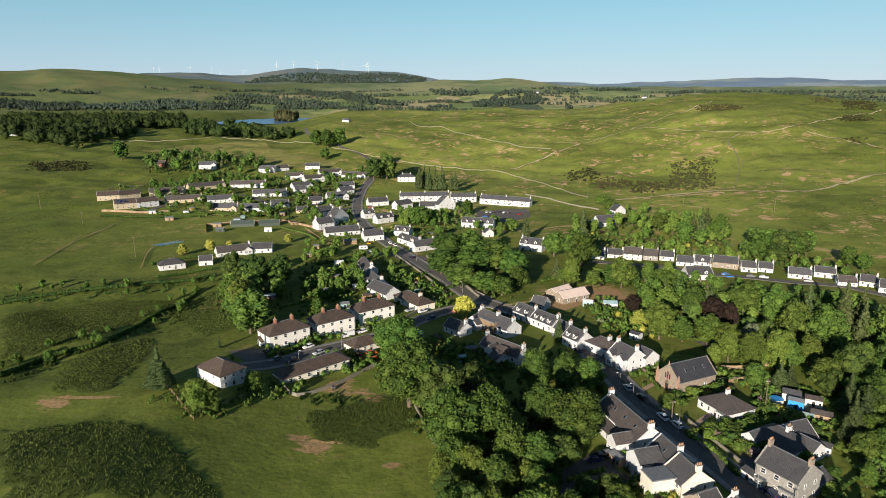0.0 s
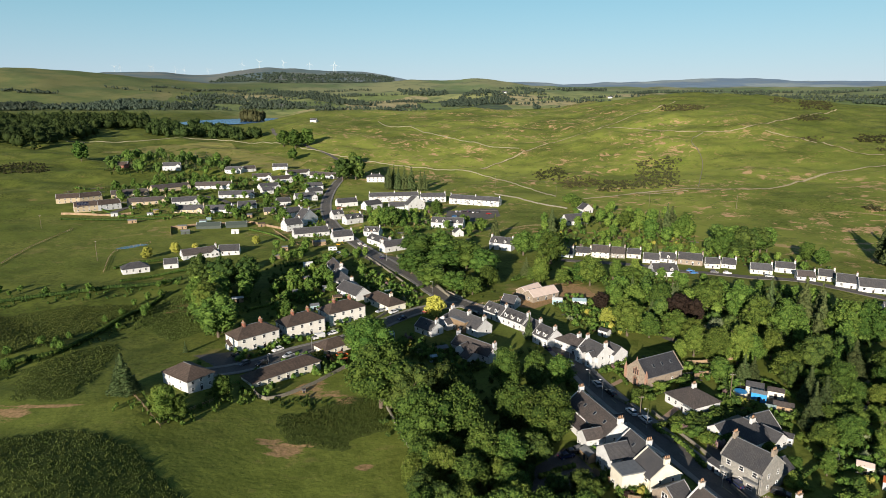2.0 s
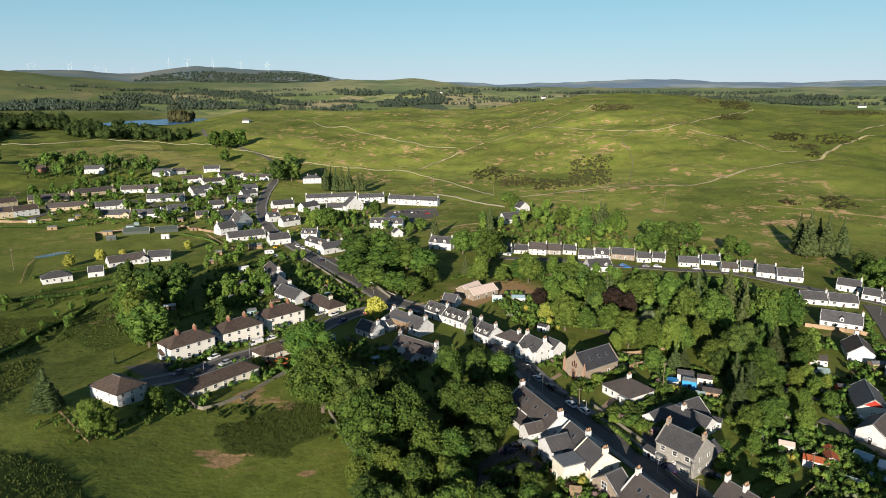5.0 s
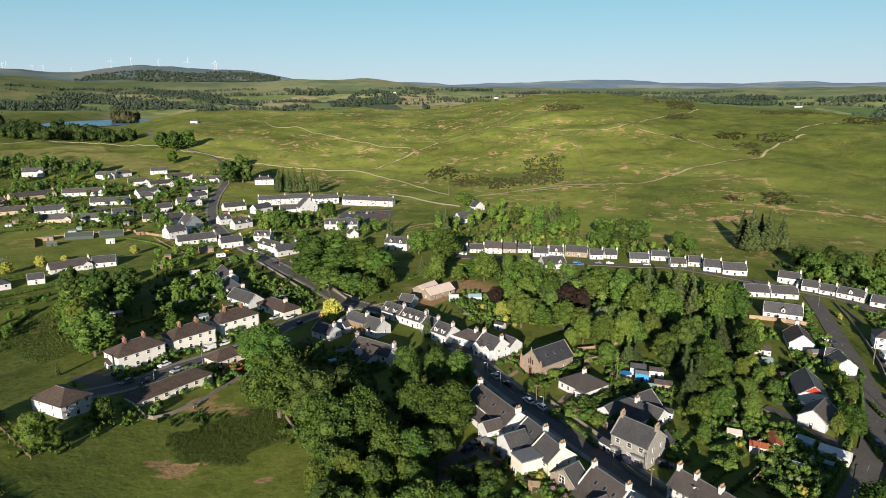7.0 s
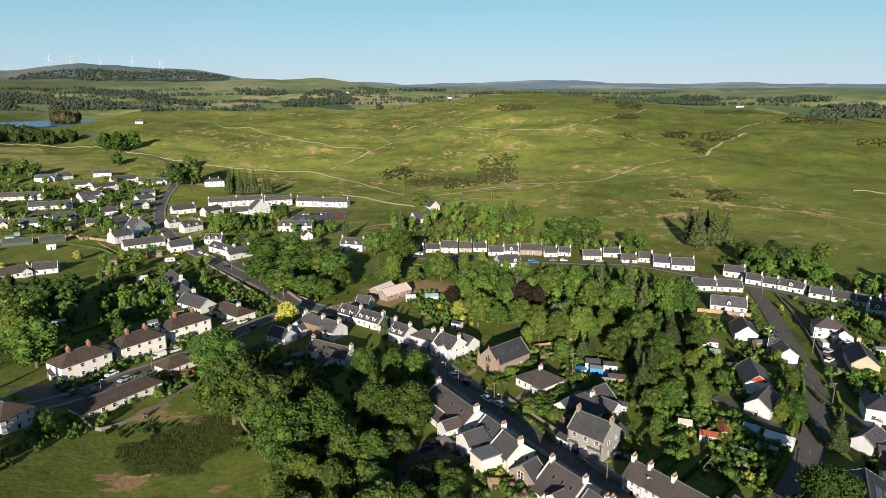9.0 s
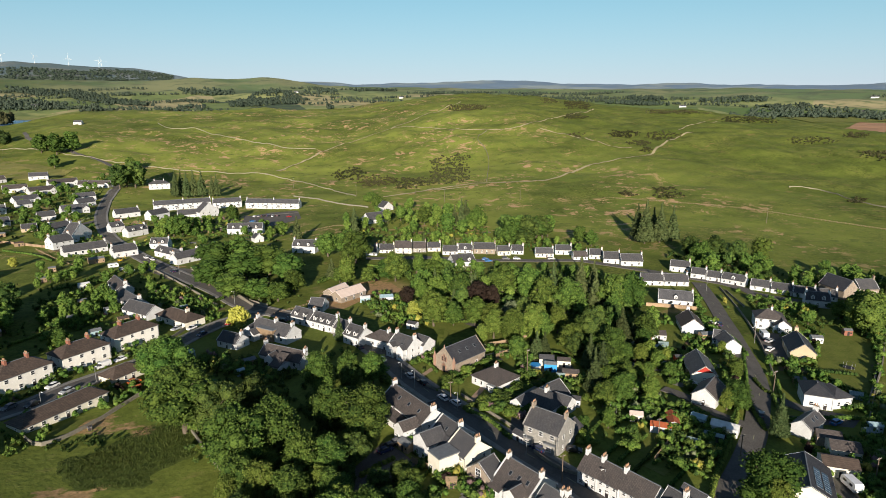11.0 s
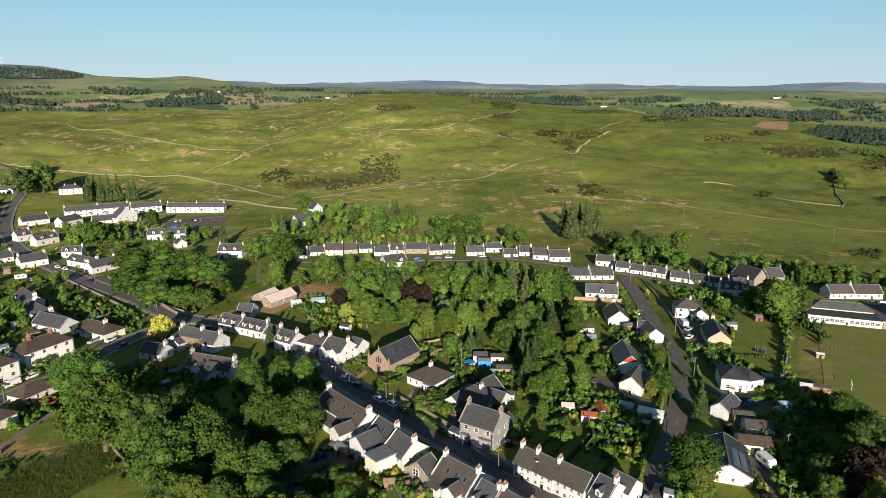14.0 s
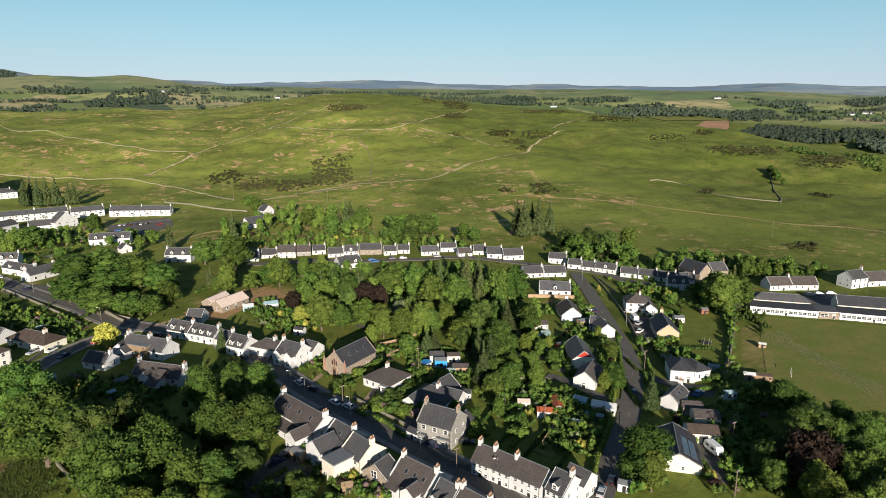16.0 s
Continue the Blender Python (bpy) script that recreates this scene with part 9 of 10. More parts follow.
for x, y, high in ((16, 132, 15.2), (6, 128, 12.4), (-1, 128, 10.3), (-85, 248, 17.2), (-94, 261, 15.5), (-67, 155, 11.1), (-70, 158, 9.0), (-64, 157, 8.0), (-56, 252, 7.6), (63, 292, 15.8), (83, 223, 16.3), (-6, 463, 10.9), (39, 415, 10.3), (177, 391, 16.7), (140, 448, 12.6), (159, 418, 15.7),  (114, 302, 11.8), (104, 302, 11.8), (289, 249, 16.7),  (90, 257, 10.6), (100, 202, 12.6), (103, 193, 15.6), (112, 194, 16.0), (109, 82, 11.5), (139, 125, 7.7), (170, 77, 9.9), (169, 65, 7.8), (253, 155, 9.2), (100, 129, 7.1), (121, 137, 9.6),):
    tree("ash", x, y, high)
for x, y, high in ((111, 144, 6.7), (170, 158, 5.7), (158, 140, 8.4),):
    tree("ash", x, y, high)
for x, y, high in ((12, 125, 11.6), (-81, 209, 4.9), (44, 221, 11.0), (-24, 628, 26.0), (-14, 617, 26.0), (-1, 617, 26.0), (12, 617, 22.6), (-19, 638, 26.0), (-8, 618, 26.0), (8, 616, 21.5), (55, 403, 18.0), (97, 420, 18.6), (174, 408, 22.3), (165, 400, 18.9), (126, 355, 11.9), (157, 252, 14.6), (173, 242, 16.0), (109, 149, 15.5), (140, 108, 13.3), (138, 66, 8.6), (244, 151, 21.5), (247, 169, 6.8),):
    tree("conifer", x, y, high)
for x, y, high in ((9, 250, 9.3), (-144, 372, 7.1), (-156, 360, 6.9), (-134, 378, 5.4), (-101, 394, 6.0),):
    tree("golden", x, y, high)
for x, y, high in ((78, 230, 4.0),):
    tree("gold_bush", x, y, high)
for x, y, high in ((140, 63, 16.1), (142, 59, 12.5),):
    tree("copper", x, y, high)

# trees whose crowns can be told apart
for x, y, high, wide in ((105, 247, 15, 0.8), (129, 252, 15, 1.17), (137, 241, 16, 0.96), (143, 217, 16, 1.04), (171, 211, 17, 1.02), (116, 194, 12, 0.97), (130, 168, 13, 0.91), (99, 181, 9, 0.98), (126, 166, 9, 1.14), (91, 221, 10, 1.02), (66, 357, 15, 1.19), (78, 355, 16, 1.16), (-18, 217, 12, 1.63), (86, 299, 11, 1.51), (189, 356, 13, 1.59), (207, 357, 14, 1.7), (138, 531, 10, 1.7),):
    tree("oak", x, y, high, wide=wide)
for x, y, high, wide in ((109, 238, 12, 1.09), (115, 234, 11, 0.79), (82, 255, 8, 1.18), (111, 240, 11, 1.17),):
    tree("copper", x, y, high, wide=wide)
for x, y, high, wide in ((99, 217, 13, 1.18), (102, 208, 13, 1.1), (106, 196, 12, 1.3), (126, 198, 12, 0.99), (120, 179, 12, 1.36), (93, 198, 9, 1.02), (105, 285, 12, 1.7), (95, 250, 14, 1.23), (124, 359, 9, 1.7),):
    tree("ash", x, y, high, wide=wide)
for x, y, high, wide in ((113, 213, 11, 0.85),):
    tree("whitebeam", x, y, high, wide=wide)
for x, y, high, wide in ((117, 209, 13, 0.74), (132, 183, 15, 0.87), (119, 175, 10, 0.93), (190, 342, 12, 1.45),):
    tree("beech", x, y, high, wide=wide)
for x, y, high, wide in ((135, 225, 15, 0.98), (163, 213, 17, 0.88), (125, 174, 8, 1.39), (37, 293, 11, 1.22), (28, 280, 9, 1.48), (61, 300, 8, 1.24), (75, 296, 8, 1.24), (184, 403, 11, 1.7),):
    tree("sycamore", x, y, high, wide=wide)
for x, y, high, wide in ((143, 230, 20, 0.96), (157, 229, 22, 1.05), (158, 219, 19, 0.94), (142, 179, 15, 1.4), (-84, 169, 13.5, 1.6), (-86.5, 172, 11, 1.4), (266, 327, 25, 1.05), (263, 315, 29, 1.1), (274, 314, 27, 1.1), (284, 314, 25, 1.05), (281, 329, 21, 1.0), (106.6, 180.5, 10, 1.5), (109.5, 180.0, 9.5, 1.4), (118, 164.5, 13, 1.3), (115, 153.5, 15, 1.15), (59, 310, 11, 1.55), (68, 311, 12, 1.43), (185, 426, 17, 1.7), (141, 343, 10, 1.54), (102, 439, 14, 1.7),):
    tree("conifer", x, y, high, wide=wide)
for x, y, high, wide in ((4, 346, 17, 1.63), (16, 348, 18, 1.33), (29, 324, 18, 1.56), (17, 321, 16, 1.7), (36, 309, 16, 1.3), (-1, 318, 14, 1.62), (9, 292, 13, 1.7), (20, 284, 11, 1.7),):
    tree("elm", x, y, high, wide=wide)
for x, y, high, wide in ((80, 237, 7, 1.36),):
    tree("golden", x, y, high, wide=wide)

stand([(80, 262), (85, 240), (105, 230), (103, 203), (120, 198), (129, 177), (114, 151), (146, 166), (174, 200), (182, 229), (180, 266), (140, 283), (112, 297), (87, 297)], 46, ('oak', 'ash', 'beech', 'conifer', 'sycamore', 'ash'), (8, 11.5))  # middle_wood
stand([(-17, 185), (-8, 180), (11, 175), (26, 180), (47, 185), (40, 147), (29, 128), (12, 121), (1, 132), (-7, 156)], 17, ('oak', 'beech', 'ash', 'sycamore'), (7, 11))  # near_wood
stand([(2, 124), (28, 123), (32, 110), (23, 99), (0, 107)], 14, ('oak', 'beech', 'ash'), (9.5, 12.5))  # foreground_trees, added with roots below the view to shade the yard
stand([(135, 60), (151, 51), (139, 41), (124, 50)], 9, ('oak', 'beech', 'ash'), (12, 16))  # foreground_right, added below the view's edge so its shadow darkens the garden
stand([(-113, 300), (-73, 290), (-69, 228), (-82, 228)], 14, ('ash', 'oak', 'sycamore'), (8, 13))  # slope_trees
stand([(22, 130), (36, 128), (42, 125), (37, 110), (21, 112)], 14, ('beech', 'oak'), (5, 9))  # yards
stand([(-40, 509), (3, 499), (6, 378), (-9, 412), (-35, 451)], 14, ('oak', 'ash'), (6, 9))  # town_trees
stand([(89, 440), (144, 509), (179, 487), (204, 423), (176, 369), (112, 377)], 26, ('ash', 'oak', 'ash'), (6, 12))  # moor_foot
stand([(171, 343), (217, 351), (236, 376), (196, 381)], 16, ('oak', 'beech', 'sycamore'), (11, 15))  # row_grove
stand([(107, 360), (166, 340), (217, 301), (230, 320), (176, 362), (113, 381)], 34, ('ash', 'oak', 'ash'), (4, 8))  # behind_row
stand([(83, 411), (127, 429), (152, 409), (179, 376), (204, 441), (146, 468)], 16, ('ash', 'oak', 'ash'), (7, 12))  # street_belt
stand([(90, 322), (120, 302), (145, 295), (172, 283), (193, 266), (184, 252), (134, 271), (86, 285)], 24, ('oak', 'ash', 'sycamore'), (4, 7.5))  # street_front
stand([(-151, 196), (-134, 225), (-121, 278), (-110, 260), (-123, 209), (-140, 180)], 15, ('oak', 'sycamore'), (2.5, 5))  # burn_trees
stand([(-295, 608), (-226, 679), (-95, 723), (-71, 595), (-61, 451), (-112, 454), (-162, 479), (-226, 505)], 150, ('oak', 'sycamore', 'beech', 'oak'), (4, 9.5))  # estate_trees
stand([(-85, 403), (-28, 356), (-24, 266), (-50, 324), (-84, 336)], 22, ('oak', 'ash', 'sycamore'), (4, 8))  # town_gardens
stand([(-334, 673), (-349, 795), (-255, 770), (-215, 750), (-204, 687), (-296, 669)], 46, ('beech', 'conifer', 'beech', 'oak'), (10, 17))  # estate_edge
stand([(-208, 276), (-181, 286), (-128, 264), (-113, 293), (-116, 309), (-153, 301), (-208, 302)], 14, ('oak', 'sycamore'), (3, 5.5))  # left_hedge
stand([(-70, 301), (-46, 336), (-39, 283), (-62, 266)], 20, ('oak', 'ash', 'sycamore'), (5, 9))  # centre_gardens
stand([(-41, 521), (44, 499), (43, 431), (6, 431), (-38, 485)], 14, ('oak', 'ash'), (5, 8))  # village_gardens
stand([(227, 171), (251, 156), (209, 126), (202, 138)], 6, ('oak', 'ash'), (4, 7))  # school_edge
stand([(277, 222), (316, 221), (328, 183), (348, 164), (328, 156), (296, 183), (261, 205)], 40, ('oak', 'sycamore', 'ash'), (5, 9))  # belt_far_right
stand([(263, 284), (297, 258), (269, 219), (253, 238), (244, 262)], 20, ('oak', 'beech', 'sycamore'), (6, 11))  # moor_edge
stand([(250, 261), (287, 197), (277, 190), (239, 250)], 16, ('oak', 'sycamore'), (3, 6))  # row_gardens
stand([(140, 73), (168, 79), (177, 63), (153, 52), (129, 67)], 22, ('beech', 'conifer', 'oak', 'beech'), (8, 12))  # bottom_right
stand([(103, 148), (134, 149), (144, 149), (152, 169), (121, 163)], 16, ('oak', 'ash'), (5, 9))  # lane_gardens
join_rest()


# ---- gorse, bracken, woods: stuff ----
for poly, count in (
    ([(216, 585), (235, 582), (254, 577), (300, 692), (283, 707), (262, 712)], 330),
    ([(270, 703), (287, 695), (305, 688), (308, 700), (294, 713), (278, 719)], 38),
    ([(137, 676), (150, 666), (163, 657), (177, 721), (164, 730), (151, 738)], 118),
    ([(149, 622), (167, 614), (186, 610), (198, 659), (181, 666), (163, 675)], 127),
    ([(177, 582), (192, 574), (209, 573), (225, 624), (211, 632), (196, 638)], 119),
    ([(400, 1002), (413, 950), (438, 931), (472, 1011), (444, 1025), (413, 1031)], 273),
    ([(596, 1020), (629, 1044), (649, 1047), (671, 1116), (645, 1100)], 124),
    ([(595, 944), (628, 955), (662, 967), (783, 1152), (739, 1128), (689, 1091)], 330),
    ([(531, 845), (550, 842), (569, 838), (587, 870), (574, 879), (553, 877)], 86),
    ([(474, 733), (480, 728), (494, 735), (503, 752), (497, 755), (489, 754)], 24),
    ([(-435, 652), (-408, 657), (-383, 667), (-418, 726), (-450, 728), (-476, 720)], 257),
    ([(539, 852), (552, 842), (572, 844), (586, 870), (578, 884), (557, 876)], 73),
    ([(522, 712), (535, 699), (555, 696), (579, 730), (571, 747), (551, 749)], 113),
    ([(551, 675), (573, 669), (594, 663), (616, 692), (602, 704), (581, 709)], 105),
    ([(506, 651), (519, 645), (534, 643), (550, 666), (543, 677), (527, 676)], 56),
    ([(498, 615), (505, 612), (512, 611), (520, 623), (515, 626), (509, 626)], 24),
    ([(366, 429), (373, 422), (388, 424), (417, 460), (409, 464), (395, 462)], 59),
    ([(733, 892), (774, 862), (824, 844), (830, 924), (787, 954)], 330),
    ([(345, 445), (348, 443), (352, 443), (358, 452), (357, 455), (353, 454)], 24),
    ([(704, 586), (730, 574), (753, 558), (776, 579), (749, 589), (722, 599)], 81),
    ([(692, 478), (706, 461), (725, 447), (788, 490), (759, 497), (731, 504)], 172),
    ([(726, 450), (733, 435), (771, 438), (829, 475), (814, 484), (787, 487)], 169),
    ([(728, 385), (741, 366), (771, 354), (849, 394), (828, 410), (793, 420)], 267),
    ([(806, 584), (804, 568), (836, 576), (865, 601), (860, 609), (848, 612)], 78),
    ([(775, 766), (827, 761), (855, 732), (882, 812), (826, 812)], 266),
    ([(378, 199), (383, 194), (391, 190), (411, 202), (406, 206), (398, 210)], 24),
    ([(519, 364), (522, 359), (528, 357), (544, 370), (542, 374), (537, 375)], 24),
    ([(600, 301), (607, 297), (612, 292), (642, 308), (632, 310), (616, 308)], 24),
):
    strewn("gorse_bank", poly, count, "dark gorse and heather on the moor", 2.1, GORSE, 16, 0.8, wide=0.75)
for poly, count in (
    ([(-1182, 1687), (-1460, 2090), (-1415, 2137), (-1242, 1950), (-1259, 2160), (-1150, 2033), (-985, 1738)], 361),
    ([(-985, 1738), (-1058, 1870), (-945, 1910), (-1009, 2120), (-1030, 2341), (-981, 2324), (-890, 2273), (-768, 1982), (-765, 1768)], 378),
    ([(-729, 1881), (-776, 2099), (-730, 2188), (-630, 2111), (-593, 1873)], 101),
    ([(-884, 2429), (-870, 2548), (-810, 2648), (-709, 2621), (-608, 2588), (-484, 2422), (-358, 2177), (-404, 2017), (-490, 2079), (-650, 2323)], 539),
    ([(-686, 2930), (-585, 2942), (-345, 2693), (-178, 2382), (-123, 2157), (-424, 2589), (-592, 2729)], 416),
    ([(-60, 1360), (-49, 2281), (12, 2327), (31, 2147)], 56),
    ([(-75, 2905), (15, 2882), (140, 2820), (157, 2680), (-10, 2679)], 123),
    ([(91, 2207), (145, 2464), (201, 2624), (291, 2825), (380, 2741), (412, 2490), (367, 2337), (223, 2158)], 430),
    ([(399, 2070), (440, 2233), (319, 1295), (316, 1259)], 38),
    ([(424, 2712), (444, 2840), (604, 2884), (571, 2725)], 60),
    ([(871, 2475), (1009, 2732), (1122, 2713)], 34),
    ([(674, 2854), (910, 2967), (867, 2824), (685, 2794)], 49),
    ([(1589, 2105), (1713, 2188), (1742, 2034), (1607, 1893)], 71),
    ([(1781, 1905), (1911, 1910), (2072, 1842), (1983, 1763), (1803, 1832)], 113),
    ([(1355, 1897), (1500, 1915), (1550, 1777)], 154),
    ([(950, 932), (1619, 1486), (1854, 1419), (1864, 1233), (1698, 1121), (1497, 1284)], 411),
    ([(1608, 1061), (1842, 1217), (2188, 1336), (2047, 1170), (1699, 1017)], 238),
    ([(1250, 800), (1510, 917), (1575, 839), (1530, 775), (1658, 723), (1628, 677), (1476, 612), (1367, 656), (1200, 640)], 880),
    ([(2307, 1458), (2482, 1380), (2406, 1252), (2238, 1282)], 140),
    ([(2181, 1228), (2307, 1239), (2312, 1202), (2104, 1110)], 50),
    ([(2706, 1300), (2952, 1249), (2604, 1098), (2469, 1145)], 145),
    ([(1308, 596), (1400, 618), (1431, 592), (1270, 523)], 117),
    ([(1893, 1710), (1994, 1659), (2055, 1549), (1837, 1578)], 73),
):
    strewn("far_wood", poly, count, "dense dark wood beyond the fields", 12.5, HAZYLEAF, 24, 2.4)
strewn("plantation", [(-1168, 3676), (-1135, 3967), (-1013, 4044), (-821, 4155), (-674, 4148), (-503, 4258), (-322, 4347), (-150, 4366), (-96, 4167), (-120, 3820), (-260, 3600), (-500, 3560), (-777, 3520)], 1500, "dark conifer plantation on the far hill", 9.0, HAZYLEAF, 6, 3.0, wide=0.9)
strewn("left_wood", [(-668, 943), (-592, 903), (-507, 842), (-485, 873), (-503, 953), (-504, 1028), (-565, 1164), (-482, 1180), (-572, 1405), (-916, 1303)], 470, "dense dark wood beyond the fields", 20, WOODLEAF, 90, 1.1, wide=0.44, rough=30)
strewn("left_wood", [(-445, 1089), (-399, 1044), (-295, 1007), (-233, 976), (-229, 1000), (-360, 1164), (-500, 1253)], 150, "dense dark wood beyond the fields", 16, WOODLEAF, 90, 1.1, wide=0.44, rough=30)
strewn("hillside_scrub", [(821, 464), (842, 460), (863, 449), (830, 403), (806, 426)], 70, "dark scrub and thorn trees on the hillside", 5.0, DARKLEAF, 24, 1.2)
strewn("hillside_scrub", [(885, 409), (905, 372), (776, 316), (782, 341)], 70, "dark scrub and thorn trees on the hillside", 5.0, DARKLEAF, 24, 1.2)
strewn("loch_islet", [(-392, 1470), (-348, 1462), (-360, 1530), (-402, 1540)], 80, "dense brown-green wood on the loch islet", 24, ISLET, 75, 1.4, wide=0.34, rough=24)
strewn("undergrowth", [(80, 262), (85, 240), (105, 230), (103, 203), (120, 198), (129, 177), (114, 151), (146, 166), (174, 200), (182, 229), (180, 266), (140, 283), (112, 297), (87, 297)], 520, "dark shrubs and brambles under trees", 2.6, DARKLEAF, 38, 0.42, True)
strewn("undergrowth", [(-18, 198), (-9, 203), (19, 198), (30, 213), (51, 203), (39, 144), (29, 128), (12, 121), (1, 132), (-7, 156)], 300, "dark shrubs and brambles under trees", 2.4, DARKLEAF, 38, 0.42, True)
strewn("undergrowth", [(-4, 324), (17, 270), (38, 283), (50, 363), (6, 394)], 160, "dark shrubs and brambles under trees", 2.4, DARKLEAF, 38, 0.42, True)
strewn("undergrowth", [(-113, 300), (-73, 290), (-69, 228), (-82, 228)], 120, "dark shrubs and brambles under trees", 2.2, DARKLEAF, 38, 0.42, True)
strewn("undergrowth", [(89, 440), (143, 503), (176, 477), (200, 415), (172, 362), (111, 374)], 260, "dark shrubs and brambles under trees", 2.6, DARKLEAF, 38, 0.42, True)
strewn("undergrowth", [(285, 217), (323, 201), (342, 161), (323, 154), (262, 192)], 160, "dark shrubs and brambles under trees", 2.6, DARKLEAF, 38, 0.42, True)
strewn("undergrowth", [(126, 72), (159, 74), (174, 61), (149, 50)], 160, "dark shrubs and brambles under trees", 2.4, DARKLEAF, 38, 0.42, True)
strewn("undergrowth", [(241, 158), (249, 152), (247, 140), (224, 124), (239, 146)], 60, "dark shrubs and brambles under trees", 2.4, DARKLEAF, 38, 0.42, True)
strewn("undergrowth", [(-329, 662), (-345, 784), (-251, 758), (-213, 745), (-201, 679), (-295, 667)], 160, "dark shrubs and brambles under trees", 3.2, DARKLEAF, 38, 0.42, True)
strewn("undergrowth", [(88, 313), (118, 297), (169, 278), (190, 262), (183, 250), (134, 270), (85, 283)], 160, "dark shrubs and brambles under trees", 2.6, DARKLEAF, 38, 0.42, True)
strewn("undergrowth", [(-84, 336), (-49, 363), (-28, 349), (4, 283), (-1, 250), (-24, 266), (-40, 250), (-59, 250)], 240, "dark shrubs and brambles under trees", 2.2, DARKLEAF, 38, 0.42, True)
strewn("undergrowth", [(-42, 534), (54, 499), (45, 412), (-2, 403), (-35, 451)], 160, "dark shrubs and brambles under trees", 2.4, DARKLEAF, 38, 0.42, True)
strewn("undergrowth", [(-295, 602), (-95, 719), (-74, 596), (-79, 461), (-161, 477), (-226, 505)], 320, "dark shrubs and brambles under trees", 2.4, DARKLEAF, 38, 0.42, True)
strewn("undergrowth", [(106, 146), (138, 153), (144, 149), (138, 122), (110, 101), (95, 118)], 110, "dark shrubs and brambles under trees", 1.8, DARKLEAF, 38, 0.42, True)
strewn("undergrowth", [(227, 191), (251, 156), (177, 107), (190, 132), (208, 165)], 60, "dark shrubs and brambles under trees", 1.8, DARKLEAF, 38, 0.42, True)
strewn("undergrowth", [(62, 262), (96, 250), (97, 218), (66, 230)], 140, "dark shrubs and brambles under trees", 2.0, DARKLEAF, 38, 0.42, True)
strewn("undergrowth", [(-5, 224), (23, 203), (22, 193), (-5, 203)], 120, "dark shrubs and brambles under trees", 2.0, DARKLEAF, 38, 0.42, True)
# two strips of low scrub, thickened to stand in for dark gully and hedge shadows
strewn("undergrowth", [(-145, 187), (-129, 216), (-120, 275), (-109, 257), (-121, 205), (-135, 174)], 110, "dark shrubs and brambles under trees", 1.3, DARKLEAF, 38, 0.42, True)
strewn("undergrowth", [(-211, 281), (-150, 294), (-119, 310), (-113, 300), (-143, 281), (-198, 263)], 110, "dark shrubs and brambles under trees", 1.5, DARKLEAF, 38, 0.42, True)
strewn("undergrowth", [(-44, 167), (-39, 176), (-25, 177), (-31, 171)], 30, "dark shrubs and brambles under trees", 1.2, DARKLEAF, 38, 0.42, True)
strewn("undergrowth", [(262, 288), (298, 258), (271, 221), (244, 262)], 150, "dark shrubs and brambles under trees", 3.0, DARKLEAF, 38, 0.42, True)
strewn("undergrowth", [(112, 377), (175, 359), (227, 316), (217, 301), (165, 338), (106, 356)], 170, "dark shrubs and brambles under trees", 2.2, DARKLEAF, 38, 0.42, True)
strewn("undergrowth", [(-71.6, 157.0), (-64.8, 151.3), (-56.8, 163.2), (-45.8, 176.8), (-49.3, 180.9), (-60.3, 169.5)], 70, "rough shrubs and nettles along a garden wall", 1.7, OAK, 38, 0.36, True)
strewn("undergrowth", [(-87.1, 173.7), (-69.5, 149.5), (-66.5, 150.2), (-83.6, 173.3)], 34, "rough shrubs and nettles along a garden fence", 1.5, OAK, 38, 0.36, True)
gardens([(49, 180), (83, 203), (108, 177), (105, 144), (78, 150)], 150)
gardens([(67, 158), (86, 159), (92, 142), (91, 120), (85, 131)], 128)
gardens([(104, 143), (144, 149), (140, 121), (111, 101), (96, 110)], 210)
gardens([(175, 204), (194, 187), (173, 143), (144, 149), (127, 159)], 120)
gardens([(204, 167), (239, 146), (169, 102), (158, 119)], 130)
gardens([(-30, 336), (4, 283), (1, 250), (-25, 283)], 160)
gardens([(-75, 325), (-41, 324), (-24, 266), (-40, 250), (-59, 250)], 160)
gardens([(-1, 224), (27, 203), (14, 193), (-9, 218)], 128)
gardens([(63, 266), (100, 250), (99, 218), (66, 230)], 224)
gardens([(-113, 547), (44, 499), (43, 394), (-30, 378), (-86, 411)], 256)
gardens([(103, 430), (189, 391), (173, 355), (89, 370)], 192)
gardens([(82, 313), (124, 313), (140, 283), (100, 250), (70, 266)], 192)
gardens([(246, 257), (296, 183), (261, 160), (237, 185)], 192)
gardens([(-327, 590), (-109, 726), (-70, 521), (-158, 467), (-250, 486)], 352)
gardens([(144, 105), (168, 94), (129, 70), (119, 73)], 160)
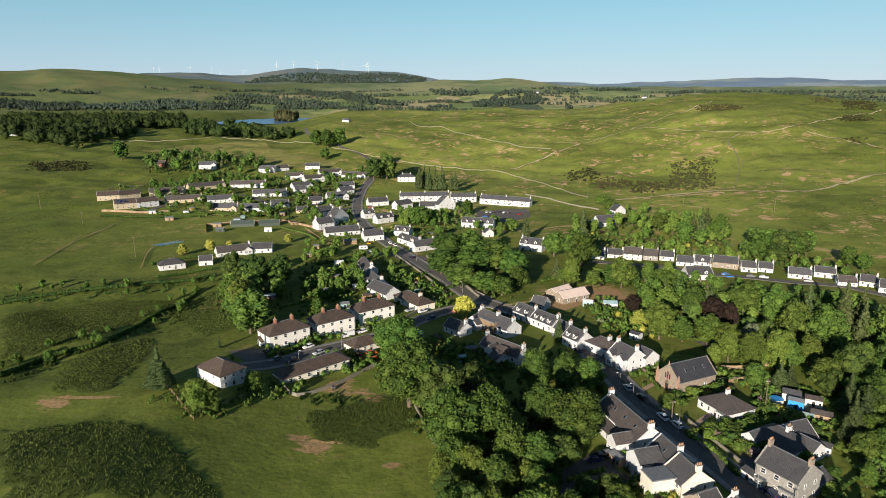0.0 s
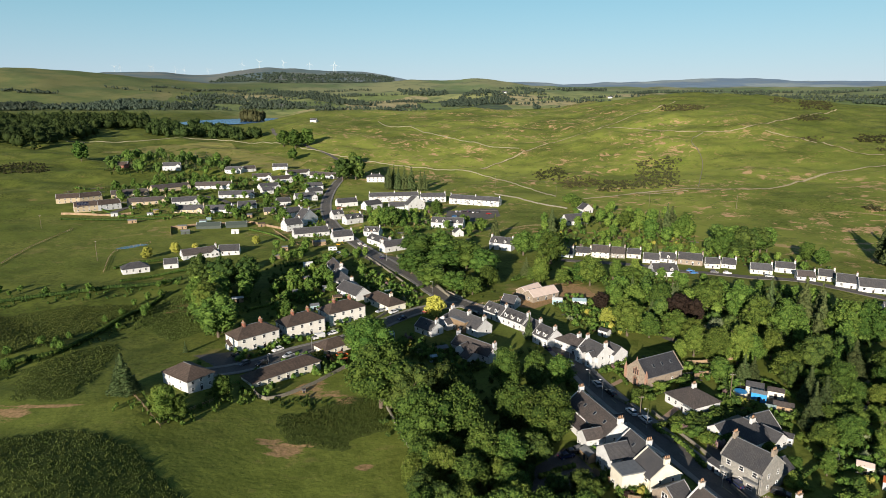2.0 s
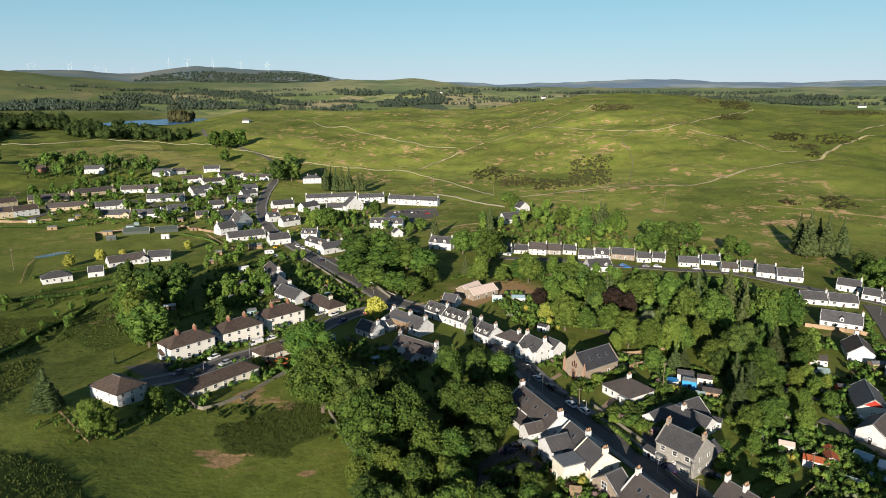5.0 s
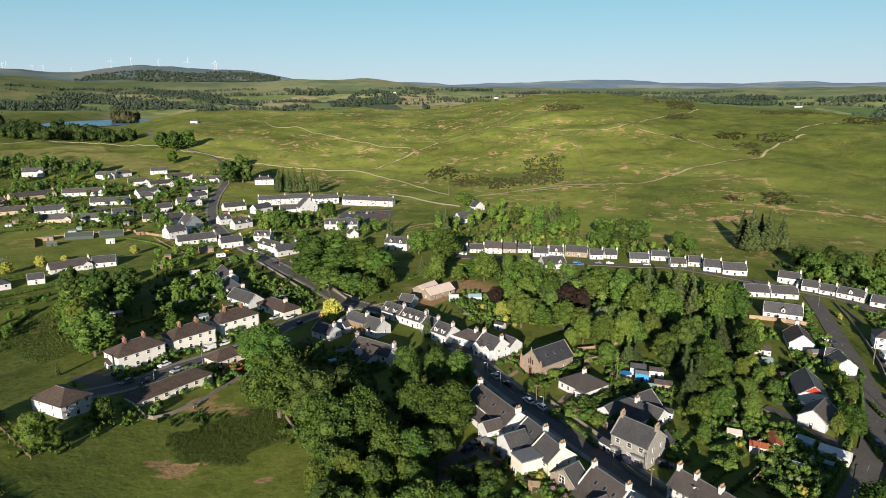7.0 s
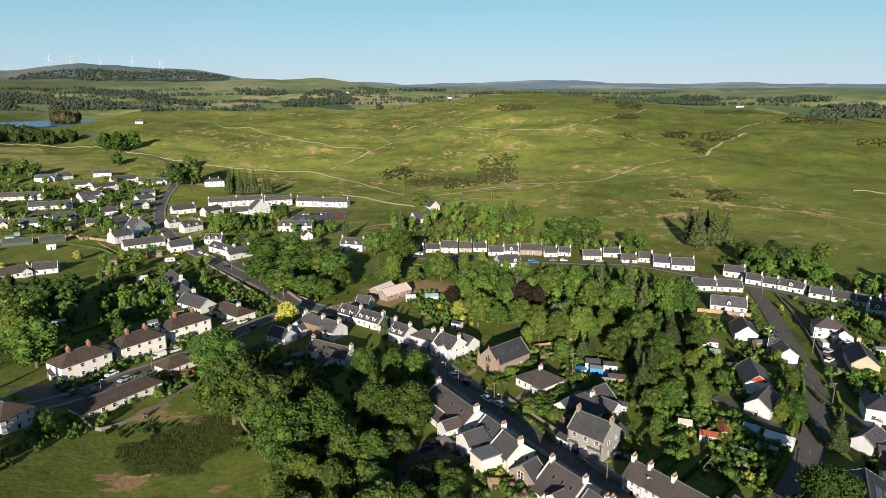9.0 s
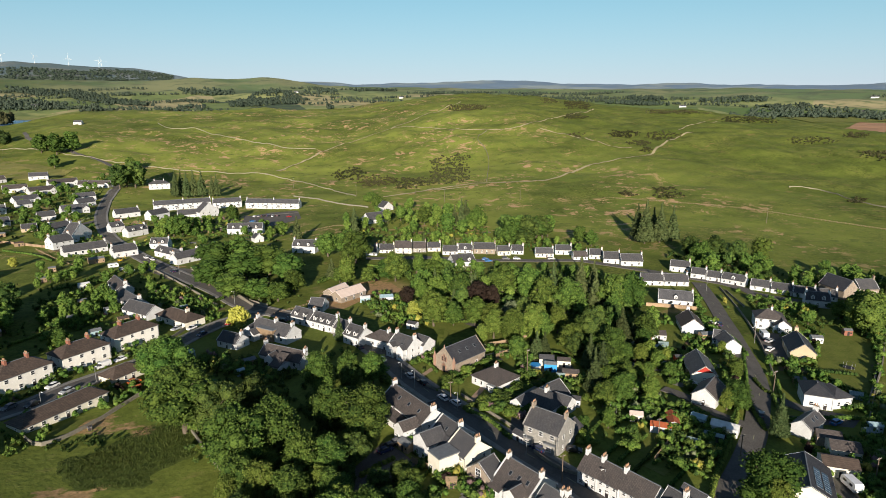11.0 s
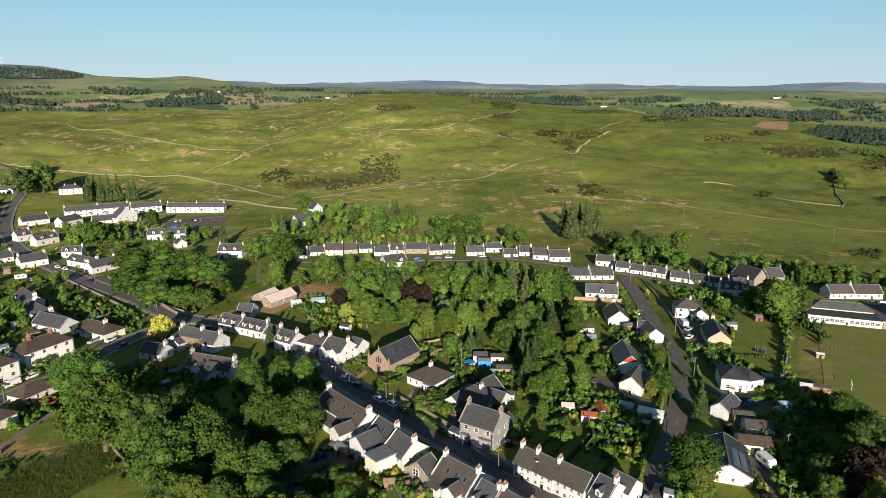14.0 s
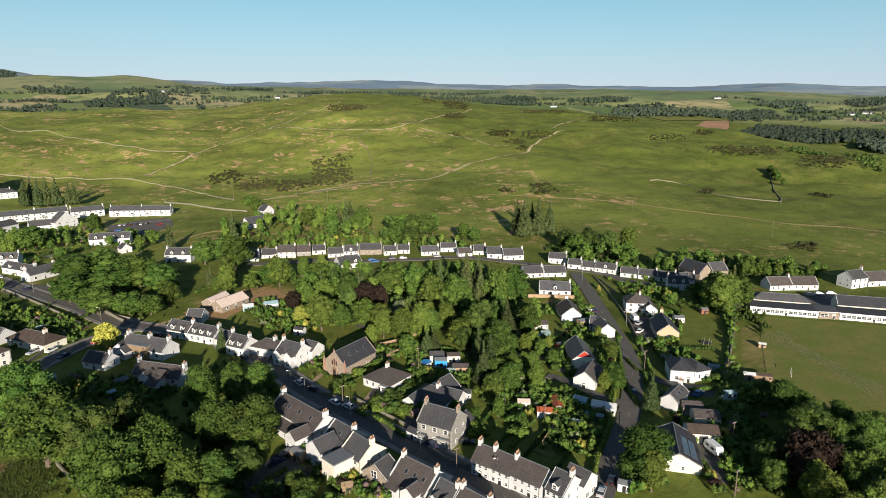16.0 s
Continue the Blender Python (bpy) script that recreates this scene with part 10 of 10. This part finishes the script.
gardens([(45, 142), (55, 139), (58, 112), (49, 112)], 128)
gardens([(-74, 195), (-57, 222), (-20, 250), (-17, 203), (-46, 174)], 96)
gardens([(114, 105), (125, 106), (114, 82), (104, 83)], 76)
gardens([(23, 125), (35, 121), (44, 131), (50, 121), (33, 105), (21, 112)], 96)
gardens([(175, 162), (184, 160), (145, 122), (139, 124), (151, 139)], 50)
gardens([(118, 139), (130, 131), (129, 111), (106, 95), (101, 107)], 70)
gardens([(50, 199), (61, 193), (65, 171), (61, 188)], 38)
gardens([(216, 221), (226, 215), (196, 173), (178, 153), (175, 162), (187, 187)], 83)
gardens([(238, 219), (258, 189), (238, 174), (218, 186)], 96)
gardens([(178, 153), (186, 141), (167, 123), (166, 135)], 57)
gardens([(246, 159), (255, 153), (175, 103), (171, 105)], 40)
gardens([(170, 106), (185, 102), (155, 80), (139, 83)], 96)
gardens([(93, 180), (112, 177), (113, 156), (98, 153)], 64)

for k, spots in sorted(SHRUBS.items()):
    woodland("shrubbery", spots, "shrubs and low bushes among the gardens", 2.7, TONES[k][0], 44, 0.34, 0.55)


# ---- far groves and hedgerows between the fields ----
def far_groves():
    rnd = random.Random(5)
    spots = []
    for _ in range(110):
        b, r = radians(rnd.uniform(-42, 74)), rnd.uniform(1900, 3000)
        if 0 < math.degrees(b) < 52 and r < 2300:
            continue
        x, y, turn = r * math.sin(b), r * math.cos(b), rnd.uniform(-0.5, 0.5) - b
        long, wide, n = rnd.uniform(50, 200), rnd.uniform(4, 26), rnd.randint(24, 50)
        for _ in range(n):
            u, v = rnd.uniform(-long, long), rnd.gauss(0, wide * 0.5)
            spots.append((x + u * math.cos(turn) - v * math.sin(turn), y + u * math.sin(turn) + v * math.cos(turn), rnd.uniform(0.7, 1.2)))
    spots = [s for s in spots if math.hypot((s[0] - LOCH[0]) / LOCH[3], (s[1] - LOCH[1]) / LOCH[4]) > 1.5]
    woodland("far_woods", spots, "distant dark groves and hedgerows among fields", 10.0, HAZYLEAF, 14, 2.6)


far_groves()
